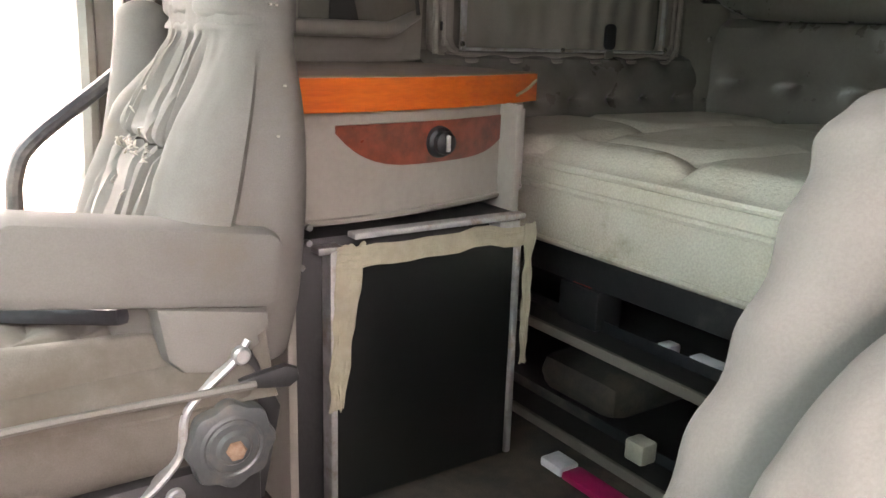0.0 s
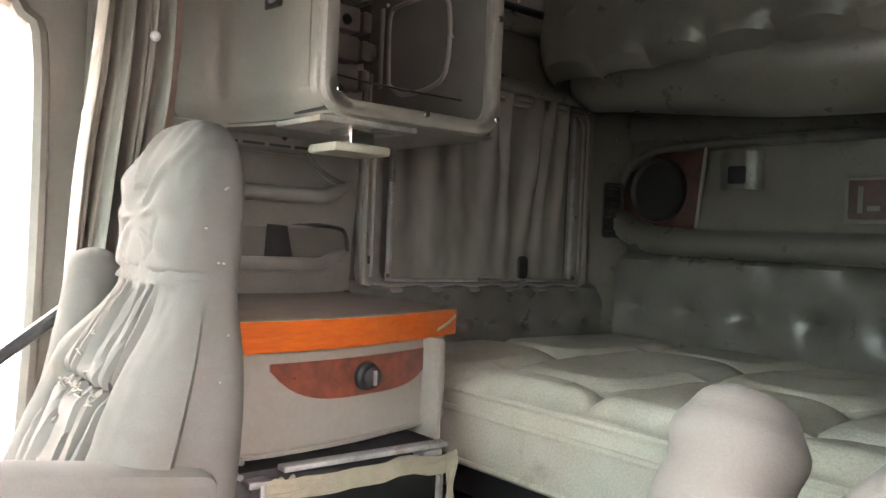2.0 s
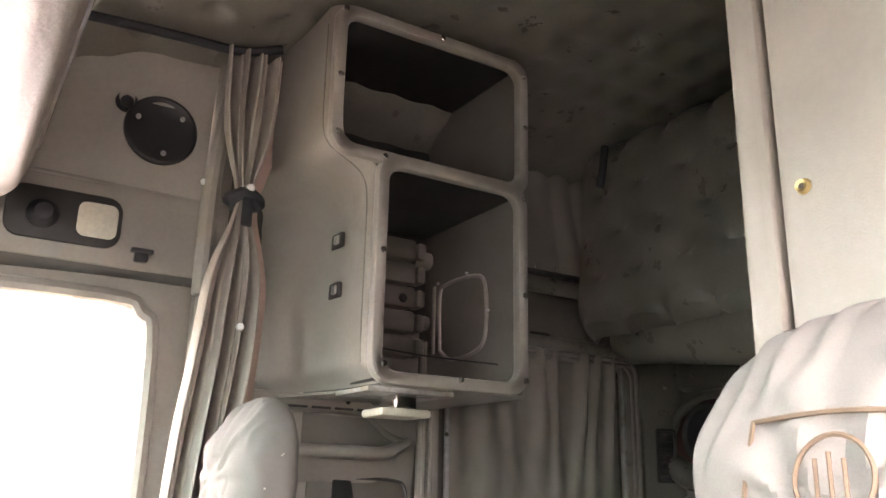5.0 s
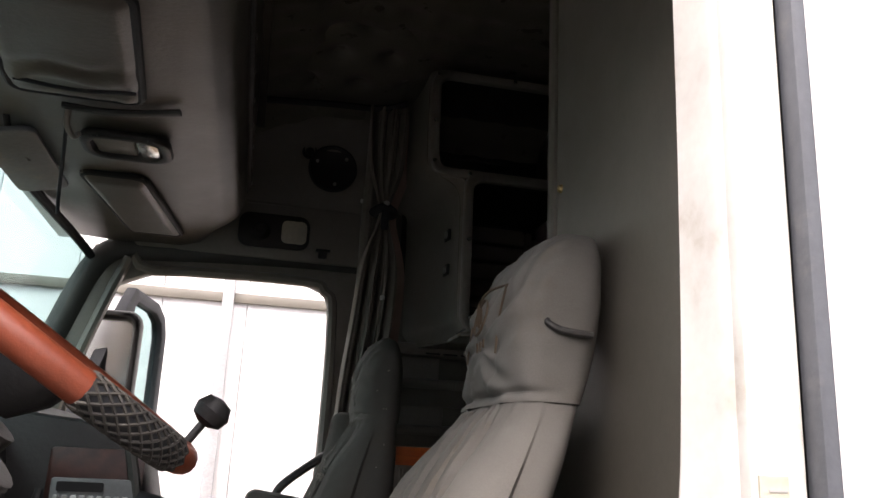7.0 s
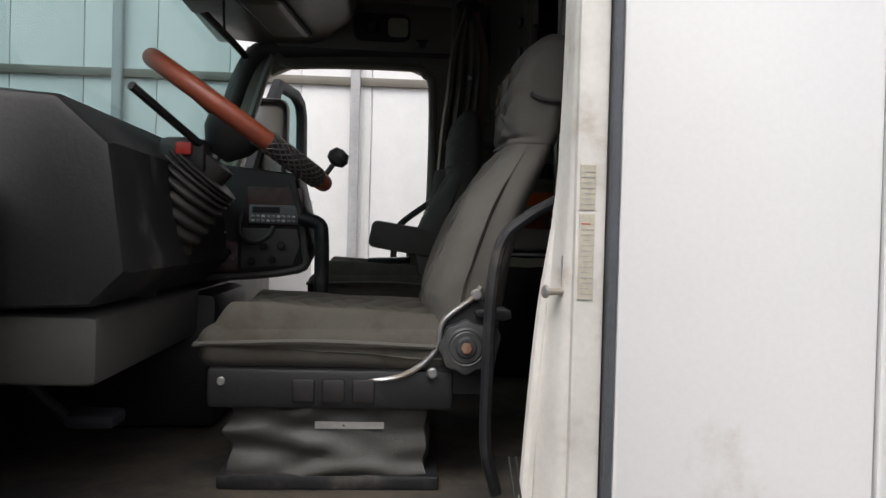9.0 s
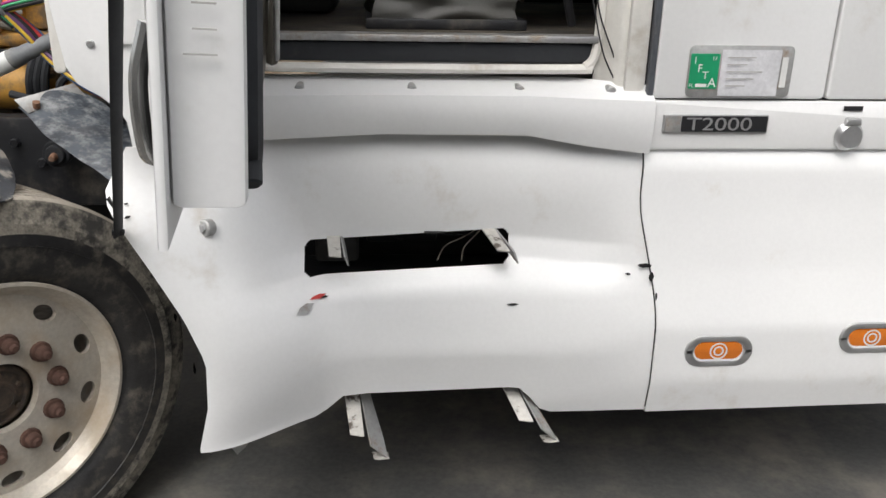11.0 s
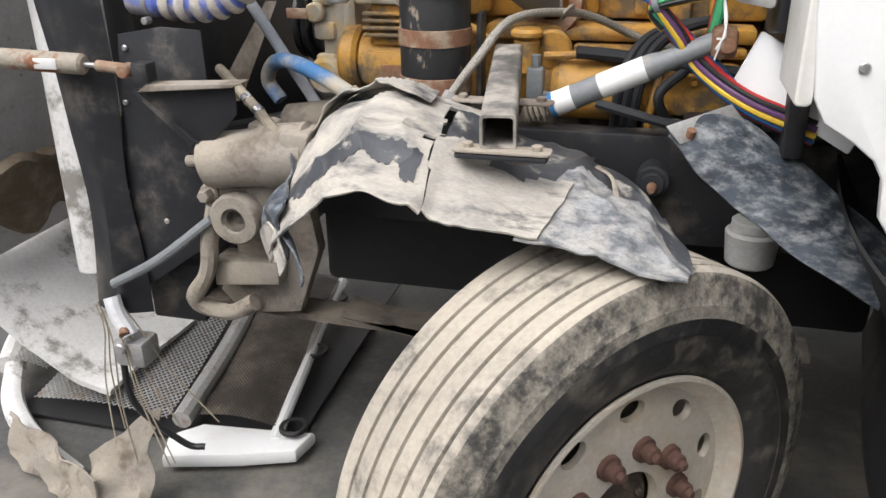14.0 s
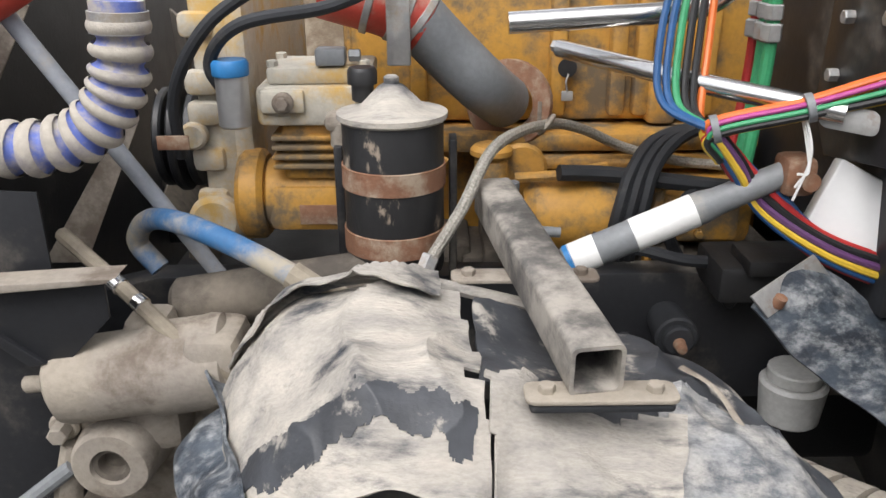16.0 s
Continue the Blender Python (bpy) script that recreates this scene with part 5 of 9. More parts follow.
for k in range(3):
    part("conduit", tube(B(), [(0.40 + 0.02 * k, 0.60, 1.06), (0.41 + 0.022 * k, 0.57, 1.18), (0.44 + 0.02 * k, 0.60, 1.26), (0.50 + 0.02 * k, 0.66, 1.30), (0.62, 0.70, 1.32)], 0.013, 8), BLACKRB, eng, "black corrugated conduit")
for pts, r in (([(0.36, 0.55, 1.14), (0.45, 0.52, 1.125), (0.55, 0.5, 1.11), (0.70, 0.5, 1.12)], 0.012), ([(0.30, 0.60, 1.25), (0.40, 0.62, 1.24), (0.52, 0.60, 1.23), (0.70, 0.6, 1.21)], 0.016), ([(0.55, 0.60, 1.06), (0.50, 0.55, 1.16), (0.56, 0.60, 1.22)], 0.012)):
    part("conduit", tube(B(), pts, r, 8), BLACKRB, eng, "black corrugated conduit")
for line_pts in ([(-0.02, 0.66, 1.29), (0.03, 0.62, 1.30), (0.09, 0.60, 1.27)], [(0.22, 0.62, 1.235), (0.30, 0.62, 1.24), (0.40, 0.66, 1.245)], [(0.48, 0.61, 1.05), (0.485, 0.60, 1.13), (0.50, 0.62, 1.21)]):
    part("fuel_line", tube(B(), line_pts, 0.010, 8), YELLOW, eng)
b = B()
box(b, (0.19, 0.53, 1.10), (0.23, 0.57, 1.22), 0.006)
hexnut(b, (0.21, 0.55, 1.22), (0.21, 0.55, 1.25), 0.012)
cyl(b, (0.23, 0.55, 1.155), (0.30, 0.55, 1.15), 0.010)
part("valve_block", b, GREYP, eng)
for k in range(18):
    b = B()
    x = -0.05 + 0.043 * k
    box(b, (x, 0.60 + 0.1 * random.random(), 0.96 + 0.1 * random.random()), (x + 0.05 + 0.03 * random.random(), 0.86, 1.05 + 0.05 * random.random()), 0.01)
    part("lower_block", b, CASTDK, eng)

# canister filter
filt = thing("oil_filter", "black canister filter with two rusty bands and a worn conical top", "filter")
FC = (0.003, 0.40)
b = B()
lathe(b, [(0, 1.12), (0.05, 1.12), (0.066, 1.14), (0.078, 1.152), (0.080, 1.16), (0.080, 1.40), (0.078, 1.405)], (*FC, 0), (*FC, 1), 40)
part("canister", b, mat("scratched_black_canister", (0.02, 0.02, 0.021), 0.45, dirt=(0.27, 0.22, 0.17), dirt_at=0.61, dirt_scale=13, soft=0.03, stretch=(1, 1, 0.5), bump=0.35, bump_scale=50), filt)
for z in (1.19, 1.295):
    b = B()
    lathe(b, [(0.0805, z), (0.083, z + 0.001), (0.083, z + 0.036), (0.0805, z + 0.037)], (*FC, 0), (*FC, 1), 40)
    part("band", b, RUSTM, filt, "rusty clamp band")
b = B()
lathe(b, [(0.083, 1.40), (0.087, 1.404), (0.087, 1.412), (0.060, 1.418), (0.050, 1.422), (0.020, 1.452), (0.012, 1.456), (0.012, 1.465), (0.008, 1.468), (0, 1.468)], (*FC, 0), (*FC, 1), 40)
part("lid", b, FLAP, filt, "conical lid scraped to bare metal")
b = B()
cyl(b, (-0.045, 0.44, 1.42), (-0.045, 0.44, 1.45), 0.018, bev=0.003)
lathe(b, [(0, 0), (0.024, 0), (0.024, 0.02), (0.02, 0.026), (0, 0.026)], (-0.045, 0.44, 1.448), (-0.045, 0.44, 1.6), 14)
part("breather_cap", b, BLACKPL, filt)
pieces("bracket", [((-0.10, 0.46, 1.12), (-0.085, 0.50, 1.34)), ((0.092, 0.42, 1.10), (0.105, 0.47, 1.36))], BLACKST, filt, "black steel bracket", 0.003)

# braided hose
b = B()
tube(b, [(0.054, 0.30, 1.19), (0.11, 0.34, 1.27), (0.17, 0.44, 1.345), (0.275, 0.60, 1.342), (0.35, 0.66, 1.318), (0.44, 0.70, 1.272), (0.54, 0.70, 1.245), (0.64, 0.69, 1.235)], 0.010, 10)
bh = tagged(link("braided_hose", b, BRAID), "grey braided hose arching over the engine", "hose")
b = B()
hexnut(b, (0.042, 0.285, 1.165), (0.062, 0.31, 1.205), 0.015)
part("fitting", b, STEEL, bh)
b = B()
tube(b, [(0.262, 0.59, 1.33), (0.27, 0.575, 1.345), (0.285, 0.60, 1.357), (0.275, 0.62, 1.34), (0.26, 0.60, 1.325)], 0.005, 6)
box(b, (0.255, 0.59, 1.35), (0.262, 0.596, 1.385), 0.001)
part("cable_tie", b, CAST, bh)

# damper with white labels
dmp = thing("shift_damper", "grey damper rod with white labels", "damper")
P0, P1 = Vector((0.275, 0.335, 1.180)), Vector((0.60, 0.325, 1.328))
b = B()
lathe(b, [(0, 0), (0.024, 0), (0.026, 0.004), (0.026, 0.23), (0.022, 0.25), (0.020, 0.36), (0, 0.36)], P0, P1, 22)
part("body", b, GREYP, dmp)
for a, c, mm in ((0.012, 0.055, LABELW), (0.004, 0.014, LABELB), (0.115, 0.215, LABELW)):
    b = B()
    lathe(b, [(0.0268, a), (0.0268, c)], P0, P1, 22)
    part("label", b, mm, dmp)
b = B()
for k in range(4):
    lathe(b, [(0.016, -0.012 - 0.012 * k), (0.026 - 0.002 * k, -0.018 - 0.012 * k), (0.016, -0.024 - 0.012 * k)], P0, P1, 18)
part("bellows", b, TANHOSE, dmp, "dusty rubber bellows")
b = B()
box(b, tuple(P1 + Vector((-0.01, -0.03, -0.03))), tuple(P1 + Vector((0.04, 0.03, 0.03))), 0.012)
cyl(b, P1 + Vector((0.02, -0.05, 0)), P1 + Vector((0.02, 0.05, 0)), 0.014)
part("clevis", b, RUSTM, dmp)

# polished pipes and their bracket
pip = thing("coolant_pipe", "polished steel pipe running back to the firewall", "pipe")
b = B()
tube(b, [(0.29, 0.60, 1.478), (0.47, 0.40, 1.455), (0.65, 0.27, 1.432)], 0.016, 14)
part("pipe", b, CHROME, pip)
b = B()
prism(b, rrect(-0.02, -0.018, 0.06, 0.018, 0.012), 0.004, axes((0.64, 0.285, 1.425), (0.75, -0.35, -0.1), (0, 0.1, 1)), 0.001)
part("flat_end", b, GALV, pip)
b = B()
cyl(b, (0.285, 0.635, 1.478), (0.30, 0.62, 1.475), 0.011, seg=6)
part("nut", b, STEEL, pip)
b = B()
lathe(b, [(0.014, -0.008), (0.019, -0.006), (0.019, 0.006), (0.014, 0.008)], (0.483, 0.41, 1.453), (0.52, 0.385, 1.448), 14)
part("cable_tie", b, CAST, pip)
b = B()
tube(b, [(0.19, 0.5, 1.533), (0.33, 0.5, 1.541), (0.47, 0.5, 1.55), (0.53, 0.5, 1.57), (0.58, 0.5, 1.62)], 0.018, 14)
part("upper_pipe", b, CHROME, pip)

# firewall with its fittings
fw = thing("firewall", "black firewall panel with bolts", "panel")
b = B()
box(b, (0.74, 0.24, 1.12), (0.78, 2.3, 2.0), 0.01)
part("sheet", b, BLACKST, fw)
b = B()
prism(b, [(0.24, 1.36), (0.42, 1.33), (0.48, 1.40), (0.46, 1.75), (0.22, 1.75)], 0.02, FRONT(0.70), 0.004)
bp = part("bracket_plate", b, BLACKST, fw)
for y, z in ((0.30, 1.41), (0.27, 1.47), (0.28, 1.56), (0.42, 1.46), (0.40, 1.55), (0.33, 1.60)):
    b = B()
    hexnut(b, (0.701, y, z), (0.684, y, z), 0.011)
    part("bolt", b, STEEL, bp)
b = B()
M = axes((0.69, 0.36, 1.345), (0.80, -0.25, -0.42), (0.40, 0.1, 0.9))
prism(b, rrect(0, -0.11, 0.26, 0.0, 0.006), 0.04, M, 0.004)
part("white_beam", b, WHITE, fw, "white painted support beam")
b = B()
box(b, (0.56, 0.42, 1.06), (0.76, 0.56, 1.13), 0.012)
box(b, (0.60, 0.40, 1.12), (0.72, 0.5, 1.15), 0.008)
part("black_valve", b, BLACKPL, fw)
for y, mm in ((0.50, GRNWIRE), (0.53, GRNWIRE), (0.57, REDWIRE)):
    b = B()
    tube(b, [(0.62, y, 1.62), (0.62, y, 1.45), (0.60, y - 0.02, 1.30)], 0.011, 10)
    hs = part("air_line", b, mm, fw)
    b = B()
    hexnut(b, (0.62, y, 1.50), (0.62, y, 1.53), 0.018)
    hexnut(b, (0.62, y, 1.535), (0.62, y, 1.56), 0.016)
    part("fitting", b, GALV, hs)

# wiring loom
loom = thing("wiring_loom", "bundle of coloured wires tied with cable ties", "wires")
A, C, E = Vector((0.72, 0.26, 1.475)), Vector((0.60, 0.29, 1.435)), Vector((0.475, 0.31, 1.40))
for k, (mm, w) in enumerate(((YELWIRE, 0.0075), (ORWIRE, 0.007), (ORWIRE, 0.005), (PNKWIRE, 0.004), (GRNWIRE, 0.004), (BLKWIRE, 0.006), (YELWIRE, 0.006), (REDWIRE, 0.005))):
    a = 2 * math.pi * k / 8
    o = Vector((0, 0.012 * math.cos(a), 0.012 * math.sin(a)))
    b = B()
    tube(b, [A + o * 1.8 + Vector((0.06, -0.02, 0.012 * (k - 3))), A + o * 1.4, C + o, E + o, E + Vector((0.02, 0.01, -0.04)) + o], w, 8)
    part("wire", b, mm, loom)
for k, mm in enumerate((YELWIRE, BLUWIRE, BLUWIRE, REDWIRE, BLKWIRE, PURWIRE, YELWIRE, BLUWIRE, REDWIRE, BLKWIRE, BLUWIRE)):
    a = 2 * math.pi * k / 11
    o = Vector((0, 0.02 * math.cos(a), 0.02 * math.sin(a)))
    b = B()
    tube(b, [E + o * 0.5, E + Vector((0.05, 0.02, -0.06)) + o, (0.59 + o.y, 0.32, 1.275 + o.z), (0.67, 0.30 + o.y, 1.215 + o.z), (0.80, 0.28 + o.y, 1.17 + o.z * 1.2)], 0.0065, 8)
    part("wire", b, mm, loom)
for k, mm in enumerate((BLUWIRE, BLUWIRE, GRNWIRE, BLKWIRE, BLKWIRE, ORWIRE)):
    b = B()
    tube(b, [E + Vector((0, 0.01 * k, 0)), E + Vector((-0.06 + 0.012 * k, 0.06, 0.03)), E + Vector((-0.06 + 0.015 * k, 0.10, 0.12)), E + Vector((-0.03 + 0.012 * k, 0.14, 0.25))], 0.006, 8)
    part("wire", b, mm, loom)
for p, q in ((C, C + Vector((0.01, -0.002, 0.003))), (E, E + Vector((0.01, -0.002, 0.003)))):
    b = B()
    cyl(b, p, q, 0.022, seg=12)
    part("cable_tie", b, GREYP, loom)
b = B()
for k in range(3):
    tube(b, [(0.60, 0.29 + 0.006 * k, 1.43), (0.612, 0.275, 1.37 - 0.01 * k), (0.598, 0.28, 1.30 + 0.02 * k)], 0.0022, 5)
part("frayed_cord", b, LABELW, loom)

# ---- left of the engine: radiator side plates, steering gear, hoses ----
rad = thing("radiator_frame", "black radiator support with riveted side plates", "radiator")
b = B()
box(b, (-0.80, 0.33, 0.62), (-0.72, 2.0, 1.75), 0.01)
part("core", b, BLACKPL, rad)
b = B()
prism(b, [(-0.715, 1.315), (-0.60, 1.335), (-0.50, 1.33), (-0.50, 1.05), (-0.56, 0.80), (-0.79, 0.64), (-0.80, 0.70)], 0.005, SIDE(0.26), 0.001)
sp = part("side_plate", b, BLACKST, rad, "black riveted side plate")
for x, z in ((-0.70, 1.285), (-0.722, 1.157), (-0.76, 0.93), (-0.79, 0.70), (-0.66, 0.86)):
    b = B()
    cyl(b, (x, 0.256, z), (x, 0.249, z), 0.007, bev=0.002)
    part("rivet", b, STEEL, sp)
b = B()
sheet(b, lambda u, v: Vector((lerp(-0.90, -0.74, u) + 0.03 * math.sin(v * 5) * (1 - u), 0.245 - 0.03 * math.sin(u * 3.1), lerp(0.60, 1.60, v))) + wob((u, v, 2), 3, 0.012), 10, 24, 0.005)
part("rubber_side_flap", b, BLACKST, rad, "wavy black rubber side flap")
b = B()
prism(b, [(-0.655, 1.205), (-0.40, 1.22), (-0.40, 1.16), (-0.47, 1.09), (-0.52, 1.09)], 0.006, SIDE(0.20), 0.001)
prism(b, [(-0.655, 1.203), (-0.64, 1.203), (-0.50, 1.09), (-0.525, 1.085)], 0.02, SIDE(0.205), 0.002)
part("gusset", b, BLACKST, rad, "triangular black gusset")
b = B()
prism(b, [(-0.625, 1.205), (-0.39, 1.225), (-0.37, 1.235), (-0.60, 1.222)], 0.05, SIDE(0.215), 0.002)
part("bright_arm", b, CAST, rad, "pale dusty arm")
b = B()
box(b, (-0.635, 0.17, 1.225), (-0.595, 0.21, 1.268), 0.004)
part("pivot_bracket", b, BLACKST, rad)
b = B()
tube(b, [(-0.80, 0.19, 0.70), (-0.66, 0.19, 0.78), (-0.50, 0.20, 0.90)], 0.013, 10)
part("brace_rod", b, GREYP, rad)
strt = thing("gas_strut", "rusty hood gas strut", "strut")
b = B()
cyl(b, (-1.25, 0.17, 1.275), (-0.765, 0.19, 1.257), 0.024, bev=0.006)
part("cylinder", b, mat("flaking_rusty_paint", (0.36, 0.32, 0.26), 0.7, dirt=(0.24, 0.10, 0.05), dirt_at=0.5, dirt_scale=14, soft=0.06, bump=0.5), strt)
b = B()
cyl(b, (-0.77, 0.19, 1.257), (-0.72, 0.19, 1.255), 0.006)
part("rod", b, STEEL, strt)
b = B()
cyl(b, (-0.735, 0.19, 1.256), (-0.645, 0.19, 1.249), 0.013, bev=0.003)
cyl(b, (-0.655, 0.20, 1.249), (-0.655, 0.165, 1.249), 0.016, bev=0.003)
part("rod_end", b, RUSTM, strt, "rusty red rod end")
b = B()
box(b, (-0.88, 0.162, 1.248), (-0.82, 0.167, 1.272), 0.001)
part("label", b, LABELW, strt)

# steering gear
sg = thing("steering_gear", "dust-caked cast steering gear box", "steering gear")
b = B()
lathe(b, [(0, 0), (0.045, 0), (0.062, 0.012), (0.066, 0.03), (0.066, 0.15), (0.072, 0.16), (0.072, 0.27), (0.055, 0.28), (0.0, 0.28)], (-0.515, 0.225, 1.035), (-0.24, 0.235, 1.07), 30)
box(b, (-0.30, 0.17, 1.02), (-0.22, 0.29, 1.13), 0.02)
cyl(b, (-0.56, 0.225, 1.03), (-0.51, 0.225, 1.035), 0.013, bev=0.003)
lump(b, 0.004, 14)
part("cylinder_housing", b, CAST, sg)
b = B()
lathe(b, [(0.028, 0.0), (0.032, -0.012), (0.058, -0.012), (0.064, -0.004), (0.066, 0.03), (0.075, 0.10), (0, 0.10)], (-0.437, 0.20, 0.905), (-0.437, 0.30, 0.905), 26)
box(b, (-0.50, 0.225, 0.90), (-0.33, 0.32, 1.06), 0.03)
lump(b, 0.004, 14)
part("sector_boss", b, CAST, sg, "round boss with a hollow splined shaft")
b = B()
lathe(b, [(0, 0.02), (0.018, 0.02), (0.022, 0.0), (0.029, -0.002), (0.029, 0.03)], (-0.437, 0.195, 0.905), (-0.437, 0.30, 0.905), 22)
part("splined_shaft", b, CASTDK, sg)
b = B()
prism(b, [(-0.52, 0.98), (-0.30, 0.98), (-0.27, 0.80), (-0.34, 0.62), (-0.50, 0.60), (-0.56, 0.66), (-0.50, 0.78)], 0.05, SIDE(0.34), 0.01)
prism(b, [(-0.54, 0.77), (-0.36, 0.78), (-0.36, 0.72), (-0.54, 0.70)], 0.09, SIDE(0.33), 0.01)
tube(b, [(-0.50, 0.22, 0.93), (-0.52, 0.22, 0.85), (-0.55, 0.22, 0.74), (-0.60, 0.23, 0.66), (-0.52, 0.25, 0.62), (-0.44, 0.25, 0.66)], 0.022, 10)
lump(b, 0.006, 12)
part("mounting_bracket", b, CAST, sg, "cast mounting bracket")
for x, z in ((-0.515, 0.955), (-0.376, 1.093), (-0.30, 1.10)):
    b = B()
    hexnut(b, (x, 0.24, z), (x, 0.195, z), 0.016)
    cyl(b, (x, 0.235, z), (x, 0.222, z), 0.024, bev=0.004)
    part("mount_bolt", b, CAST, sg)
part("port_block", box(B(), (-0.41, 0.235, 1.05), (-0.34, 0.32, 1.13), 0.02), CAST, sg)
b = B()
cyl(b, (-0.36, 0.36, 1.10), (-0.02, 0.36, 1.15), 0.045, bev=0.01)
part("shaft_housing", b, CASTDK, sg)

hose = thing("coolant_hose", "corrugated blue silicone hose dulled by dust", "hose")
HP = [(-0.70, 0.32, 1.388), (-0.62, 0.31, 1.386), (-0.52, 0.30, 1.382), (-0.44, 0.30, 1.402), (-0.39, 0.30, 1.45), (-0.368, 0.30, 1.51), (-0.362, 0.30, 1.59)]
b = B()
tube(b, HP, lambda s: 0.037 if s < 0.16 or s > 0.93 else 0.036 + 0.0055 * math.cos(s * 2 * math.pi * 14), 26, 24)
part("hose_body", b, BLUEH, hose)
ring = spline(HP, 24)
nn = len(ring)
for j in range(3, 14):
    k = int(nn * j / 14.0)
    if k < nn - 3:
        part("dusty_ridge", tube(B(), ring[k - 3:k + 4], lambda s: 0.0395 + 0.0042 * math.sin(s * math.pi), 24, 1, False), TANH, hose, "tan dust on the hose ridge")
b = B()
lathe(b, [(0.038, 0), (0.040, 0.001), (0.040, 0.013), (0.038, 0.014)], (-0.655, 0.313, 1.387), (-0.60, 0.31, 1.386), 24)
hexnut(b, (-0.645, 0.285, 1.345), (-0.645, 0.262, 1.345), 0.009)
part("hose_clamp", lathe(B(), [(0.0385, 0), (0.041, 0.001), (0.041, 0.03), (0.0385, 0.031)], (-0.364, 0.30, 1.545), (-0.362, 0.30, 1.59), 24), STEEL, hose)
part("hose_clamp", b, STEEL, hose)
b = B()
tube(b, [(-0.72, 0.36, 1.60), (-0.66, 0.36, 1.565), (-0.60, 0.36, 1.57), (-0.52, 0.40, 1.62)], 0.033, 14)
tagged(link("red_hose", b, REDSIL), "red silicone hose above the radiator", "hose")
b = B()
cyl(b, (-0.575, 0.40, 1.575), (-0.272, 0.395, 1.105), 0.0135)
rd = tagged(link("brace_bar", b, GREYROD), "grey painted diagonal brace bar", "rod")
b = B()
cyl(b, (-0.272, 0.395, 1.105), (-0.24, 0.37, 1.06), 0.010)
hexnut(b, (-0.262, 0.388, 1.09), (-0.255, 0.383, 1.08), 0.014)
part("end_fitting", b, TANHOSE, rd)
b = B()
tube(b, [(-0.40, 0.42, 1.14), (-0.435, 0.43, 1.185), (-0.40, 0.40, 1.235), (-0.32, 0.33, 1.253), (-0.22, 0.27, 1.235), (-0.12, 0.22, 1.20)], 0.018, 12)
bl = tagged(link("blue_hose", b, BLUETAN), "faded blue hose crusted with tan dust", "hose")
b = B()
tube(b, [(-0.14, 0.225, 1.212), (-0.10, 0.21, 1.19), (-0.07, 0.19, 1.178)], 0.0215, 10)
hexnut(b, (-0.095, 0.205, 1.188), (-0.065, 0.19, 1.175), 0.028)
part("crimp_fitting", b, TANHOSE, bl)
b = B()
tube(b, [(-0.53, 0.37, 1.222), (-0.50, 0.34, 1.215), (-0.40, 0.27, 1.165), (-0.30, 0.20, 1.11), (-0.25, 0.18, 1.085)], 0.0125, 10)
th = tagged(link("steering_hose", b, TANHOSE), "dusty tan hydraulic hose with steel collars", "hose")
for p, q in (((-0.425, 0.287, 1.177), (-0.41, 0.276, 1.17)), ((-0.385, 0.26, 1.157), (-0.37, 0.25, 1.15))):
    b = B()
    cyl(b, p, q, 0.0145, bev=0.002)
    part("collar", b, CHROME, th)
b = B()
hexnut(b, (-0.29, 0.197, 1.105), (-0.25, 0.18, 1.083), 0.017)
cyl(b, (-0.25, 0.18, 1.085), (-0.225, 0.19, 1.06), 0.014)
part("elbow", b, TANHOSE, th)
b = B()
prism(b, [(-0.80, 1.42), (-0.62, 1.58), (-0.60, 1.56), (-0.74, 1.33)], 0.004, SIDE(0.55))
prism(b, [(-0.66, 1.10), (-0.48, 1.36), (-0.45, 1.36), (-0.58, 1.10)], 0.004, SIDE(0.55))
part("pale_blade", b, CAST, rad)

# broken shackle and wires at the front corner
shk = thing("headlamp_wiring", "broken lamp connector and wires at the front corner", "connector")
b = B()
box(b, (-0.82, 0.16, 0.47), (-0.73, 0.24, 0.545), 0.012)
cyl(b, (-0.785, 0.155, 0.535), (-0.785, 0.14, 0.535), 0.016, bev=0.004)
part("socket", b, GALV, shk)
b = B()
tube(b, [(-0.815, 0.19, 0.66), (-0.80, 0.18, 0.62), (-0.765, 0.17, 0.565)], 0.022, 10)
part("white_boot", b, PAPER, shk)
b = B()
cyl(b, (-0.775, 0.165, 0.585), (-0.765, 0.15, 0.575), 0.014)
part("rusty_cap", b, RUSTM, shk)
for k in range(7):
    b = B()
    o = Vector((random.uniform(-0.03, 0.03), random.uniform(-0.02, 0.02), random.uniform(-0.02, 0.02)))
    tube(b, [Vector((-0.85, 0.2, 0.62)) + o, Vector((-0.80, 0.17, 0.56)) + o * 1.5, Vector((-0.78, 0.16, 0.40)) + o * 3, Vector((-0.70, 0.12, 0.22)) + o * 5], 0.0022, 5)
    part("loose_wire", b, TANHOSE, shk)
b = B()
tube(b, [(-0.81, 0.18, 0.50), (-0.79, 0.17, 0.35), (-0.68, 0.2, 0.22), (-0.63, 0.22, 0.20)], 0.009, 8)
part("cable", b, BLKWIRE, shk)

# ---- hood tipped forward: its inside, and the grille lying low ----
hood = thing("hood", "truck hood tipped forward, cracked grey liner and white shell", "hood")
b = B()
sheet(b, lambda u, v: Vector((lerp(-1.62, -1.40, v) - 0.25 * (u - 0.3) ** 2, lerp(0.25, 2.3, u), lerp(0.50, 2.0, v))) + wob((u * 2, v * 2, 4), 2, 0.02), 20, 20, 0.02)
part("liner", b, HOODIN, hood, "cracked grey inner liner")
b = B()
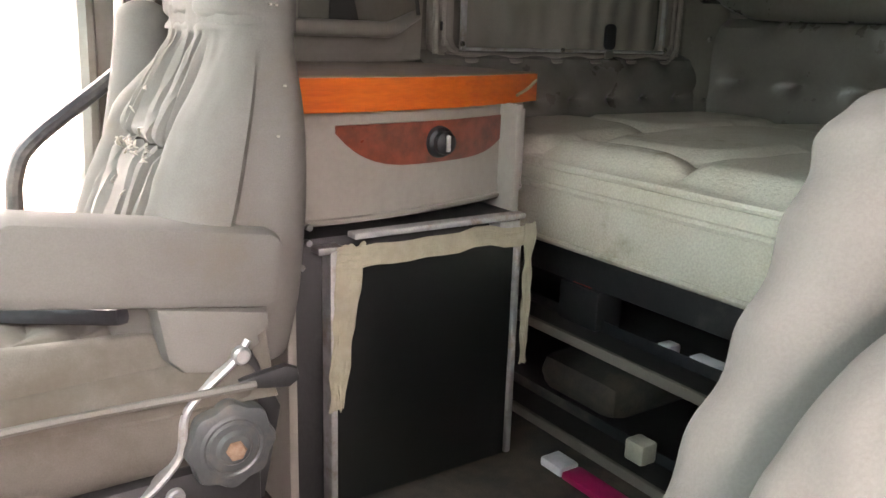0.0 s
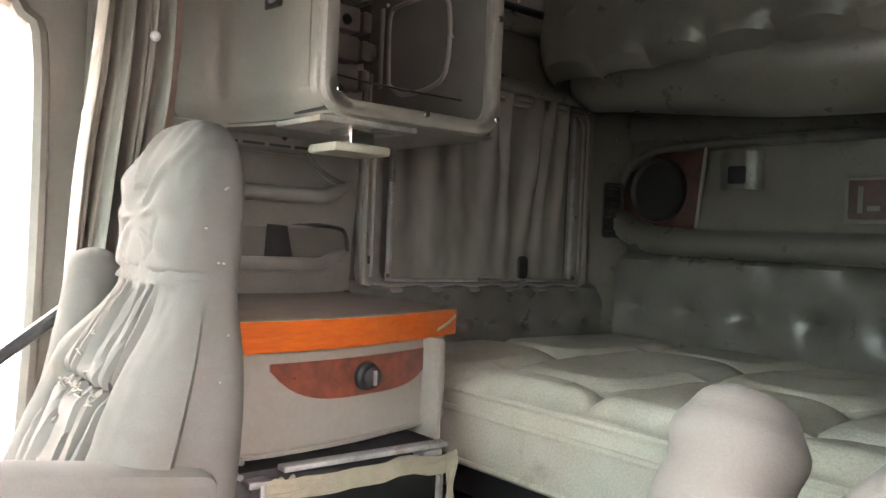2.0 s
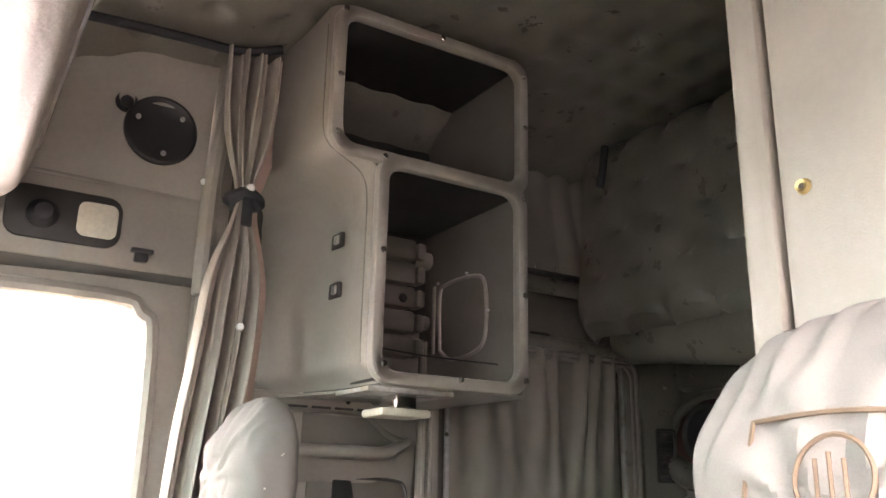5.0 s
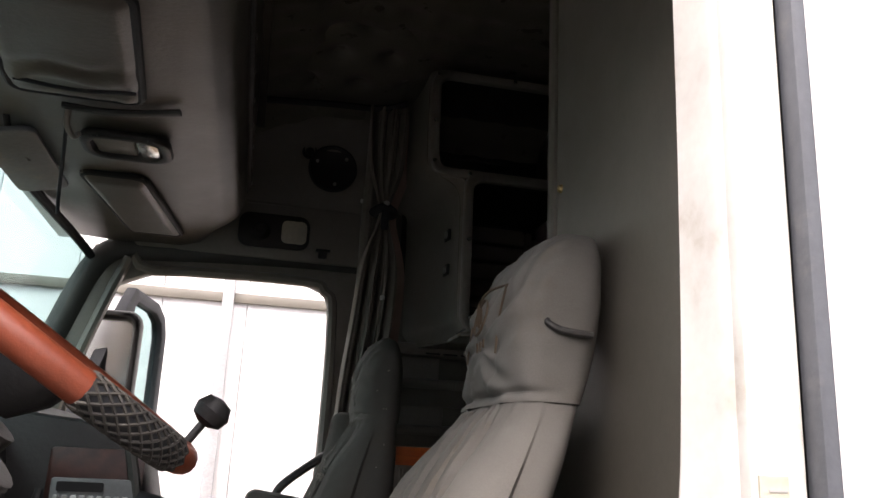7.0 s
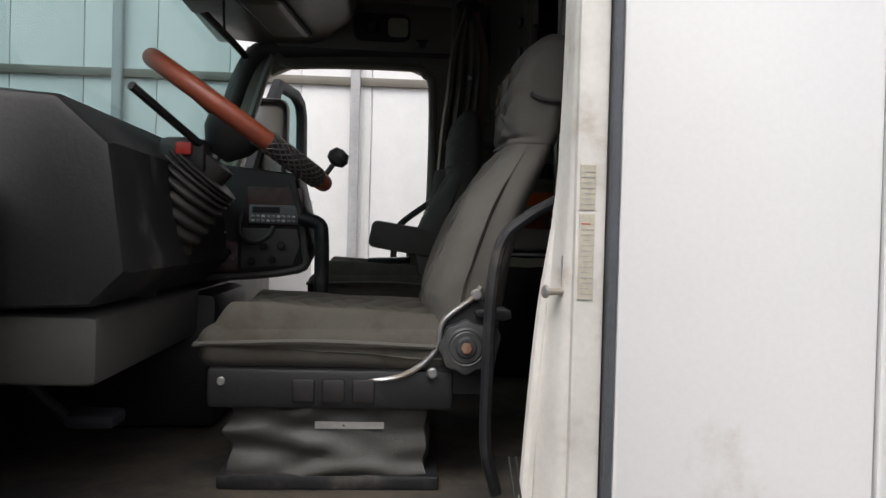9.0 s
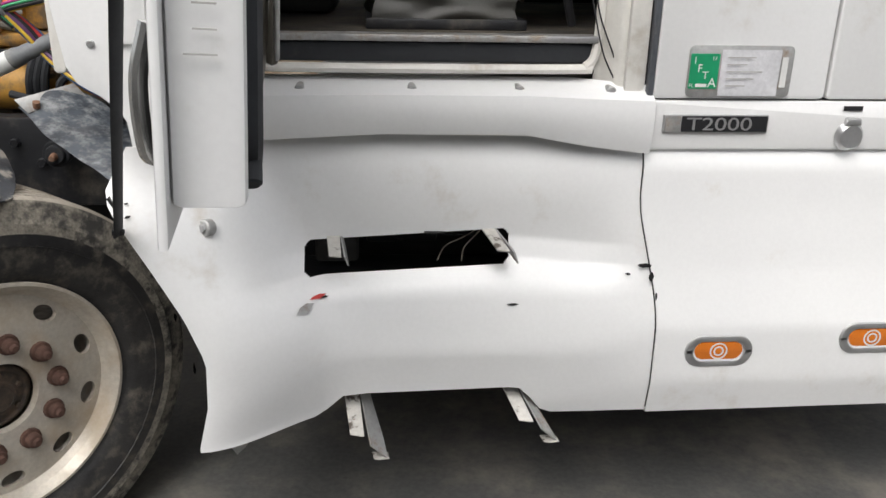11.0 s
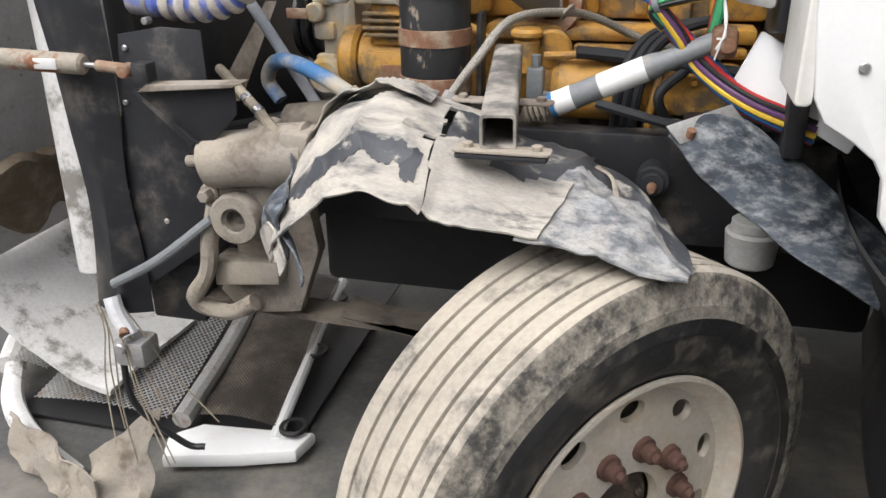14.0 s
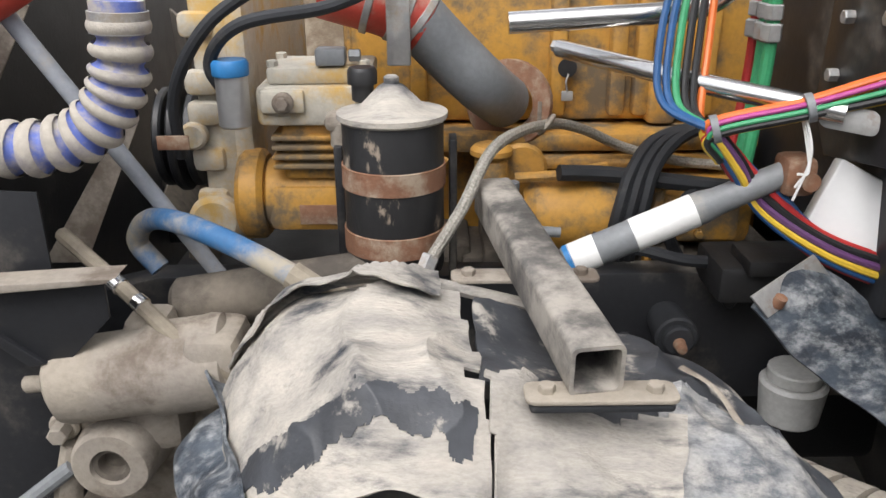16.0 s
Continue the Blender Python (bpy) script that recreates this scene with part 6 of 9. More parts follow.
tube(b, [(-1.13, 0.55, 0.55), (-1.15, 0.58, 0.85), (-1.21, 0.66, 1.3), (-1.27, 0.72, 1.9)], 0.065, 12)
part("white_rib", b, SHELLW, hood, "white flaking rib")
b = B()
sheet(b, lambda u, v: Vector((lerp(-1.75, -1.05, v) - 0.05, lerp(0.45, 2.3, u), 0.56 - 0.40 * smooth(0, 1, v))) + wob((u * 2, v * 2, 9), 2, 0.03), 20, 20, 0.02)
part("white_shell", b, SHELLW, hood, "flaking white fibreglass shell")
b = B()
sheet(b, lambda u, v: Vector((lerp(-1.55, -1.40, v), lerp(0.5, 1.5, u), 0.62 + 0.25 * v + 0.10 * noise.noise(Vector((u * 6, v * 3, 0)))) ), 24, 8, 0.03)
part("dirt_patch", b, EARTH, hood)

gr = thing("grille", "broken white grille and bumper with dusty wire mesh on the ground", "grille")


def gz(x, y):
    return 0.05 + 0.10 * smooth(0.5, 1.5, y)


def bar(name, pts, r, material, flat=1.0, label=""):
    return part(name, tube(B(), pts, r, 10, flat=flat), material, gr, label)


bar("frame_bar", [(-1.62, 0.62, 0.10), (-1.50, 0.45, 0.06), (-1.30, 0.30, 0.05), (-1.05, 0.18, 0.045)], 0.036, SHELLW, 0.8, "white bumper edge")
bar("frame_bar", [(-1.70, 1.05, 0.14), (-1.72, 0.80, 0.12), (-1.62, 0.58, 0.10)], 0.04, SHELLW)
bar("center_bar", [(-0.86, 0.45, 0.09), (-0.90, 0.80, 0.12), (-0.95, 1.15, 0.16), (-0.97, 1.45, 0.20)], 0.032, GALV, 1, "dusty grey grille bar")
bar("edge_bar", [(-0.55, 0.46, 0.06), (-0.60, 0.80, 0.09), (-0.66, 1.15, 0.12), (-0.68, 1.40, 0.15)], 0.02, WHITE)
b = B()
prism(b, [(-0.88, 0.40), (-0.84, 0.30), (-0.62, 0.36), (-0.46, 0.42), (-0.44, 0.52), (-0.60, 0.50), (-0.80, 0.48)], 0.05, Matrix.Translation((0, 0, 0.02)), 0.012)
part("bumper_lip", b, WHITE, gr, "white moulded lip")
for x, y in ((-0.50, 0.50), (-0.60, 0.92), (-0.67, 1.3)):
    b = B()
    lathe(b, [(0.030, 0), (0.042, 0.004), (0.045, 0.0), (0.045, -0.01)], (x, y, 0.095 + 0.04 * (y - 0.5)), (x, y, 1), 20)
    part("ring_eye", b, BLACKPL, gr)


def wire_mesh(x0, x1, y0, y1, n, m, r, zoff, skew, name):
    b = B()
    for k in range(n + m):
        for sgn in (1, -1):
            pts = []
            for j in range(2):
                pass
            a = k / n
            u0, v0, u1, v1 = (a, 0, a - m / n, 1) if sgn > 0 else (a - m / n, 0, a, 1)
            if u0 > 1:
                s = (u0 - 1) / (u0 - u1); u0, v0 = 1, s
            if u1 < 0:
                s = u0 / (u0 - u1); u1, v1 = 0, lerp(v0, 1, s)
            if sgn < 0:
                u0, v0, u1, v1 = a - m / n, 0, a, 1
                if u0 < 0:
                    s = -u0 / (u1 - u0); u0, v0 = 0, s
                if u1 > 1:
                    s = (1 - (a - m / n)) / (m / n); u1, v1 = 1, s
            P = lambda u, v: Vector((lerp(x0, x1, u) + skew * (v - 0.0), lerp(y0, y1, v), zoff + gz(0, lerp(y0, y1, v)) + 0.02 * math.sin(u * 3.1)))
            if abs(u1 - u0) + abs(v1 - v0) > 0.02:
                tube(b, [P(u0, v0), P(lerp(u0, u1, 0.5), lerp(v0, v1, 0.5)), P(u1, v1)], r, 3, 4, False)
    return b


part("wire_mesh", wire_mesh(-1.42, -0.92, 0.46, 1.35, 26, 40, 0.0025, 0.03, -0.12, ""), GALV, gr, "diamond wire mesh")
part("wire_mesh", wire_mesh(-0.84, -0.56, 0.50, 1.35, 22, 62, 0.0018, 0.03, -0.11, ""), CASTDK, gr, "fine brown dusty mesh")
part("wire_mesh", wire_mesh(-1.66, -1.46, 0.58, 1.25, 12, 36, 0.0028, 0.06, -0.10, ""), GALV, gr, "bent bright mesh")
b = B()
sheet(b, lambda u, v: Vector((lerp(-1.5, -0.5, u), lerp(0.45, 1.6, v), 0.02 + 0.05 * v)), 2, 2, 0.01)
part("backing", b, BLACKPL, gr)
b = B()
sheet(b, lambda u, v: Vector((lerp(-0.93, -0.76, u), lerp(0.02, 0.10, u) + 0.12 * v, 0.02 + 0.30 * v * (0.5 + 0.5 * u))) + wob((u, v, 3), 3, 0.03), 8, 10, 0.006)
sheet(b, lambda u, v: Vector((lerp(-1.35, -0.88, u), lerp(0.25, 0.02, u) + 0.05 * v, 0.01 + 0.14 * v)) + wob((u * 2, v, 8), 3, 0.03), 12, 6, 0.006)
part("torn_corner", b, CAST, gr, "torn muddy bumper corner")


# ---- inside the cab: shell surfaces ----
FZ = 1.355
b = B()
box(b, (0.80, 0.10, FZ - 0.05), (3.75, 2.32, FZ))
setting("floor", b, CARPET, "dirty dark rubber cab floor", "floor")


def tufted(bm, o, u, v, w, h, nu, nv, depth=0.036, thick=0.02, sag=0.0):
    """A padded sheet with buttons: o corner, u and v unit directions, bulging to u x v."""
    u, v = Vector(u), Vector(v)
    n = u.cross(v)

    def f(a, c):
        x, y = a * nu, c * nv
        d = min(math.hypot(x - (i + 0.5 * (j % 2)), (y - j) * 1.0) for j in range(int(y), int(y) + 2) for i in (math.floor(x - 0.5 * (j % 2)), math.floor(x - 0.5 * (j % 2)) + 1))
        fold = 0.10 * abs(noise.noise(Vector((x * 2.2, y * 2.2, o[0] * 3))))
        return Vector(o) + u * (a * w) + v * (c * h) + n * (depth * (1 - math.exp(-(d / 0.19) ** 2) - 0.25 * math.exp(-(d / 0.42) ** 2)) - depth * 0.8 * fold + sag * math.sin(a * 3.14) * math.sin(c * 3.14))
    g = lambda a, c: f(a, c) - n * (0.6 * depth * (1 - smooth(0, 0.12 / nv, c) * smooth(1, 1 - 0.12 / nv, c)))
    return sheet(bm, g, nu * 14, nv * 16, -thick)


def buttons(parent, o, u, v, w, h, nu, nv, material, r=0.006):
    u, v = Vector(u), Vector(v)
    n = u.cross(v)
    for j in range(nv + 1):
        for i in range(nu + 1):
            a, c = (i + 0.5 * (j % 2)) / nu, j / nv
            if 0.03 < a < 0.97 and 0.03 < c < 0.97:
                p = Vector(o) + u * (a * w) + v * (c * h)
                b = B()
                cyl(b, p, p + n * 0.006, r, seg=8, bev=0.002)
                part("button", b, material, parent)


# far side wall of the sleeper and cab
WY = 2.26
b = B()
box(b, (1.98, WY, FZ), (3.70, WY + 0.06, 3.40))
wall_e = setting("wall_east", b, VINYLDK, "dark padded sleeper side wall", "wall")
b = B()
tufted(b, (2.62, WY, 1.86), (1, 0, 0), (0, 0, 1), 1.05, 0.20, 8, 2)
part("padded_strip", b, VINYLDK, wall_e, "tufted vinyl padding")
buttons(wall_e, (2.62, WY - 0.004, 1.86), (1, 0, 0), (0, 0, 1), 1.05, 0.20, 8, 2, VINYLDK)
# window hatch with its curtain
b = B()
HATCH = rrect(2.642, 2.045, 3.468, 2.605, 0.055, 6)
prism(b, HATCH, 0.030, SIDE(WY - 0.001), 0.010, rrect(2.706, 2.078, 3.40, 2.575, 0.03, 6))
hatch = part("hatch_frame", b, TRIM, wall_e, "grey window hatch frame")
for o, r in ((0.012, 0.008), (0.034, 0.006)):
    pts = rrect(2.642 + o, 2.045 + o * 0.7, 3.468 - o, 2.605 - o * 0.7, 0.05, 6)
    part("frame_bead", tube(B(), [(x, WY - 0.032, z) for x, z in pts + pts[:1]], r, 8, 2), TRIM, hatch, "raised bead")
for x, z in ((2.672, 2.13), (2.672, 2.385)):
    part("bolt_hole", box(B(), (x - 0.007, WY - 0.0335, z - 0.010), (x + 0.007, WY - 0.029, z + 0.010), 0.002), BLACKPL, hatch)
for x, z in ((2.716, 2.092), (2.716, 2.33), (3.392, 2.088), (3.392, 2.27), (3.02, 2.083)):
    part("screw", cyl(B(), (x, WY - 0.045, z), (x, WY - 0.053, z), 0.006, bev=0.002), CHROME, hatch)
for x in (2.722, 3.385):
    part("channel", box(B(), (x - 0.006, WY - 0.048, 2.085), (x + 0.006, WY - 0.034, 2.57), 0.003), STEEL, hatch, "bright curtain channel")
part("channel", box(B(), (2.715, WY - 0.048, 2.077), (3.392, WY - 0.034, 2.085), 0.003), STEEL, hatch, "bright curtain channel")
cu = thing("hatch_curtain", "grey pleated curtain over the side hatch", "curtain")


def pleat(u, v):
    x = lerp(2.728, 3.38, u)
    a = smooth(-0.1, 0.95, v)
    d = 0.0
    for c, w, h in ((0.05, 0.05, 0.5), (0.20, 0.07, 0.8), (0.34, 0.05, 0.35), (0.50, 0.06, 0.9), (0.61, 0.035, 1.0), (0.74, 0.038, 1.15), (0.85, 0.035, 1.0), (0.95, 0.03, 0.7)):
        k = c + 0.035 * noise.noise(Vector((c * 9, v * 1.6, 2))) + 0.05 * (1 - v) * (0.5 - c)
        d += h * math.exp(-((u - k) / (w * (0.55 + 0.6 * (1 - a)))) ** 2)
    return Vector((x, WY - 0.014 - 0.040 * d * (0.18 + 0.82 * a) - 0.006 * noise.noise(Vector((u * 7, v * 4, 3))) - 0.003 * noise.noise(Vector((u * 20, v * 9, 3))), lerp(2.084, 2.60, v)))


part("cloth", sheet(B(), pleat, 150, 24, 0.002), NETCLOTH, cu)
b = prism(B(), rrect(3.165, 2.085, 3.20, 2.150, 0.014), 0.012, SIDE(WY - 0.040), 0.003)
part("clip", b, BLACKPL, cu, "black plastic clip")
part("clip_tail", box(B(), (3.17, WY - 0.05, 2.062), (3.196, WY - 0.042, 2.084), 0.003), VINYL, cu)
# ledges and the recessed band above the hatch
for z, r, y in ((2.622, 0.020, WY - 0.030), (2.800, 0.026, WY - 0.035)):
    part("ledge", tube(B(), [(2.60, y, z + 0.012), (3.0, y, z + 0.004), (3.36, y, z), (3.46, y + 0.012, z - 0.004), (3.52, y + 0.02, z - 0.008)], r, 12), VINYL, wall_e, "rounded vinyl ledge")
part("recess_band", sheet(B(), lambda u, v: Vector((lerp(2.60, 3.50, u), WY - 0.006 - 0.02 * smooth(0.75, 1, u), lerp(2.63, 2.79, v))), 20, 8, 0.004), TRIMMD, wall_e, "smooth recessed band")
part("band_pull", prism(B(), rrect(3.03, 2.632, 3.11, 2.658, 0.013), 0.014, SIDE(WY - 0.008), 0.004), BLACKPL, wall_e, "dark finger pull")
part("side_block", box(B(), (3.44, WY - 0.07, 2.60), (3.52, WY, 2.83), 0.02), VINYLDK, wall_e)

# rear wall, tufted, with a recessed shelf and speaker
RX = 3.62
b = B()
box(b, (RX, 0.06, FZ), (RX + 0.06, 2.32, 3.40))
wall_s = setting("wall_south", b, VINYLDK, "dark padded rear wall of the sleeper", "wall")
b = B()
tufted(b, (RX, 2.216, 1.862), (0, -1, 0), (0, 0, 1), 2.09, 0.30, 11, 2, 0.034)
part("padded_strip", b, VINYLDK, wall_s, "tufted vinyl padding")
buttons(wall_s, (RX - 0.004, 2.216, 1.862), (0, -1, 0), (0, 0, 1), 2.09, 0.30, 11, 2, VINYLDK, 0.008)
b = B()
tufted(b, (RX, 2.21, 2.505), (0, -1, 0), (0, 0, 1), 2.09, 0.10, 12, 1, 0.022)
part("padded_strip", b, VINYLDK, wall_s)
for k in range(12):
    part("button", cyl(B(), (RX - 0.012, 2.118 - 0.174 * k, 2.555), (RX - 0.022, 2.118 - 0.174 * k, 2.555), 0.009, seg=10, bev=0.003), VINYLDK, wall_s)
NOOK = [(RX - 0.045, 0.1, 2.20), (RX - 0.05, 1.2, 2.205), (RX - 0.045, 1.95, 2.21), (RX - 0.035, 2.10, 2.225), (RX - 0.03, 2.19, 2.265), (RX - 0.03, 2.215, 2.33), (RX - 0.03, 2.18, 2.42), (RX - 0.03, 2.10, 2.475), (RX - 0.03, 1.95, 2.49), (RX - 0.03, 1.2, 2.49), (RX - 0.03, 0.1, 2.49)]
nook = part("shelf_surround", tube(B(), NOOK, lambda q: 0.014 + 0.028 * smooth(0.52, 0.38, q), 14), VINYLDK, wall_s, "rounded vinyl shelf surround")
part("shelf_back", sheet(B(), lambda u, v: Vector((RX - 0.008 - 0.03 * smooth(0.55, 0.0, v), lerp(0.1, 1.93, u), lerp(2.225, 2.485, v))), 8, 10, 0.004), VINYL, nook)
b = B()
prism(b, [(2.205, 2.33), (2.185, 2.27), (2.09, 2.238), (1.925, 2.232), (1.905, 2.478), (2.07, 2.472), (2.165, 2.42)], 0.012, FRONT(RX - 0.032), 0.004)
part("speaker_panel", b, DARKBURL, nook, "dark red wood-look speaker panel")
b = B()
lathe(b, [(0, 0.004), (0.060, 0.006), (0.082, 0.004), (0.094, 0.012), (0.098, 0.0)], (RX - 0.033, 2.058, 2.362), (RX - 0.2, 2.058, 2.362), 36)
part("speaker", b, BLACKPL, nook, "round black speaker")
part("divider", tube(B(), [(RX - 0.04, 1.922, 2.228), (RX - 0.036, 1.900, 2.482)], 0.006, 8), TRIM, nook, "pale edge strip")
part("switch_mount", sheet(B(), lambda u, v: Vector((RX - 0.012 - 0.022 * (1 - abs(2 * u - 1) ** 3), lerp(1.865, 1.735, u), lerp(2.36, 2.465, v))), 12, 6, 0.003), VINYL, nook)
part("switch", prism(B(), rrect(1.775, 2.375, 1.825, 2.425, 0.008), 0.014, FRONT(RX - 0.046), 0.003), BLACKPL, nook, "small black switch")
part("shelf_lip_line", box(B(), (RX - 0.072, 0.12, 2.226), (RX - 0.068, 1.90, 2.230)), TRIMDK, nook)
plq = thing("wall_plaque", "dark square plaque with a pale frame", "plaque")
part("frame", prism(B(), rrect(1.385, 2.27, 1.50, 2.385, 0.004), 0.006, FRONT(RX - 0.052), 0.002, rrect(1.395, 2.28, 1.49, 2.375, 0.004)), TRIMLT, plq)
part("field", box(B(), (RX - 0.049, 1.395, 2.28), (RX - 0.044, 1.49, 2.375)), DARKBURL, plq)
part("emblem_bar", box(B(), (RX - 0.0515, 1.455, 2.295), (RX - 0.0495, 1.468, 2.36)), TRIMLT, plq)
part("emblem_bar", box(B(), (RX - 0.0515, 1.415, 2.30), (RX - 0.0495, 1.445, 2.312)), TRIMLT, plq)
# corner post with a vent
b = B()
prism(b, [(3.485, 2.262), (3.488, 2.235), (3.53, 2.205), (3.60, 2.185), (3.625, 2.19), (3.625, 2.262)], 0.80, Matrix.Translation((0, 0, 1.86)), 0.008)
cp = setting("corner_post", b, VINYL, "grey vinyl corner post", "post")
VM = axes((3.545, 2.200, 2.30), (0.95, -0.31, 0), (0, 0, 1))
vn = part("vent", prism(B(), rrect(-0.035, -0.085, 0.035, 0.085, 0.01), 0.012, VM, 0.004, rrect(-0.027, -0.077, 0.027, 0.077, 0.006)), BLACKPL, cp, "small black slotted vent")
part("vent_back", box(B(), (-0.03, -0.08, -0.004), (0.03, 0.08, 0.002), 0, VM), BLACKST, vn)
for k in range(7):
    part("slat", box(B(), (-0.027, -0.066 + 0.022 * k, 0.002), (0.027, -0.060 + 0.022 * k, 0.009), 0.001, VM), BLACKST, vn)
for z in (1.95, 2.12, 2.52):
    part("post_button", cyl(B(), (3.555, 2.198, z), (3.553, 2.190, z), 0.008, seg=10, bev=0.003), VINYLDK, cp)
# upper side curtain beside the cupboard
cu2 = thing("upper_curtain", "dark grey upper window curtain", "curtain")
part("cloth", sheet(B(), lambda u, v: Vector((lerp(2.68, 3.365, u), WY - 0.03 - 0.016 * abs(math.sin(u * 16 + 1.2 * math.sin(v * 2 + u * 7))) - 0.006 * noise.noise(Vector((u * 9, v * 4, 1))), lerp(2.845, 3.20, v))), 90, 14, 0.002), NETCLOTH, cu2)
part("edge_channel", box(B(), (3.366, WY - 0.06, 2.82), (3.385, WY, 3.22), 0.006), TRIMDK, cu2)
part("bottom_channel", box(B(), (2.66, WY - 0.058, 2.832), (3.385, WY - 0.03, 2.846), 0.004), TRIMDK, cu2, "dark lower channel")
for x in (3.02, 3.11, 3.30):
    part("snap", cyl(B(), (x, WY - 0.056, 2.852), (x, WY - 0.062, 2.852), 0.006, seg=12, bev=0.002), CHROME, cu2)
part("pull_tab", box(B(), (3.222, WY - 0.066, 2.835), (3.228, WY - 0.055, 2.90), 0.002), CHROME, cu2, "bright pull tab")
part("top_rail", box(B(), (2.64, WY - 0.05, 3.20), (3.40, WY, 3.24), 0.01), TRIMDK, cu2)

# folded upper bunk
bk = thing("upper_bunk", "folded upper bunk with a tufted grey vinyl cushion", "bunk")
b = B()
tufted(b, (3.215, 2.13, 2.67), Vector((0, -1, 0)), Vector((0.08, 0, 0.995)), 1.98, 0.53, 12, 4, 0.034, 0.06)
part("cushion", b, VINYL, bk, "tufted grey vinyl cushion")
buttons(bk, (3.205, 2.13, 2.67), (0, -1, 0), (0.08, 0, 0.995), 1.98, 0.53, 12, 4, VINYLDK, 0.010)
b = B()
tube(b, [(3.29, 2.12, 2.635), (3.29, 1.7, 2.625), (3.29, 1.2, 2.605), (3.29, 0.2, 2.60)], lambda q: 0.075 * smooth(-0.04, 0.03, q) + 0.045 * smooth(0.0, 0.5, q), 22, flat=1.0)
part("bolster", b, VINYL, bk, "rolled vinyl edge")
b = B()
box(b, (3.24, 2.10, 2.66), (3.36, 2.16, 3.22), 0.03)
part("end_board", b, VINYLDK, bk)
b = B()
tube(b, [(3.16, 2.02, 3.22), (3.15, 2.025, 3.14), (3.15, 2.04, 3.09)], 0.012, 8)
part("strap", b, BLACKRB, bk, "black strap")

# ceiling
def ceil_at(u, v):
    x, y = lerp(1.55, 3.72, u), lerp(0.06, 2.34, v)
    return Vector((x, y, 3.33 - 0.10 * smooth(1.9, 1.5, x) - 0.25 * (abs(v - 0.5) * 2) ** 6))
b = B()
def ceil_tuft(u, v):
    p = ceil_at(u, v)
    x, y = u * 18, v * 18
    d = math.hypot(x - round(x), y - round(y))
    p.z -= 0.014 * (1 - math.exp(-(d / 0.35) ** 2))
    return p
sheet(b, ceil_tuft, 108, 108, 0.02)
setting("ceiling", b, VINYL, "tufted grey vinyl headliner", "ceiling")
b = B()
box(b, (0.70, 0.0, 3.36), (3.78, 2.40, 3.42))
part("roof", b, WHITE, cab)
b = B()
box(b, (RX + 0.062, 0.0, 1.10), (RX + 0.10, 2.40, 3.42))
part("rear_skin", b, WHITE, cab)
b = B()
box(b, (2.0, WY + 0.062, 1.10), (RX + 0.10, WY + 0.10, 3.42))
part("far_skin", b, WHITE, cab)
b = B()
box(b, (2.12, 0.055, FZ), (3.66, 0.075, 3.36))
part("near_lining", b, VINYL, cab)

# ---- mattress and bunk base ----
mt = thing("mattress", "stained quilted mattress with a piped edge on the lower bunk", "mattress")
def mattop(u, v):
    x, y = lerp(2.655, 3.60, u), lerp(0.10, 2.21, v)
    e = smooth(0, 0.06, u) * smooth(1, 0.95, u) * smooth(0, 0.03, v) * smooth(1, 0.97, v)
    p, q = x * 6.2 + y * 4.6, x * 6.2 - y * 4.6
    seam = min(abs(math.sin(p + 0.55 * math.sin(q * 2))), abs(math.sin(q + 0.55 * math.sin(p * 2))))
    return Vector((x, y, 1.884 + e * (0.036 * min(1.0, seam * 2.6) ** 0.5 + 0.010 * math.sin(u * 3.14)) + 0.007 * noise.noise(Vector((x * 3, y * 3, 0)))))
part("quilted_top", sheet(B(), mattop, 130, 240, 0.01), MATTRESS, mt, "quilted top panel")
b = B()
box(b, (2.650, 0.10, 1.718), (3.60, 2.215, 1.888), 0.024, None, 3)
part("side_band", b, MATTRESS, mt)
for z in (1.880, 1.838, 1.735):
    b = B()
    tube(b, [(3.58, 2.215, z), (2.69, 2.215, z), (2.652, 2.18, z), (2.648, 1.2, z), (2.652, 0.14, z), (2.69, 0.10, z)], 0.008 if z > 1.8 else 0.006, 8, 6)
    part("piping", b, MATTRESS, mt, "piped edge")
bb = thing("bunk_base", "dark open bunk base with storage shelves", "bunk base")
b = B()
box(b, (2.68, 0.10, 1.655), (3.65, 2.25, 1.72), 0.005)
part("deck", b, BLACKPL, bb)
b = B()
box(b, (3.05, 0.10, FZ), (3.08, 2.25, 1.66))
part("back_board", b, BLACKPL, bb)
for z in (1.362, 1.562):
    sh = part("shelf", box(B(), (2.628, 0.10, z), (3.05, 2.25, z + 0.008)), TRIMDK, bb, "dark shelf")
    part("shelf_lip", box(B(), (2.616, 0.10, z - 0.002), (2.627, 2.25, z + 0.018), 0.003), TRIMMD, sh, "pale shelf lip")
    part("lip_line", box(B(), (2.70, 0.10, z + 0.008), (2.704, 2.25, z + 0.03), 0.001), BLACKST, sh)
b = B()
box(b, (2.68, 0.62, FZ), (2.72, 0.66, 1.66))
part("post", b, BLACKPL, bb)
def clutter(name, lo, hi, material, label, category, bev=0.006):
    return tagged(link(name, box(B(), lo, hi, bev), material), label, category)
lb_ = thing("latch_box", "black latch box with a red tab on the shelf", "box")
part("body", box(B(), (2.68, 1.69, 1.5705), (2.75, 1.80, 1.652), 0.008), BLACKPL, lb_)
part("red_tab", box(B(), (2.684, 1.715, 1.6525), (2.70, 1.765, 1.66), 0.003), REDP, lb_, "faded red tab")
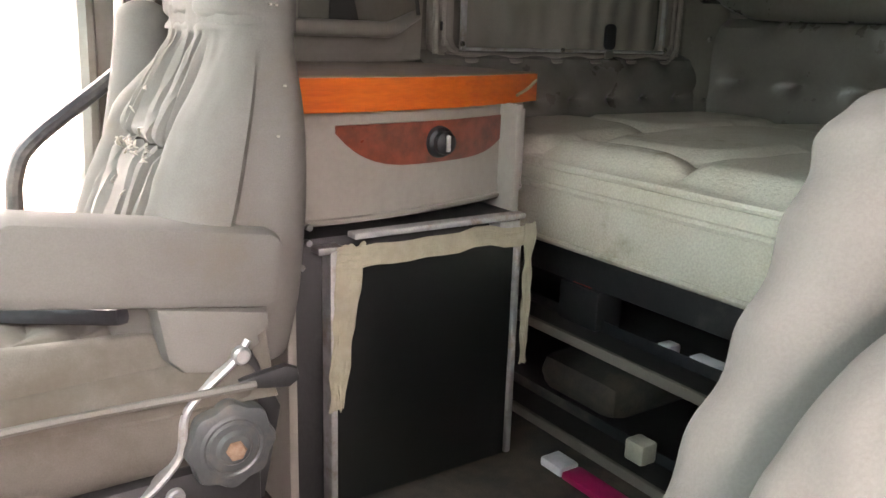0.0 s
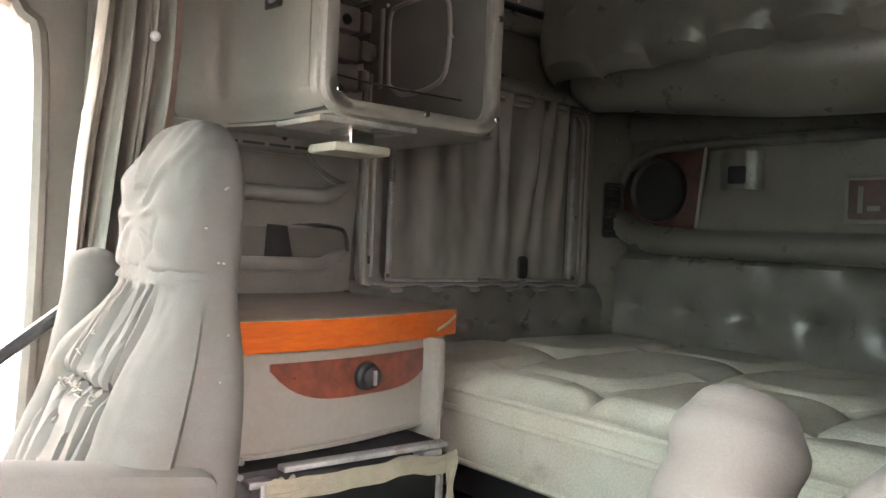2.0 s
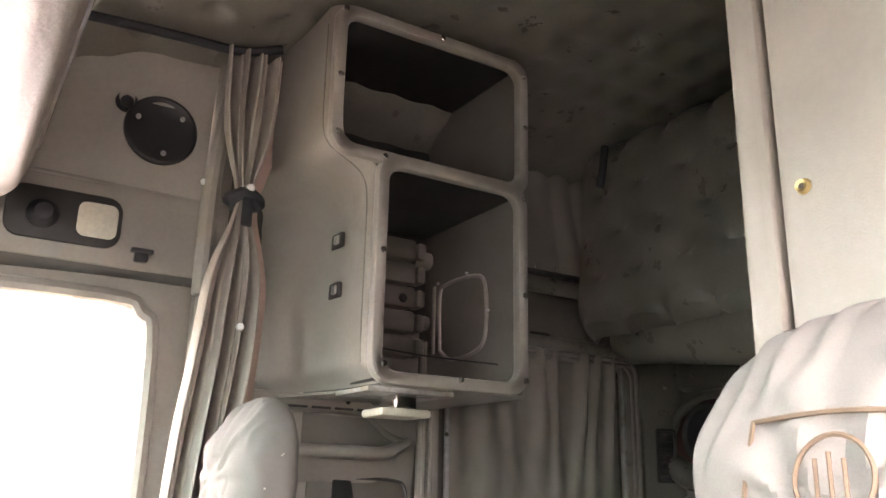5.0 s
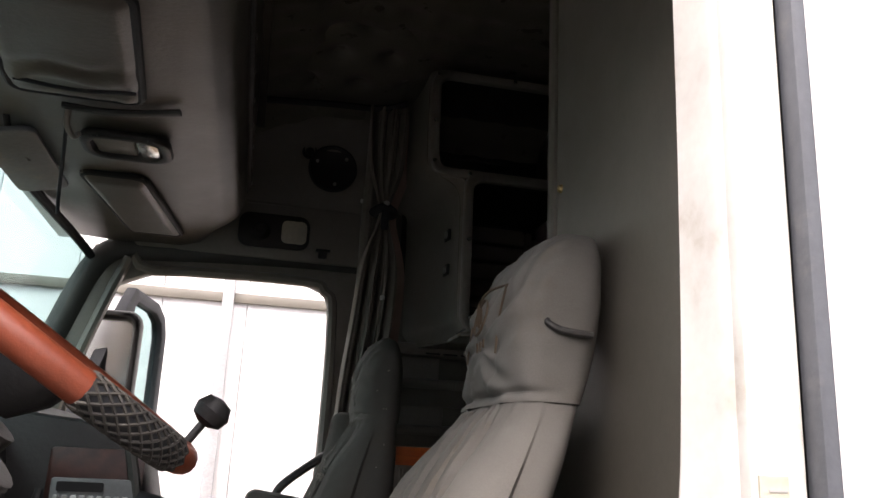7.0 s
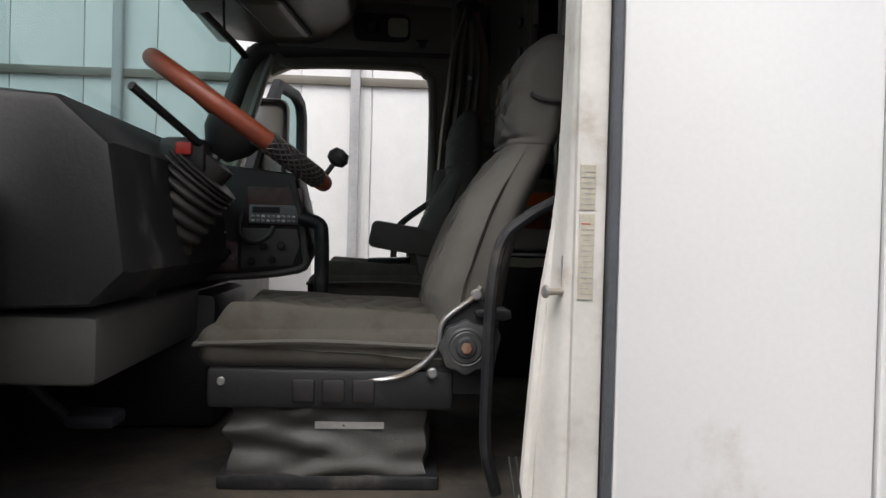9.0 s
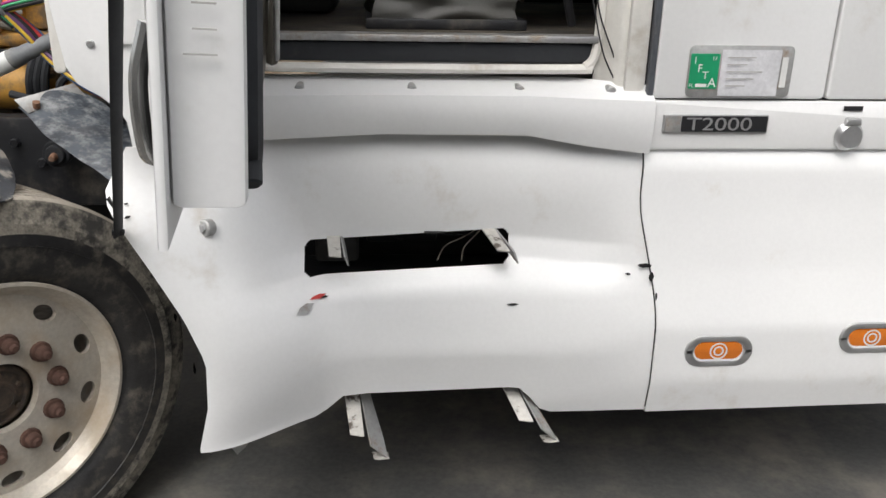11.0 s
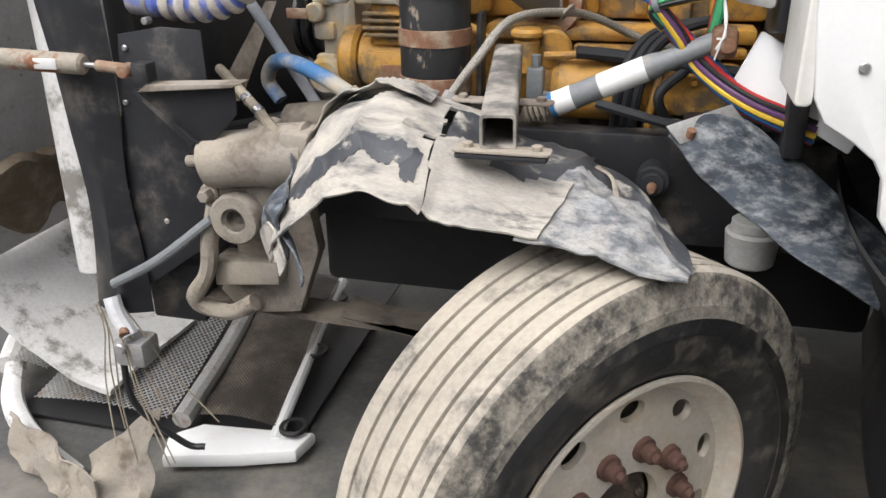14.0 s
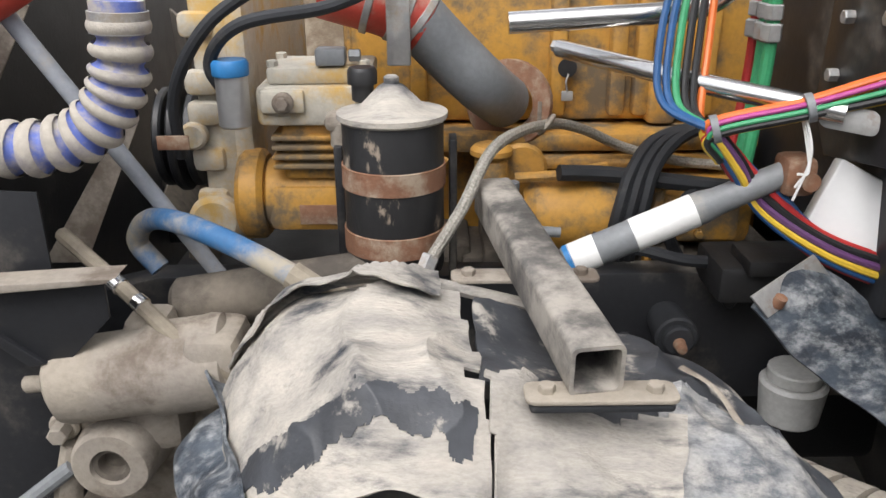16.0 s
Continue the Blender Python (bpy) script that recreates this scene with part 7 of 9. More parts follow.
for y, w in ((1.545, 0.03), (1.46, 0.06)):
    clutter("white_scrap", (2.70, y - w / 2, 1.5705), (2.735, y + w / 2, 1.595), PAPER, "scrap of white paper on the shelf", "paper", 0.006)
clutter("cardboard_scrap", (2.66, 1.53, 1.3705), (2.70, 1.575, 1.412), CREAM, "torn scrap of cream cardboard on the lower shelf", "cardboard", 0.006)
clutter("grey_cloth", (2.72, 1.66, 1.3705), (2.98, 1.90, 1.46), CARPET, "crumpled dark speckled cloth on the lower shelf", "cloth", 0.04)
clutter("carton", (2.53, 1.60, FZ), (2.575, 1.655, FZ + 0.018), PAPER, "flattened white and red carton on the floor", "carton", 0.004)
clutter("carton", (2.53, 1.45, FZ), (2.575, 1.598, FZ + 0.014), MAGENTA, "crushed magenta carton on the floor", "carton", 0.004)

# ---- fridge cabinet behind the passenger seat ----
fr = thing("fridge_cabinet", "grey cabinet with an orange wood top edge and taped black fridge", "cabinet")
X0, X1, Y0 = 2.085, 2.50, 1.70
pieces("side_board", [((X0 - 0.015, Y0 + 0.02, FZ), (X0, WY, 2.0)), ((X1 + 0.01, Y0 + 0.05, FZ), (X1 + 0.025, WY, 2.0))], TRIM, fr, "grey side board", 0.003)
b = B()
def bow(x):
    return Y0 + 0.02 + 0.10 * (x - X0) / 0.5 - 0.035 * math.sin(max(0, min(1, (x - X0) / 0.53)) * math.pi)
top = [(X0 - 0.01 + 0.535 * k / 16, bow(X0 + 0.53 * k / 16)) for k in range(17)]
prism(b, top + [(2.61, WY - 0.005), (X0 - 0.01, WY - 0.005)], 0.006, Matrix.Translation((0, 0, 2.044)), 0.001)
part("table_top", b, TABLE, fr, "dusty brown tabletop")
b = B()
sheet(b, lambda u, v: Vector((lerp(X0 - 0.012, 2.612, u), bow(lerp(X0, 2.615, u)) - 0.004, lerp(1.999, 2.048, v))), 20, 3, -0.02)
edge = part("wood_edge", b, WOOD, fr, "orange lacquered wood edge")
b = B()
tube(b, [(2.54, bow(2.54) - 0.006, 2.012), (2.575, bow(2.575) - 0.006, 2.022), (2.605, bow(2.605) - 0.006, 2.036)], 0.0028, 6)
part("scratch", b, TAPE, edge, "pale scratch")
b = B()
sheet(b, lambda u, v: Vector((lerp(X0, 2.585, u), bow(lerp(X0, 2.585, u)) + 0.012, lerp(1.83, 2.0, v))), 20, 10, -0.02)
dr = part("drawer_front", b, TRIM, fr, "grey moulded drawer front")
b = B()
def burl(u, v):
    x = lerp(2.155, 2.545, u)
    zb = 1.912 + 0.055 * (2 * u - 1) ** 4
    return Vector((x, bow(x) + 0.0095, lerp(zb, 1.979, v)))
sheet(b, burl, 24, 4, -0.006)
part("burl_inlay", b, BURL, dr, "curved burl veneer inlay")
b = B()
tube(b, [(X0 + 0.012, bow(X0) + 0.006, 1.99), (X0 + 0.01, bow(X0) + 0.006, 1.86), (X0 + 0.03, bow(X0 + .02) + 0.006, 1.838), (2.3, bow(2.3) + 0.006, 1.838), (2.55, bow(2.55) + 0.006, 1.838), (2.575, bow(2.575) + 0.006, 1.86), (2.578, bow(2.578) + 0.006, 1.985)], 0.005, 6)
part("moulded_edge", b, TRIM, dr)
b = B()
lathe(b, [(0, 0.026), (0.012, 0.026), (0.018, 0.022), (0.019, 0.012), (0.024, 0.008), (0.026, 0)], (2.347, bow(2.347) + 0.006, 1.945), (2.347, 1.0, 1.945), 22)
kn = part("knob", b, BLACKPL, dr, "black turn latch")
b = B()
box(b, (2.343, bow(2.347) - 0.023, 1.932), (2.351, bow(2.347) - 0.017, 1.958), 0.002)
part("grip", b, STEEL, kn)
FY = Y0 + 0.005
b = B()
box(b, (X0, FY + 0.02, FZ), (X1 + 0.01, WY - 0.02, 1.815), 0.004)
fb = part("fridge_body", b, BLACKPL, fr, "black fridge")
b = B()
prism(b, rrect(2.14, 1.375, 2.475, 1.775, 0.006), 0.03, SIDE(FY + 0.02), 0.004)
part("fridge_door", b, FRIDGE, fb, "black fridge door")
pieces("door_trim", [((x, FY - 0.012, FZ + 0.02), (x + 0.012, FY + 0.02, 1.80)) for x in (2.128, 2.478)], STEEL, fb, "dull metal door trim", 0.003)
def tapestrip(x0, x1, x2, x3, z0, z1, seed, jag=0.006):
    """A strip of tape from x0..x1 at the foot to x2..x3 at the top."""
    def f(u, v):
        z = lerp(z0, z1, v) + jag * 1.2 * noise.noise(Vector((u * 5, seed, 2)))
        return Vector((lerp(lerp(x0, x2, v), lerp(x1, x3, v), u) + jag * noise.noise(Vector((v * 6, seed + u, 0))), FY - 0.0135 - 0.0008 * seed - 0.0025 * abs(noise.noise(Vector((u * 6, v * 9, seed)))), z))
    part("tape", sheet(B(), f, 12, 36, -0.001), TAPE, fb, "peeling masking tape")


tapestrip(2.122, 2.148, 2.138, 2.186, 1.545, 1.808, 1)
tapestrip(2.14, 2.51, 2.14, 2.51, 1.772, 1.806, 3, 0.012)
tapestrip(2.492, 2.507, 2.488, 2.512, 1.55, 1.806, 5)
part("top_trim", box(B(), (2.17, FY - 0.008, 1.812), (2.50, FY + 0.018, 1.822), 0.003), GALV, fb, "bright top edge of the fridge door")
for x, z in ((2.105, 1.834), (2.104, 1.811), (2.092, 1.775)):
    part("hinge_screw", cyl(B(), (x, FY + 0.02, z), (x, FY + 0.008, z), 0.005, seg=10), STEEL, fb)
pieces("hinge", [((2.11, FY - 0.01, 1.795), (2.15, FY + 0.02, 1.806)), ((2.44, FY - 0.012, 1.80), (2.485, FY + 0.02, 1.812))], STEEL, fb, "metal hinge", 0.003)

# moulded storage panel on the side wall behind the seat
ps = thing("pocket_panel", "grey moulded wall panel with storage pockets", "storage panel")
part("panel", prism(B(), [(1.99, 2.055), (2.618, 2.055), (2.622, 2.16), (2.635, 2.33), (2.635, 2.62), (1.99, 2.62)], 0.03, SIDE(WY), 0.008), TRIM, ps)
for z, zb_, x1 in ((2.272, 2.200, 2.604), (2.118, 2.052, 2.606)):
    lipf = lambda u: Vector((lerp(1.99, x1, u), 2.176 + 0.055 * smooth(0.80, 1.0, u), z + 0.035 * smooth(0.82, 1.0, u) ** 1.5))
    part("pocket_lip", tube(B(), [lipf(k / 12) for k in range(13)], lambda q: 0.0165 - 0.004 * smooth(0.85, 1.0, q), 12, 3), TRIM, ps, "rounded pocket lip")
    part("pocket_front", sheet(B(), lambda u, v: lipf(u) + Vector((0, 0.010 + 0.040 * (1 - v) * (1 - smooth(0.8, 1, u)), -(lipf(u).z - zb_) * (1 - v))), 24, 8, 0.004), TRIM, ps, "bulging pocket front")
# recess faces take the darker trim, so some of their shade is colour
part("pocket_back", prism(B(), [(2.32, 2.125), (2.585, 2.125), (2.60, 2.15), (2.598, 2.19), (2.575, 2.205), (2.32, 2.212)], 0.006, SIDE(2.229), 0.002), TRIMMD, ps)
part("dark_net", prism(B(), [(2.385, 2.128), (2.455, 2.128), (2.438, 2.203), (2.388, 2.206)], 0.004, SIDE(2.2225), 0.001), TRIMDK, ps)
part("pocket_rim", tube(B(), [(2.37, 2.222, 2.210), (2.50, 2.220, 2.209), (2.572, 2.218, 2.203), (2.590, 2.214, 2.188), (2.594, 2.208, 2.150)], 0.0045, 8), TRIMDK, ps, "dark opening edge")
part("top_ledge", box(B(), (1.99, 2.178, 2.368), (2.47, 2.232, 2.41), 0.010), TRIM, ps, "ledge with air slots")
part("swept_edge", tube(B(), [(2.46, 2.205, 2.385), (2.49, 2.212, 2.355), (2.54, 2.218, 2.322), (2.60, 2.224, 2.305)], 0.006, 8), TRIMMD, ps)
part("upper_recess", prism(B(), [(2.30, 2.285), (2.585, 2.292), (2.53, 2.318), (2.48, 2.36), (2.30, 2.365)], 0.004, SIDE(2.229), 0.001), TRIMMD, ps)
for k in range(4):
    part("air_slot", box(B(), (2.24 + 0.062 * k, 2.174, 2.373), (2.29 + 0.062 * k, 2.180, 2.379), 0.001), TRIMDK, ps)
part("screw", cyl(B(), (2.40, 2.18, 2.394), (2.40, 2.174, 2.394), 0.006, bev=0.002), BLACKPL, ps)

# ---- open two-tier cupboard high on the side wall ----
oc = thing("open_cupboard", "grey moulded two-tier open cupboard", "cupboard")
CY = 1.79
def ring_face(name, x0, z0, x1, z1, r=0.05, t=0.03):
    b = B()
    prism(b, rrect(x0, z0, x1, z1, r, 6), 0.03, SIDE(CY + 0.012), 0.010, rrect(x0 + t, z0 + t, x1 - t, z1 - t, r * 0.7, 6))
    return part(name, b, TRIM, oc, "rounded front frame")
ring_face("lower_frame", 2.255, 2.395, 2.665, 2.905)
ring_face("upper_frame", 2.135, 2.880, 2.670, 3.245)
STEP = soften([(2.40, 2.256), (2.50, 2.254), (2.70, 2.254), (2.80, 2.253), (2.845, 2.246), (2.875, 2.222), (2.895, 2.180), (2.915, 2.152), (2.95, 2.139), (3.05, 2.136), (3.25, 2.136)])


def cup_side(u, v):
    y, z = lerp(CY - 0.004, WY, u), lerp(2.40, 3.245, v)
    back = 0.10 * smooth(1.86, 2.30, y) ** 1.3 * lerp(1.0, 0.3, smooth(2.82, 2.95, z))
    under = 0.030 * smooth(2.46, 2.40, z) ** 2
    return Vector((table(z, STEP) - back + under + 0.028 * smooth(CY + 0.03, CY - 0.004, y) ** 2, y, z))


part("side_panel", sheet(B(), cup_side, 30, 90, -0.008), TRIM, oc, "stepped moulded side panel")
part("side_groove", tube(B(), [cup_side(0.075, k / 40) + Vector((-0.0005, 0, 0)) for k in range(2, 39)], 0.0018, 5, 2), TRIMMD, oc)
part("floor_pan", sheet(B(), lambda u, v: Vector((lerp(cup_side(v, 0.0).x, 2.66, u), lerp(CY, WY, v), 2.398 + 0.004 * math.sin(u * 3.1))), 6, 20, 0.006), TRIM, oc, "moulded underside")
# near-black shelves: the shade inside the cupboard goes into their colour
pieces("shelf", [((2.28, CY + 0.01, 2.405), (2.655, WY - 0.02, 2.414)), ((2.27, CY + 0.01, 2.885), (2.66, WY, 2.90)), ((2.15, CY + 0.01, 3.235), (2.66, WY, 3.245))], TRIMDK, oc, "moulded shelf, darkened with the shade inside the cupboard")
# end panel coloured darker for the shade inside the cupboard
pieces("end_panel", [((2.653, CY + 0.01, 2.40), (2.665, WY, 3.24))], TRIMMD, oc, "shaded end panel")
# back and ribs near-black too, coloured for the same shade
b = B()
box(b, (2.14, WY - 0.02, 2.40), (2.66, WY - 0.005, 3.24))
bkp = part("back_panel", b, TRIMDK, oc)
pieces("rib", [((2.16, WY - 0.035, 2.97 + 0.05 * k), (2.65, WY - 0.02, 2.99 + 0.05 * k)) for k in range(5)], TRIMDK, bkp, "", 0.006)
octo = [(2.15, 2.545), (2.155, 2.70), (2.11, 2.725), (1.985, 2.722), (1.935, 2.690), (1.932, 2.57), (1.97, 2.525), (2.09, 2.515), (2.15, 2.545)]
part("pressed_outline", tube(B(), [(2.651, y, z) for y, z in octo], 0.0055, 8, 3), TRIM, oc, "pressed eight-sided outline")
part("pressed_bar", tube(B(), [(2.651, 2.185, 2.54), (2.651, 2.185, 2.73)], 0.006, 8), TRIM, oc)
for y, z in ((2.165, 2.735), (2.02, 2.735), (2.19, 2.60), (1.92, 2.62)):
    part("small_screw", cyl(B(), (2.652, y, z), (2.646, y, z), 0.004, seg=10), STEEL, oc)
for k in range(5):
    z = 2.525 + 0.068 * k
    # step blocks in the darker trim: shade at the cupboard's back, as colour
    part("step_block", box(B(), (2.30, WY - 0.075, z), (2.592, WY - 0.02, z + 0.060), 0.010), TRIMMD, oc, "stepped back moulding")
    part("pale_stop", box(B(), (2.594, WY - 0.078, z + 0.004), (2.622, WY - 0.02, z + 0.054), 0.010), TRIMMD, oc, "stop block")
part("grommet", cyl(B(), (2.55, WY - 0.074, 2.685), (2.55, WY - 0.082, 2.685), 0.013, bev=0.003), BLACKPL, oc)
b = B()
tube(b, [(2.34, 2.10, 2.415), (2.42, 2.0, 2.42), (2.52, 2.05, 2.425), (2.60, 1.95, 2.42)], 0.008, 8)
tube(b, [(2.30, 1.92, 2.50), (2.45, 1.90, 2.485), (2.65, 1.88, 2.48)], 0.002, 5)
part("cable", b, BLKWIRE, oc)
for x, z in ((2.285, 2.437), (2.475, 2.418), (2.652, 2.43), (2.272, 2.68), (2.268, 2.893), (2.152, 2.925), (2.150, 3.06), (2.155, 3.225), (2.41, 3.232), (2.652, 2.87), (2.655, 3.06), (2.65, 3.20), (2.65, 2.63)):
    b = B()
    cyl(b, (x, CY - 0.017, z), (x, CY - 0.023, z), 0.007, bev=0.002)
    part("screw", b, CHROME, oc)
for z in (2.737, 2.619):
    b = B()
    prism(b, rrect(1.925, z - 0.018, 1.98, z + 0.018, 0.005), 0.010, FRONT(2.242), 0.002)
    sw = part("switch_plate", b, TRIMDK, oc, "small dark switch plate")
    b = B()
    box(b, (2.236, 1.935, z - 0.010), (2.244, 1.955, z + 0.010), 0.002)
    part("rocker", b, STEEL, sw)
dl = thing("dome_lamp", "small cream lamp under the cupboard", "lamp")
b = B()
box(b, (2.26, 1.79, 2.382), (2.47, 1.95, 2.393), 0.003)
part("plate", b, STEEL, dl)
b = B()
box(b, (2.30, 1.80, 2.335), (2.42, 1.90, 2.352), 0.006)
part("lens", b, CREAM, dl)
b = B()
box(b, (2.335, 1.805, 2.35), (2.385, 1.88, 2.384), 0.004)
part("chrome_body", b, CHROME, dl)

# ---- passenger-side front: door window surround, speaker panel, curtain ----
b = B()
ww = [(0.90, 1.42), (1.88, 1.42), (1.912, 1.98), (1.912, 2.48), (1.88, 2.565), (1.80, 2.595), (1.32, 2.585), (1.20, 2.53)]
oo = [(0.80, 1.35), (2.00, 1.35), (2.00, 2.0), (2.00, 2.5), (2.00, 2.66), (1.8, 2.66), (1.38, 2.66), (1.12, 2.66)]
prism(b, oo, 0.06, SIDE(2.28), 0.012, ww)
pd = setting("trim", b, TRIM, "grey trim round the open passenger doorway", "trim")
b = B()
tube(b, [(x, 2.212, z) for x, z in ww[1:] + ww[:1]], 0.018, 8, 4)
part("doorway_gasket", b, TRIM, pd, "rounded grey doorway seal")
# passenger door, standing open
pdoor = thing("passenger_door", "open passenger door with tinted window and beige trim", "door")
PM = axes((1.07, 2.36, 0), (0.17, 1.0, 0), (0, 0, 1))
part("outer_skin", prism(B(), [(0.0, 1.30), (1.0, 1.25), (1.0, 2.06), (0.0, 2.06)], 0.012, PM @ Matrix.Translation((0, 0, 0.06)), 0.004), WHITE, pdoor)
part("inner_trim", prism(B(), [(0.03, 1.34), (0.95, 1.29), (0.97, 1.34), (0.97, 2.03), (0.94, 2.06), (0.03, 2.06)], 0.11, PM @ Matrix.Translation((0, 0, -0.052)), 0.02), DOORTRIM, pdoor, "beige moulded door trim")
part("window_frame", prism(B(), [(0.02, 2.062), (0.97, 2.062), (0.985, 2.2), (0.97, 2.52), (0.92, 2.60), (0.80, 2.64), (0.48, 2.64), (0.30, 2.45)], 0.05, PM @ Matrix.Translation((0, 0, -0.01)), 0.01, [(0.09, 2.085), (0.90, 2.085), (0.915, 2.2), (0.905, 2.50), (0.87, 2.56), (0.78, 2.59), (0.52, 2.59), (0.36, 2.43)]), BLACKRB, pdoor, "black window frame")
part("vent_bar", tube(B(), [PM @ Vector((0.42, 2.08, 0.015)), PM @ Vector((0.52, 2.60, 0.015))], 0.012, 8), BLACKRB, pdoor)
part("pane", prism(B(), [(0.09, 2.085), (0.90, 2.085), (0.915, 2.2), (0.905, 2.50), (0.87, 2.56), (0.78, 2.59), (0.52, 2.59), (0.36, 2.43)], 0.005, PM @ Matrix.Translation((0, 0, 0.012))), SCREEN, pdoor, "tinted door glass")
for k in range(4):
    part("trim_rib", box(B(), (0.60, 1.80 + 0.04 * k, -0.062), (0.94, 1.815 + 0.04 * k, -0.05), 0.005, PM), TRIMDK, pdoor)
b = B()
box(b, (1.24, 2.19, 2.655), (2.06, 2.30, 2.86), 0.02)
hp = setting("header_panel", b, TRIM, "grey header panel over the passenger door", "panel")
b = B()
prism(b, rrect(1.57, 2.695, 1.81, 2.815, 0.035), 0.012, SIDE(2.192), 0.004)
lb = part("reading_lamp", b, TRIMDK, hp, "dark lamp bezel")
b = B()
prism(b, rrect(1.715, 2.715, 1.80, 2.795, 0.018), 0.006, SIDE(2.181), 0.002)
part("lens", b, CREAM, lb)
b = B()
lathe(b, [(0, 0.03), (0.018, 0.028), (0.03, 0.012), (0.034, 0)], (1.645, 2.181, 2.752), (1.645, 1.8, 2.745), 22)
part("swivel_lamp", b, BLACKPL, lb)
b = B()
box(b, (1.845, 2.172, 2.675), (1.875, 2.192, 2.705), 0.004)
box(b, (1.835, 2.165, 2.695), (1.885, 2.185, 2.705), 0.003)
part("coat_hook", b, BLACKPL, hp)
def spk_face(u, v):
    x, z = lerp(1.10, 1.99, u), lerp(2.852, 3.235 - 0.05 * (1 - u) ** 1.5, v)
    return Vector((x, 2.212 - 0.035 * smooth(0.35, 1.0, v) ** 2 - 0.008 * math.sin(v * 3.1), z))


spn = setting("speaker_panel", sheet(B(), spk_face, 30, 16, 0.012), TRIM, "grey upper panel with a round speaker", "panel")
part("panel_bead", tube(B(), [(1.10, 2.205, 2.853), (1.6, 2.203, 2.852), (1.99, 2.205, 2.848)], 0.010, 10), TRIM, spn, "rounded lower bead")
part("panel_groove", tube(B(), [(1.10, 2.196, 2.838), (1.99, 2.196, 2.834)], 0.003, 6), TRIMDK, spn)
part("end_post", tube(B(), [(2.005, 2.19, 2.62), (2.005, 2.19, 2.85), (2.012, 2.175, 3.05), (2.02, 2.13, 3.22)], 0.022, 10), TRIM, spn, "rounded seam post")
part("post_screw", cyl(B(), (1.985, 2.19, 2.90), (1.984, 2.182, 2.90), 0.008, bev=0.002), LABELW, spn)
part("top_gasket", tube(B(), [spk_face(k / 20, 1.0) + Vector((0, -0.004, 0)) for k in range(21)], 0.006, 8, 1), TRIMDK, spn)
b = B()
lathe(b, [(0, 0.006), (0.07, 0.007), (0.08, 0.012), (0.086, 0.010), (0.088, 0)], (1.871, 2.196, 3.010), (1.871, 1.5, 3.010), 40)
sk = part("speaker", b, BLACKPL, spn, "round black speaker grille")
for a in (40, 160, 280):
    b = B()
    cyl(b, (1.871 + 0.06 * math.cos(radians(a)), 2.190, 3.010 + 0.06 * math.sin(radians(a))), (1.871 + 0.06 * math.cos(radians(a)), 2.182, 3.010 + 0.06 * math.sin(radians(a))), 0.006)
    part("screw", b, STEEL, sk)
b = B()
lathe(b, [(0, 0.012), (0.014, 0.012), (0.016, 0.004), (0.026, 0.006), (0.028, 0)], (1.785, 2.194, 3.062), (1.785, 1.5, 3.062), 24)
part("tweeter", b, BLACKPL, spn)
b = B()
def liner(u, v):
    x, y = lerp(1.10, 2.08, u), 2.20 - 0.75 * v
    d = math.hypot((u * 6 + 0.5 * (int(v * 5) % 2)) % 1 - 0.5, (v * 5) % 1 - 0.5)
    return Vector((x, y, 3.175 + 0.06 * u + 0.12 * math.sin(v * 1.5) - 0.026 * (1 - math.exp(-(d / 0.22) ** 2))))
sheet(b, liner, 90, 60, 0.01)
part("headliner_edge", b, VINYL, spn, "pale tufted headliner")
# side wall between: dark pillar behind the door
b = B()
box(b, (1.995, 2.20, FZ), (2.06, 2.30, 3.30), 0.01)
setting("pillar", b, TRIM, "grey pillar trim", "pillar")
ct = thing("privacy_curtain", "beige privacy curtain gathered and tied with a black strap", "curtain")
b = B()
def curt(u, v):
    z = lerp(1.50, 3.20, v)
    pinch = lerp(1.0, 0.20, math.exp(-((z - 2.82) / 0.13) ** 2))
    w = lerp(0.15, 0.14, v) * pinch
    fold = math.sin(u * 24 + 1.6 * noise.noise(Vector((u * 2.2, z * 1.1, 4)))) + 0.35 * math.sin(u * 61 + 2 * noise.noise(Vector((u * 3, z * 2, 1))))
    return Vector((2.045 + (u - 0.5) * w - 0.05 * smooth(2.8, 1.9, z) + 0.012 * noise.noise(Vector((z * 3, 2, u))), 2.055 - 0.030 * fold * max(pinch, 0.35) - 0.012 * noise.noise(Vector((u * 4, z * 2, 0))), z))
sheet(b, curt, 120, 70, 0.002)
part("cloth", b, CURTAIN, ct)
b = B()
sheet(b, lambda u, v: curt(1.0, v) + Vector((0.03 * u, 0.005 + 0.02 * u, 0)), 3, 50, 0.002)
part("hem", b, CURTPINK, ct, "pinkish hem")
b = B()
tube(b, [(2.005, 2.03, 2.815), (2.04, 2.01, 2.83), (2.075, 2.03, 2.815), (2.04, 2.08, 2.82), (2.005, 2.03, 2.815)], 0.016, 8)
box(b, (2.03, 2.0, 2.75), (2.055, 2.01, 2.82), 0.004)
part("tie_strap", b, BLACKRB, ct, "black tie strap")
b = B()
cyl(b, (2.052, 2.012, 2.521), (2.050, 2.002, 2.521), 0.009, bev=0.003)
part("snap", cyl(B(), (2.045, 2.005, 2.84), (2.043, 1.995, 2.84), 0.010, bev=0.003), LABELW, ct, "white snap button")
part("snap", b, LABELW, ct, "white snap button")
b = B()
tube(b, [(2.10, 2.02, 3.22), (2.0, 2.05, 3.20), (1.8, 2.05, 3.19), (1.2, 2.0, 3.12)], 0.012, 8)
part("track", b, BLACKRB, ct)

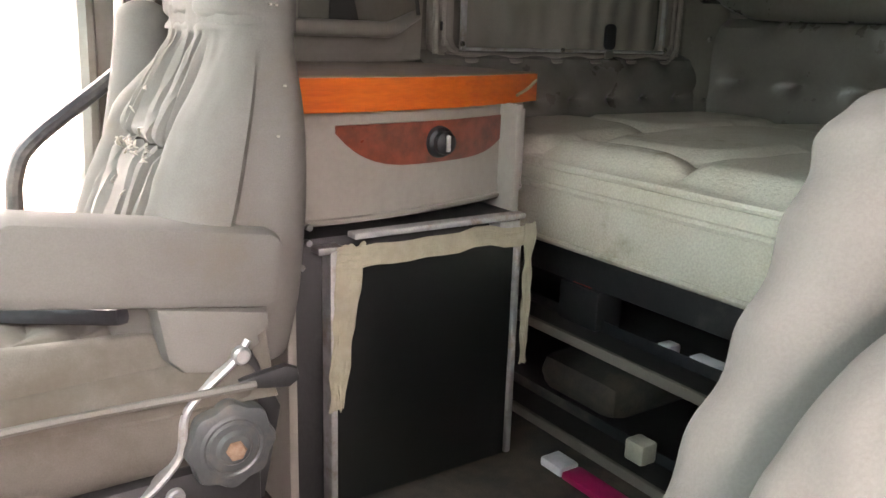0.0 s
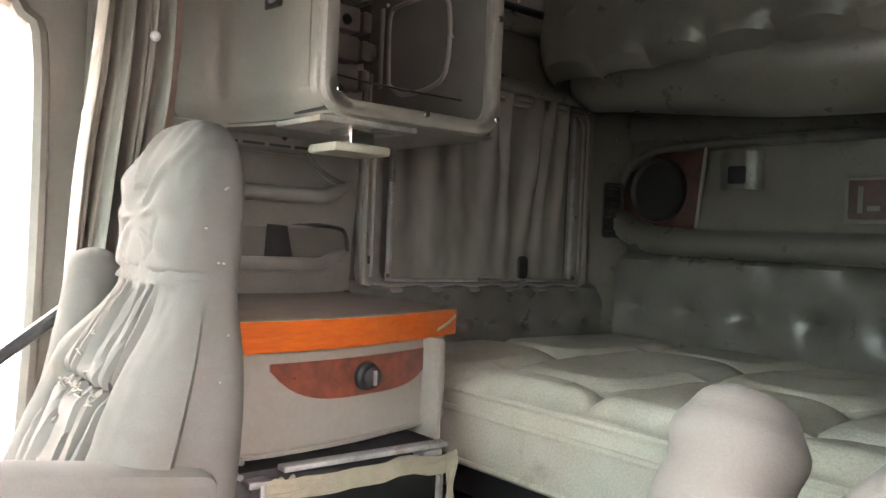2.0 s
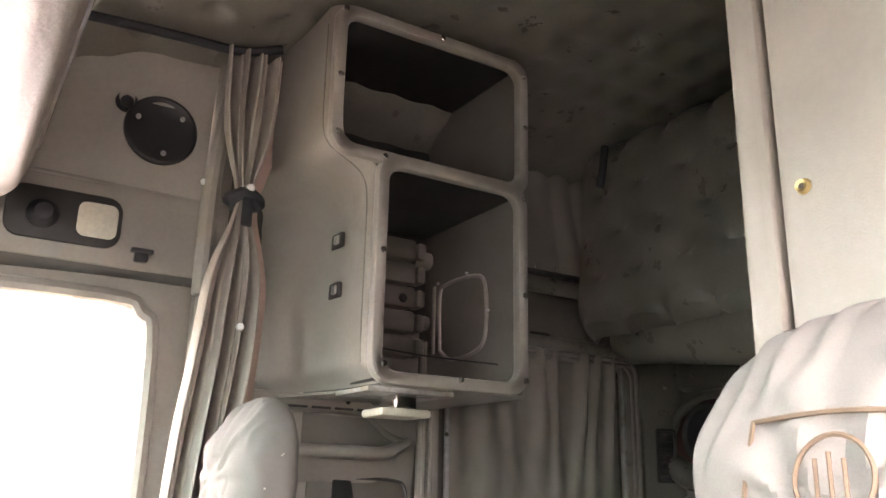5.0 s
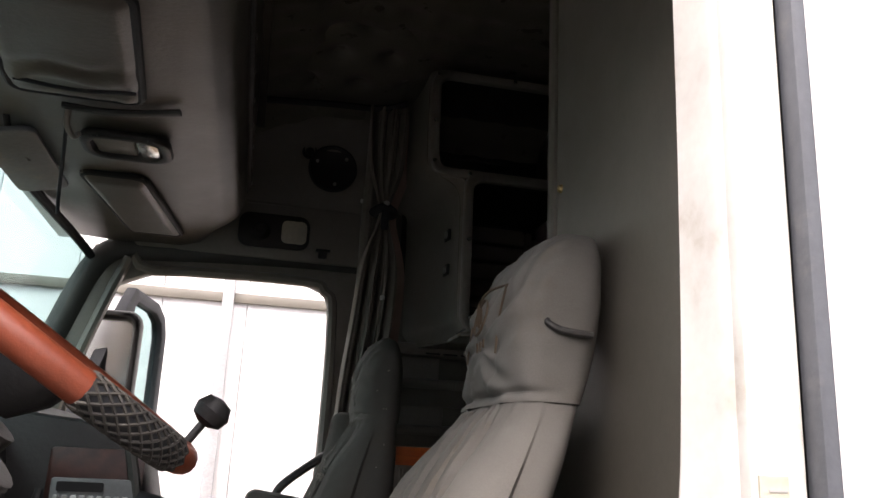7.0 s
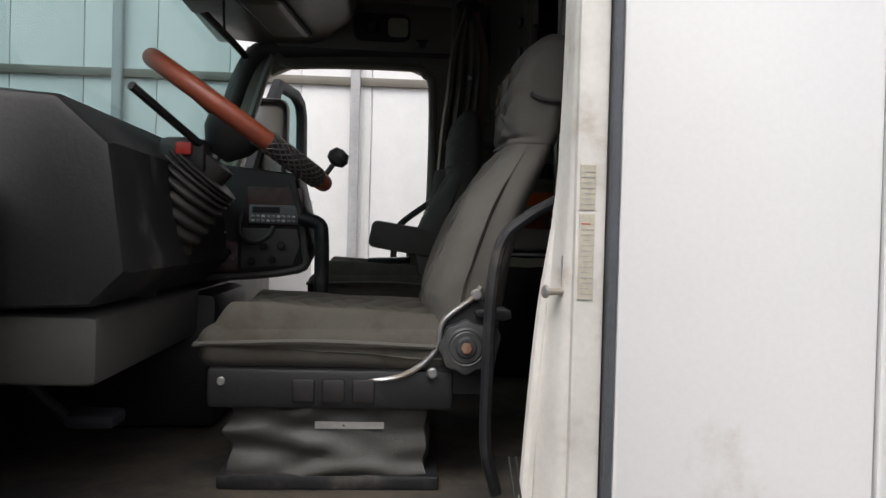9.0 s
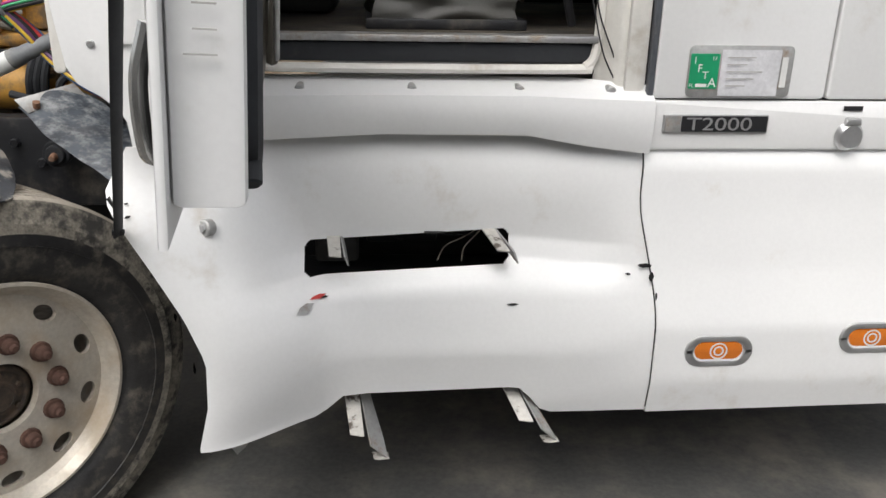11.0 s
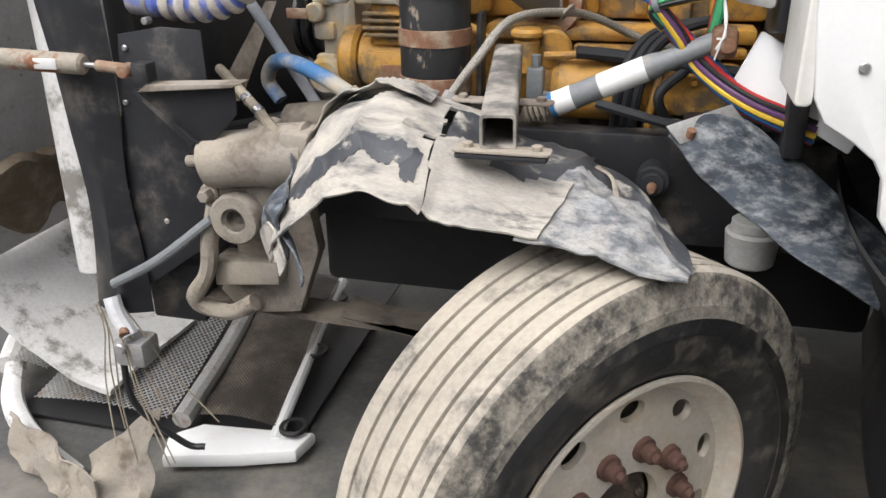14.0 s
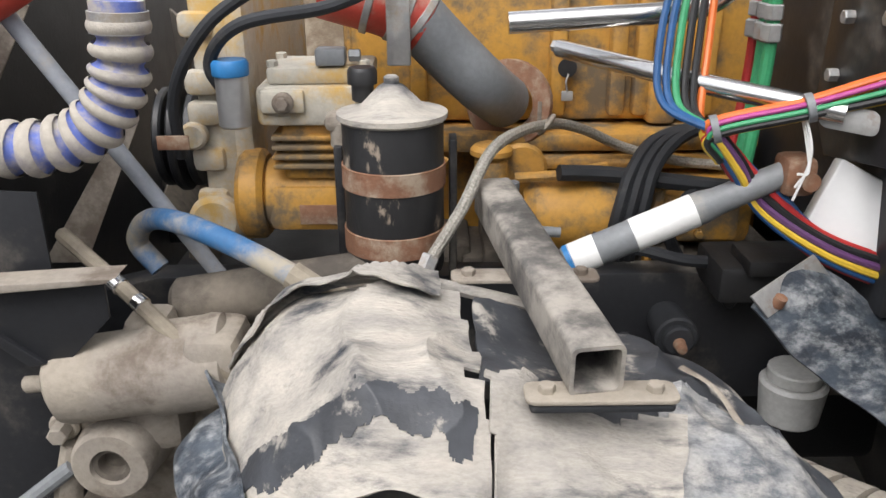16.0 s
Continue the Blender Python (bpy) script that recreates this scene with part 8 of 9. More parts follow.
# driver-side closet wall behind the seat
b = B()
box(b, (2.167, 0.08, FZ), (2.19, 0.62, 3.30))
prism(b, rrect(0.742, FZ, 0.778, 3.30, 0.015), 0.12, FRONT(2.155), 0.008)
prism(b, rrect(0.10, FZ + 0.02, 0.735, 3.28, 0.02), 0.012, FRONT(2.158), 0.006)
dw = setting("closet_wall", b, TRIMLT, "beige moulded closet wall behind the driver seat", "wall")
b = B()
lathe(b, [(0.003, 0.004), (0.006, 0.005), (0.008, 0.0)], (2.157, 0.708, 2.473), (2.0, 0.708, 2.473), 16)
part("snap", b, mat("brass_snap", (0.5, 0.38, 0.18), 0.35, 0.9), dw, "brass snap stud")


# ---- seats ----
def ring(cy, rows, grow=0.0, fold=None, power=3.4):
    """A body whose level cross-section is a rounded rectangle. rows: (z, front x, rear x, half width)."""
    zs = [r[0] for r in rows]
    col = lambda k: [(r[0], r[k]) for r in rows]
    F, R, W = col(1), col(2), col(3)

    def at(u, v):
        z = lerp(zs[0], zs[-1], v)
        a = 2 * math.pi * u
        c, sn = math.cos(a), math.sin(a)
        c1, s1 = math.copysign(abs(c) ** (2 / power), c), math.copysign(abs(sn) ** (2 / power), sn)
        f, r, w = table(z, F) - grow, table(z, R) + grow, table(z, W) + grow
        x, y = (f + r) / 2 + c1 * (r - f) / 2, cy + s1 * w
        d = fold(s1, z, c1, y) if fold else 0.0
        return Vector((x + d * c1 * 1.0, y + d * s1 * 0.6, z))
    return at


def seat(name, label, cy, x0, x1, zc, rows, neck, band, cloth, base_label, deep, low):
    """A high-back truck seat facing -x: cushion from x0 to x1, its top at zc; rows: the backrest as in ring(); deep: how far the folds of the head cover stand out; low: how deep the cushion is."""
    s = thing(name, label, "seat", "cab seats")

    def cush(u, v):
        x, y = lerp(x0, x1, u), cy + (v - 0.5) * 0.50
        e = smooth(0, 0.14, u) * smooth(0, 0.10, v) * smooth(1, 0.90, v)
        inner = smooth(0.12, 0.2, u) * smooth(0.34, 0.28, abs(v - 0.5))
        pl = 0.013 * (abs(math.sin(u * 26 + 0.9 * math.sin(v * 13) + 1.2 * noise.noise(Vector((u * 3, v * 6, cy))))) ** 0.6 - 0.6) * inner
        seam = -0.012 * math.exp(-((abs(v - 0.5) - 0.33) / 0.014) ** 2) * smooth(0.05, 0.15, u)
        return Vector((x, y, zc - 0.075 * (1 - e) + 0.012 * smooth(0.24, 0.42, abs(v - 0.5)) * e - 0.02 * u + pl + seam + 0.006 * noise.noise(Vector((x * 7, y * 7, 1)))))
    b = sheet(B(), cush, 80, 90)
    box(b, (x0 + 0.004, cy - 0.247, zc - low), (x1 - 0.01, cy + 0.247, zc - 0.035), 0.040, None, 4)
    part("cushion", b, CUSHM, s, "worn soiled velour cushion, darkened for the dim cab")
    part("piping", tube(B(), [(x1 - 0.03, cy - 0.254, zc - 0.07), (x0 + 0.25, cy - 0.256, zc - 0.062), (x0 + 0.04, cy - 0.248, zc - 0.07), (x0 + 0.002, cy - 0.20, zc - 0.075), (x0 + 0.002, cy + 0.20, zc - 0.075), (x0 + 0.04, cy + 0.248, zc - 0.07), (x1 - 0.03, cy + 0.254, zc - 0.07)], 0.005, 6), cloth, s)
    zl = rows[0][0]

    def pleats(w, z, c, y):
        if c > -0.2:
            return 0.004 * noise.noise(Vector((w * 3, z * 9, cy)))
        aw = abs(w)
        m = smooth(0.60, 0.52, aw) * smooth(neck + 0.01, neck - 0.03, z) * smooth(zl + 0.02, zl + 0.07, z)
        ph = w * 15 + 0.55 * math.sin(z * 24 + w * 3) + 1.5 * noise.noise(Vector((w * 1.6, z * 6, cy))) + (0.9 if z > band else 0)
        near = 0.45 + 0.55 * math.exp(-(min(abs(z - band), abs(z - neck)) / 0.07) ** 2)
        d = (0.008 - 0.055 * near * math.exp(-(math.sin(ph) / 0.42) ** 2)) * m
        d -= 0.013 * math.exp(-((z - band) / 0.010) ** 2) * m
        d -= 0.014 * math.exp(-((aw - 0.58) / 0.035) ** 2) * smooth(neck, neck - 0.06, z)
        d += 0.020 * smooth(0.56, 0.72, aw) * smooth(neck - 0.02, neck - 0.12, z)
        return d + 0.005 * noise.noise(Vector((w * 4, z * 12, cy))) + 0.0025 * noise.noise(Vector((w * 15, z * 40, cy)))
    body = ring(cy, soften([r for r in rows if r[0] <= neck + 0.05]), 0.0, pleats)
    part("back_cover", sheet(B(), body, 220, 110), cloth, s, "pleated velour backrest cover")

    zm = neck + 0.095

    def wrinkles(w, z, c, y):
        q = Vector((w * 1.5, z * 9, c + cy))
        d = 0.004 * noise.noise(q * 0.9) + 0.002 * noise.noise(q * 2.7)
        m = smooth(0.25, -0.45, c)
        dy, dz = y - cy, z - zm
        r, th = math.hypot(dy, dz), math.atan2(dz, dy)
        k = smooth(0.016, 0.04, r) * smooth(0.20, 0.12, r) * m
        turn = th * 11.0 + 2.2 * noise.noise(Vector((math.cos(th) * 2.0, math.sin(th) * 2.0, r * 14 + cy))) + 14 * r
        d += deep * (0.5 * math.sin(turn) + 0.35 * noise.noise(Vector((dy * 26, dz * 20, cy)))) * k * (0.6 + 0.4 * smooth(-0.05, 0.05, dz))
        d += 0.5 * deep * math.sin(y * 210 + 3 * noise.noise(Vector((y * 12, z * 18, 4)))) * 0.7 * smooth(0.10, 0.14, r) * m * smooth(zm + 0.02, zm + 0.07, z)
        d -= 0.003 * math.exp(-((r - 0.075) / 0.005) ** 2) * m * smooth(0.03, -0.02, dz)
        d -= 0.008 * math.exp(-((z - neck - 0.018) / 0.006) ** 2) * m
        return d
    head = [r for r in soften(rows) if r[0] >= neck - 0.001]
    part("head_cover", sheet(B(), ring(cy, head, 0.003, wrinkles), 220, 110), cloth, s, "wrinkled slip cover on the headrest")
    # frame, recliner and suspension
    b = box(B(), (x0 + 0.03, cy - 0.245, zc - low - 0.075), (x1 - 0.02, cy + 0.245, zc - low + 0.007), 0.012)
    fr_ = part("seat_frame", b, BLACKPL, s, "black plastic seat frame")
    for k in range(3):
        part("switch", box(B(), (x0 + 0.20 + 0.06 * k, cy - 0.252, zc - low - 0.060), (x0 + 0.245 + 0.06 * k, cy - 0.24, zc - low - 0.012), 0.005), TRIMDK, fr_, "black rocker switch")
    part("bolt", cyl(B(), (x0 + 0.06, cy - 0.24, zc - low - 0.02), (x0 + 0.06, cy - 0.250, zc - low - 0.02), 0.009, bev=0.002), STEEL, fr_)

    def skirt(u, v):
        a = u * 2 * math.pi
        c, sn = math.cos(a), math.sin(a)
        r = 1 / max(abs(c), abs(sn)) ** 0.85
        bulge = 0.005 * math.sin(v * 14 + 2 * noise.noise(Vector((c * 2, sn * 2, 0)))) + 0.022 * noise.noise(Vector((c * 3, sn * 3, v * 4)))
        return Vector((x0 + 0.27 + c * (0.21 * r + bulge), cy + sn * (0.22 * r + bulge), lerp(FZ + 0.025, zc - low - 0.07, v)))
    part("suspension_boot", sheet(B(), skirt, 80, 24), PILLARM, s, base_label)
    part("base_plate", box(B(), (x0 + 0.05, cy - 0.23, FZ), (x0 + 0.50, cy + 0.23, FZ + 0.03), 0.006), BLACKST, s)
    return s


def recliner(s, x, y, z):
    """A round metal recliner wheel with a scalloped rim, its curved bracket and release lever, on the -y side of a seat."""
    part("recliner_bracket", tube(B(), [(x - 0.20, y + 0.02, z - 0.075), (x - 0.12, y + 0.012, z - 0.06), (x - 0.06, y + 0.008, z - 0.01), (x - 0.045, y + 0.008, z + 0.05), (x + 0.01, y + 0.012, z + 0.095), (x + 0.03, y + 0.014, z + 0.12)], 0.012, 10, flat=0.5), STEEL, s, "bent steel recliner bracket")
    part("recliner_plate", prism(B(), [(x - 0.10, z - 0.10), (x + 0.05, z - 0.10), (x + 0.075, z + 0.02), (x + 0.04, z + 0.10), (x - 0.03, z + 0.075)], 0.012, SIDE(y + 0.03), 0.004), BLACKPL, s)
    rim = [((0.0525 + 0.0025 * math.cos(8 * a)) * math.cos(a), (0.0525 + 0.0025 * math.cos(8 * a)) * math.sin(a)) for a in (2 * math.pi * k / 96 for k in range(96))]
    b = prism(B(), [(x + p, z + q) for p, q in rim], 0.028, SIDE(y + 0.012), 0.005)
    part("wheel_boss", lathe(B(), [(0, 0.008), (0.018, 0.008), (0.022, 0.003), (0.030, 0.003), (0.033, 0.0005), (0.036, 0.002), (0.040, 0.0002)], (x, y - 0.016, z), (x, y - 1, z), 32), RECL, s)
    kn = part("recliner_wheel", b, RECL, s, "scalloped grey recliner wheel")
    part("wheel_nut", hexnut(B(), (x, y - 0.022, z), (x, y - 0.031, z), 0.012), RUSTM, kn)
    b = prism(B(), [(x + 0.015, z + 0.074), (x + 0.075, z + 0.082), (x + 0.09, z + 0.075), (x + 0.092, z + 0.060), (x + 0.078, z + 0.052), (x + 0.02, z + 0.062)], 0.014, SIDE(y + 0.012), 0.004)
    part("release_lever", b, BLACKPL, s, "black release lever")
    for dx, dz in ((-0.065, -0.055), (0.02, 0.105)):
        part("pivot_bolt", cyl(B(), (x + dx, y + 0.02, z + dz), (x + dx, y - 0.004, z + dz), 0.011, bev=0.003), STEEL, s)


DROWS = [(1.68, 1.84, 1.985, 0.215), (1.755, 1.832, 1.995, 0.232), (1.85, 1.865, 2.012, 0.24), (1.926, 1.897, 2.03, 0.236), (2.00, 1.938, 2.06, 0.215), (2.05, 1.972, 2.085, 0.182), (2.08, 1.992, 2.10, 0.158), (2.13, 1.993, 2.12, 0.147), (2.20, 1.998, 2.132, 0.147), (2.26, 2.018, 2.138, 0.140), (2.305, 2.050, 2.138, 0.120), (2.33, 2.08, 2.134, 0.085), (2.345, 2.105, 2.122, 0.03)]
ds = seat("driver_seat", "pale grey velour high-back driver seat with one armrest folded up", 0.60, 1.355, 1.90, 1.722, DROWS, 2.075, 1.90, CLOTH, "dark vinyl suspension boot", 0.010, 0.125)
recliner(ds, 1.90, 0.345, 1.655)
part("raised_armrest", tube(B(), [(1.945, 0.884, 1.75), (1.978, 0.884, 1.85), (2.030, 0.884, 1.94), (2.078, 0.886, 2.030), (2.106, 0.888, 2.086)], lambda q: 0.051 * math.sqrt(max(0.03, 1 - max(0, (q - 0.80) / 0.20) ** 2.6)) + 0.0025 * math.sin(q * 40), 26, 14, True, 0.9), CLOTH, ds, "padded armrest folded up")
em = []
for k in range(29):
    a = 2 * math.pi * k / 28
    em.append(Vector((1.989 + 0.006 * math.sin(a), 0.60 + 0.027 * math.cos(a), 2.212 + 0.027 * math.sin(a))))
part("stitched_ring", tube(B(), em, 0.0018, 5, 1), STITCH, ds, "embroidered brown ring")
for y0, z0, z1 in ((0.590, 2.200, 2.224), (0.600, 2.196, 2.228), (0.610, 2.200, 2.224), (0.575, 2.164, 2.176), (0.590, 2.160, 2.174), (0.606, 2.160, 2.174)):
    part("stitched_bar", tube(B(), [(1.9865, y0, z0), (1.9865, y0, z1)], 0.0016, 5), STITCH, ds)
part("head_seam", tube(B(), [(2.008, 0.53, 2.250), (2.003, 0.57, 2.253), (2.002, 0.60, 2.254), (2.003, 0.63, 2.253), (2.008, 0.67, 2.250)], 0.0020, 5), STITCH, ds, "brown topstitch")
part("head_seam", tube(B(), [(2.006, 0.668, 2.250), (1.995, 0.672, 2.20), (1.990, 0.674, 2.15)], 0.0018, 5), STITCH, ds)
part("head_seam", tube(B(), [(2.006, 0.532, 2.250), (1.995, 0.528, 2.20), (1.990, 0.526, 2.15)], 0.0018, 5), STITCH, ds)
part("boot_print", box(B(), (1.60, 0.382, 1.478), (1.74, 0.384, 1.492)), INK, ds, "pale printed bar")
part("belt_guide", tube(B(), [(2.05, 0.47, 2.20), (2.04, 0.452, 2.185), (2.06, 0.445, 2.175), (2.10, 0.445, 2.172)], 0.005, 8), BLACKPL, ds, "black belt guide")

PROWS = [(1.70, 1.80, 2.045, 0.19), (1.80, 1.815, 2.055, 0.212), (1.90, 1.855, 2.062, 0.212), (2.00, 1.898, 2.066, 0.195), (2.06, 1.932, 2.067, 0.165), (2.10, 1.953, 2.068, 0.142), (2.14, 1.952, 2.072, 0.134), (2.22, 1.952, 2.076, 0.134), (2.27, 1.962, 2.074, 0.126), (2.31, 1.985, 2.066, 0.106), (2.335, 2.005, 2.056, 0.075), (2.348, 2.025, 2.040, 0.025)]
ps_ = seat("passenger_seat", "pale grey velour high-back passenger seat, torn pleats", 1.765, 1.46, 1.97, 1.775, PROWS, 2.105, 1.965, CLOTH, "dark suspension boot", 0.0065, 0.175)
recliner(ps_, 1.906, 1.515, 1.638)
ARM = Matrix.Translation((1.99, 1.56, 1.882)) @ pose(0, 0, 0, 0, 8.5, 0)
b = prism(B(), rrect(-0.31, -0.094, 0.0, 0.0, 0.022, 6), 0.078, ARM @ axes((0, 0.039, 0), (1, 0, 0), (0, 0, 1)), 0.014)
part("armrest", lump(b, 0.003, 14), CLOTH, ps_, "padded armrest")
b = prism(B(), [(1.832, 1.815), (1.965, 1.79), (1.968, 1.768), (1.953, 1.758), (1.955, 1.748), (1.93, 1.733), (1.892, 1.722), (1.862, 1.728), (1.842, 1.748)], 0.05, SIDE(1.572), 0.012)
part("arm_bracket_pad", b, CLOTH, ps_, "padded armrest bracket")
part("raised_armrest", tube(B(), [(1.90, 1.985, 1.82), (1.925, 1.985, 1.92), (1.945, 1.985, 2.02), (1.958, 1.985, 2.10), (1.966, 1.985, 2.148)], lambda q: 0.045 * math.sqrt(max(0.03, 1 - max(0, (q - 0.80) / 0.20) ** 2.6)), 20, 12, True, 0.85), CLOTH, ps_, "padded armrest folded up")
pbody = ring(1.765, soften([r for r in PROWS if r[0] <= 2.156]), 0.0)
for k in range(26):
    w, z = random.uniform(-0.42, 0.42), 1.965 + random.uniform(-0.010, 0.006)
    if k > 18:
        w, z = random.uniform(-0.4, 0.4), random.uniform(1.90, 2.05)
    u = 0.5 + math.asin(max(-1, min(1, math.copysign(abs(w) ** 1.7, w)))) / (2 * math.pi) * -1
    p = pbody(u, (z - 1.70) / (2.1495 - 1.70)) + Vector((-0.006, 0, 0))
    r = random.uniform(0.003, 0.007)
    b = tube(B(), [p + Vector((0.002, -r, random.uniform(-0.006, 0.006))), p + Vector((-0.002, 0, random.uniform(-0.004, 0.004))), p + Vector((0.002, r, random.uniform(-0.008, 0.008)))], lambda q: 0.0007 + 0.0015 * math.sin(q * math.pi), 6, 4, True, 0.6)
    part("torn_padding", b, CURTAIN, ps_, "torn pale padding")
for k in range(7):
    z, x = random.uniform(1.84, 2.28), random.uniform(1.99, 2.03)
    y = 1.765 - table(z, [(r[0], r[3]) for r in PROWS]) - 0.006
    part("lint", box(B(), (x, y - 0.001, z), (x + 0.0035, y + 0.003, z + 0.003), 0.001), CURTAIN, ps_, "white fleck of lint")
b = B()
tube(b, [(2.06, 0.26, 1.95), (2.0, 0.25, 1.915), (1.955, 0.245, 1.87), (1.938, 0.245, 1.78), (1.934, 0.25, 1.65), (1.935, 0.26, 1.48), (1.96, 0.28, 1.38)], 0.012, 10)
tagged(link("grab_rail", b, BLACKST), "curved black metal rail beside the driver seat", "rail")
b = B()
prism(b, [(-0.10, -0.03), (0.09, -0.035), (0.11, 0.0), (0.09, 0.03), (-0.10, 0.025)], 0.022, axes((1.76, 1.66, 1.775), (0.75, -0.62, 0.05), (0.62, 0.75, 0)), 0.009)
tagged(link("black_pouch", lump(b, 0.006, 18), POUCHM), "shiny black pouch lying on the seat cushion", "pouch")
b = B()
tube(b, [(1.76, 2.06, 1.72), (1.762, 2.06, 1.82), (1.768, 2.06, 1.88), (1.795, 2.06, 1.93), (1.90, 2.07, 2.01), (1.98, 2.08, 2.07)], 0.013, 10)
tagged(link("door_grab_bar", b, BLACKST), "black bent grab bar by the passenger door", "rail")

# ---- dash, steering wheel, windshield ----
dash = thing("dashboard", "dark dashboard with radio and wood-look panels", "dashboard")
b = B()
prism(b, [(0.86, 1.72), (1.24, 1.74), (1.30, 1.80), (1.27, 2.02), (1.18, 2.10), (0.90, 2.12)], 2.06, axes((0, 2.18, 0), (1, 0, 0), (0, 0, 1)), 0.02)
part("dash_body", b, BLACKPL, dash)
b = B()
box(b, (1.0, 0.14, 1.60), (1.25, 2.14, 1.725), 0.02)
part("knee_panel", b, PILLARM, dash, "grey knee panel")
part("centre_console", prism(B(), [(1.05, 1.72), (1.49, 1.76), (1.53, 1.84), (1.48, 2.04), (1.05, 2.08)], 0.28, axes((0, 1.28, 0), (1, 0, 0), (0, 0, 1)), 0.02), BLACKPL, dash, "dark centre stack")
part("stack_trim", tube(B(), [(1.10, 0.993, 1.735), (1.47, 0.993, 1.768), (1.508, 0.993, 1.84), (1.47, 0.993, 2.02)], 0.010, 8), PILLARM, dash, "worn edge of the centre stack")
part("lower_panel", prism(B(), [(1.335, 1.775), (1.475, 1.785), (1.495, 1.84), (1.485, 1.885), (1.335, 1.885)], 0.006, SIDE(0.999), 0.002), PILLARM, dash, "dark grey switch panel")
part("floor_console", box(B(), (0.90, 0.86, FZ + 0.002), (1.301, 1.30, 1.715), 0.03), BLACKPL, dash, "black floor console")
ra = part("radio", prism(B(), rrect(1.355, 1.898, 1.492, 1.950, 0.005), 0.014, SIDE(0.999), 0.003), GREYP, dash, "silver-faced radio")
part("display", prism(B(), rrect(1.365, 1.928, 1.44, 1.944, 0.003), 0.003, SIDE(0.9845)), BADGEBK, ra)
for i in range(9):
    for j in range(2):
        part("radio_button", box(B(), (1.362 + 0.0138 * i, 0.979, 1.903 + 0.012 * j), (1.371 + 0.0138 * i, 0.986, 1.910 + 0.012 * j), 0.002), STEEL if (i + j) % 3 else LABELW, ra)
part("burl_upper", prism(B(), rrect(1.345, 1.892, 1.50, 2.0, 0.008), 0.004, SIDE(0.9995), 0.001), DARKBURL, dash, "dark wood-look radio surround")
hv = part("climate_panel", prism(B(), rrect(1.165, 1.765, 1.328, 1.848, 0.008), 0.008, SIDE(0.999), 0.003), DARKBURL, dash, "wood-look climate panel")
for x, z, r, mm in ((1.215, 1.812, 0.016, BLACKPL), (1.262, 1.808, 0.018, CREAM), (1.30, 1.818, 0.009, BLACKPL)):
    part("dial", cyl(B(), (x, 0.992, z), (x, 0.972, z), r, r * 0.8, bev=0.002), mm, hv, "round climate dial")
for k, (x, z) in enumerate(((1.18, 1.835), (1.18, 1.79), (1.20, 1.78), (1.24, 1.778), (1.285, 1.785), (1.315, 1.80), (1.235, 1.84), (1.29, 1.842), (1.175, 1.87), (1.23, 1.875), (1.29, 1.872))):
    part("toggle", cyl(B(), (x, 0.996, z), (x, 0.984, z), 0.004, seg=10), STEEL, dash)
for x, z in ((1.395, 1.835), (1.445, 1.838), (1.42, 1.80), (1.365, 1.795)):
    part("switch_knob", cyl(B(), (x, 0.995, z), (x, 0.978, z), 0.010, bev=0.002), BLACKPL, dash)
part("coiled_cord", tube(B(), [(1.34, 0.98, 1.93), (1.335, 0.965, 1.87), (1.37, 0.96, 1.845), (1.41, 0.965, 1.862), (1.425, 0.975, 1.89)], 0.007, 8), BLKWIRE, dash, "black handset cord")
b = B()
tube(b, [(1.56, 0.95, 1.42), (1.56, 0.95, 1.75), (1.558, 0.95, 1.86), (1.548, 0.955, 1.90), (1.50, 0.97, 1.915)], 0.020, 12)
tagged(link("gear_lever", b, BLACKST), "black gear lever rising from the floor", "lever")
col = thing("steering_column", "steering column with ribbed boot and red-brown rimmed wheel", "steering column")
C = Vector((1.405, 0.56, 2.118))
U = Vector((0.82, 0, -0.57)).normalized()
V = Vector((0, 1, 0))
N = U.cross(V).normalized()
if N.z < 0:
    N = -N
def rimpt(a, r=0.225):
    return C + U * (r * math.cos(a)) + V * (r * math.sin(a))
b = B()
tube(b, [rimpt(lerp(-0.32, 5.23, k / 50)) for k in range(51)], 0.020, 14, 2)
swl = part("steering_wheel", b, REDLEATHER, col, "red-brown leather wheel rim")
lg = part("lace_grip", tube(B(), [rimpt(lerp(-1.06, -0.32, k / 30)) for k in range(31)], 0.0205, 12, 2), BLACKRB, swl, "black laced grip")
for k in range(10):
    for sg_ in (1, -1):
        pts = []
        for q in range(25):
            a = lerp(-1.06, -0.32, q / 24)
            th = 2 * math.pi * (k / 10 + sg_ * q / 24 * 0.9)
            out = (rimpt(a) - C).normalized()
            pts.append(rimpt(a) + (out * math.cos(th) + N * math.sin(th)) * 0.0215)
        part("lace", tube(B(), pts, 0.0020, 5, 1), BOOT, lg, "grey woven lace")
b = B()
lathe(b, [(0, 0.01), (0.05, 0.008), (0.07, -0.01), (0.06, -0.05), (0.03, -0.09)], C, C + N, 24)
part("hub", b, BLACKPL, swl)
for a in (0.5, 2.64, 3.64, 5.78):
    b = B()
    tube(b, [C + (rimpt(a) - C) * 0.2 - N * 0.02, rimpt(a, 0.215)], 0.014, 8, flat=0.6)
    part("spoke", b, BLACKPL, swl)
b = B()
cyl(b, rimpt(0.35) + N * 0.012, rimpt(0.35) + N * 0.05, 0.006)
lathe(b, [(0, 0.09), (0.018, 0.086), (0.026, 0.07), (0.022, 0.055), (0.008, 0.048)], rimpt(0.35), rimpt(0.35) + N, 16)
part("spinner_knob", b, BLACKPL, swl, "black spinner knob")
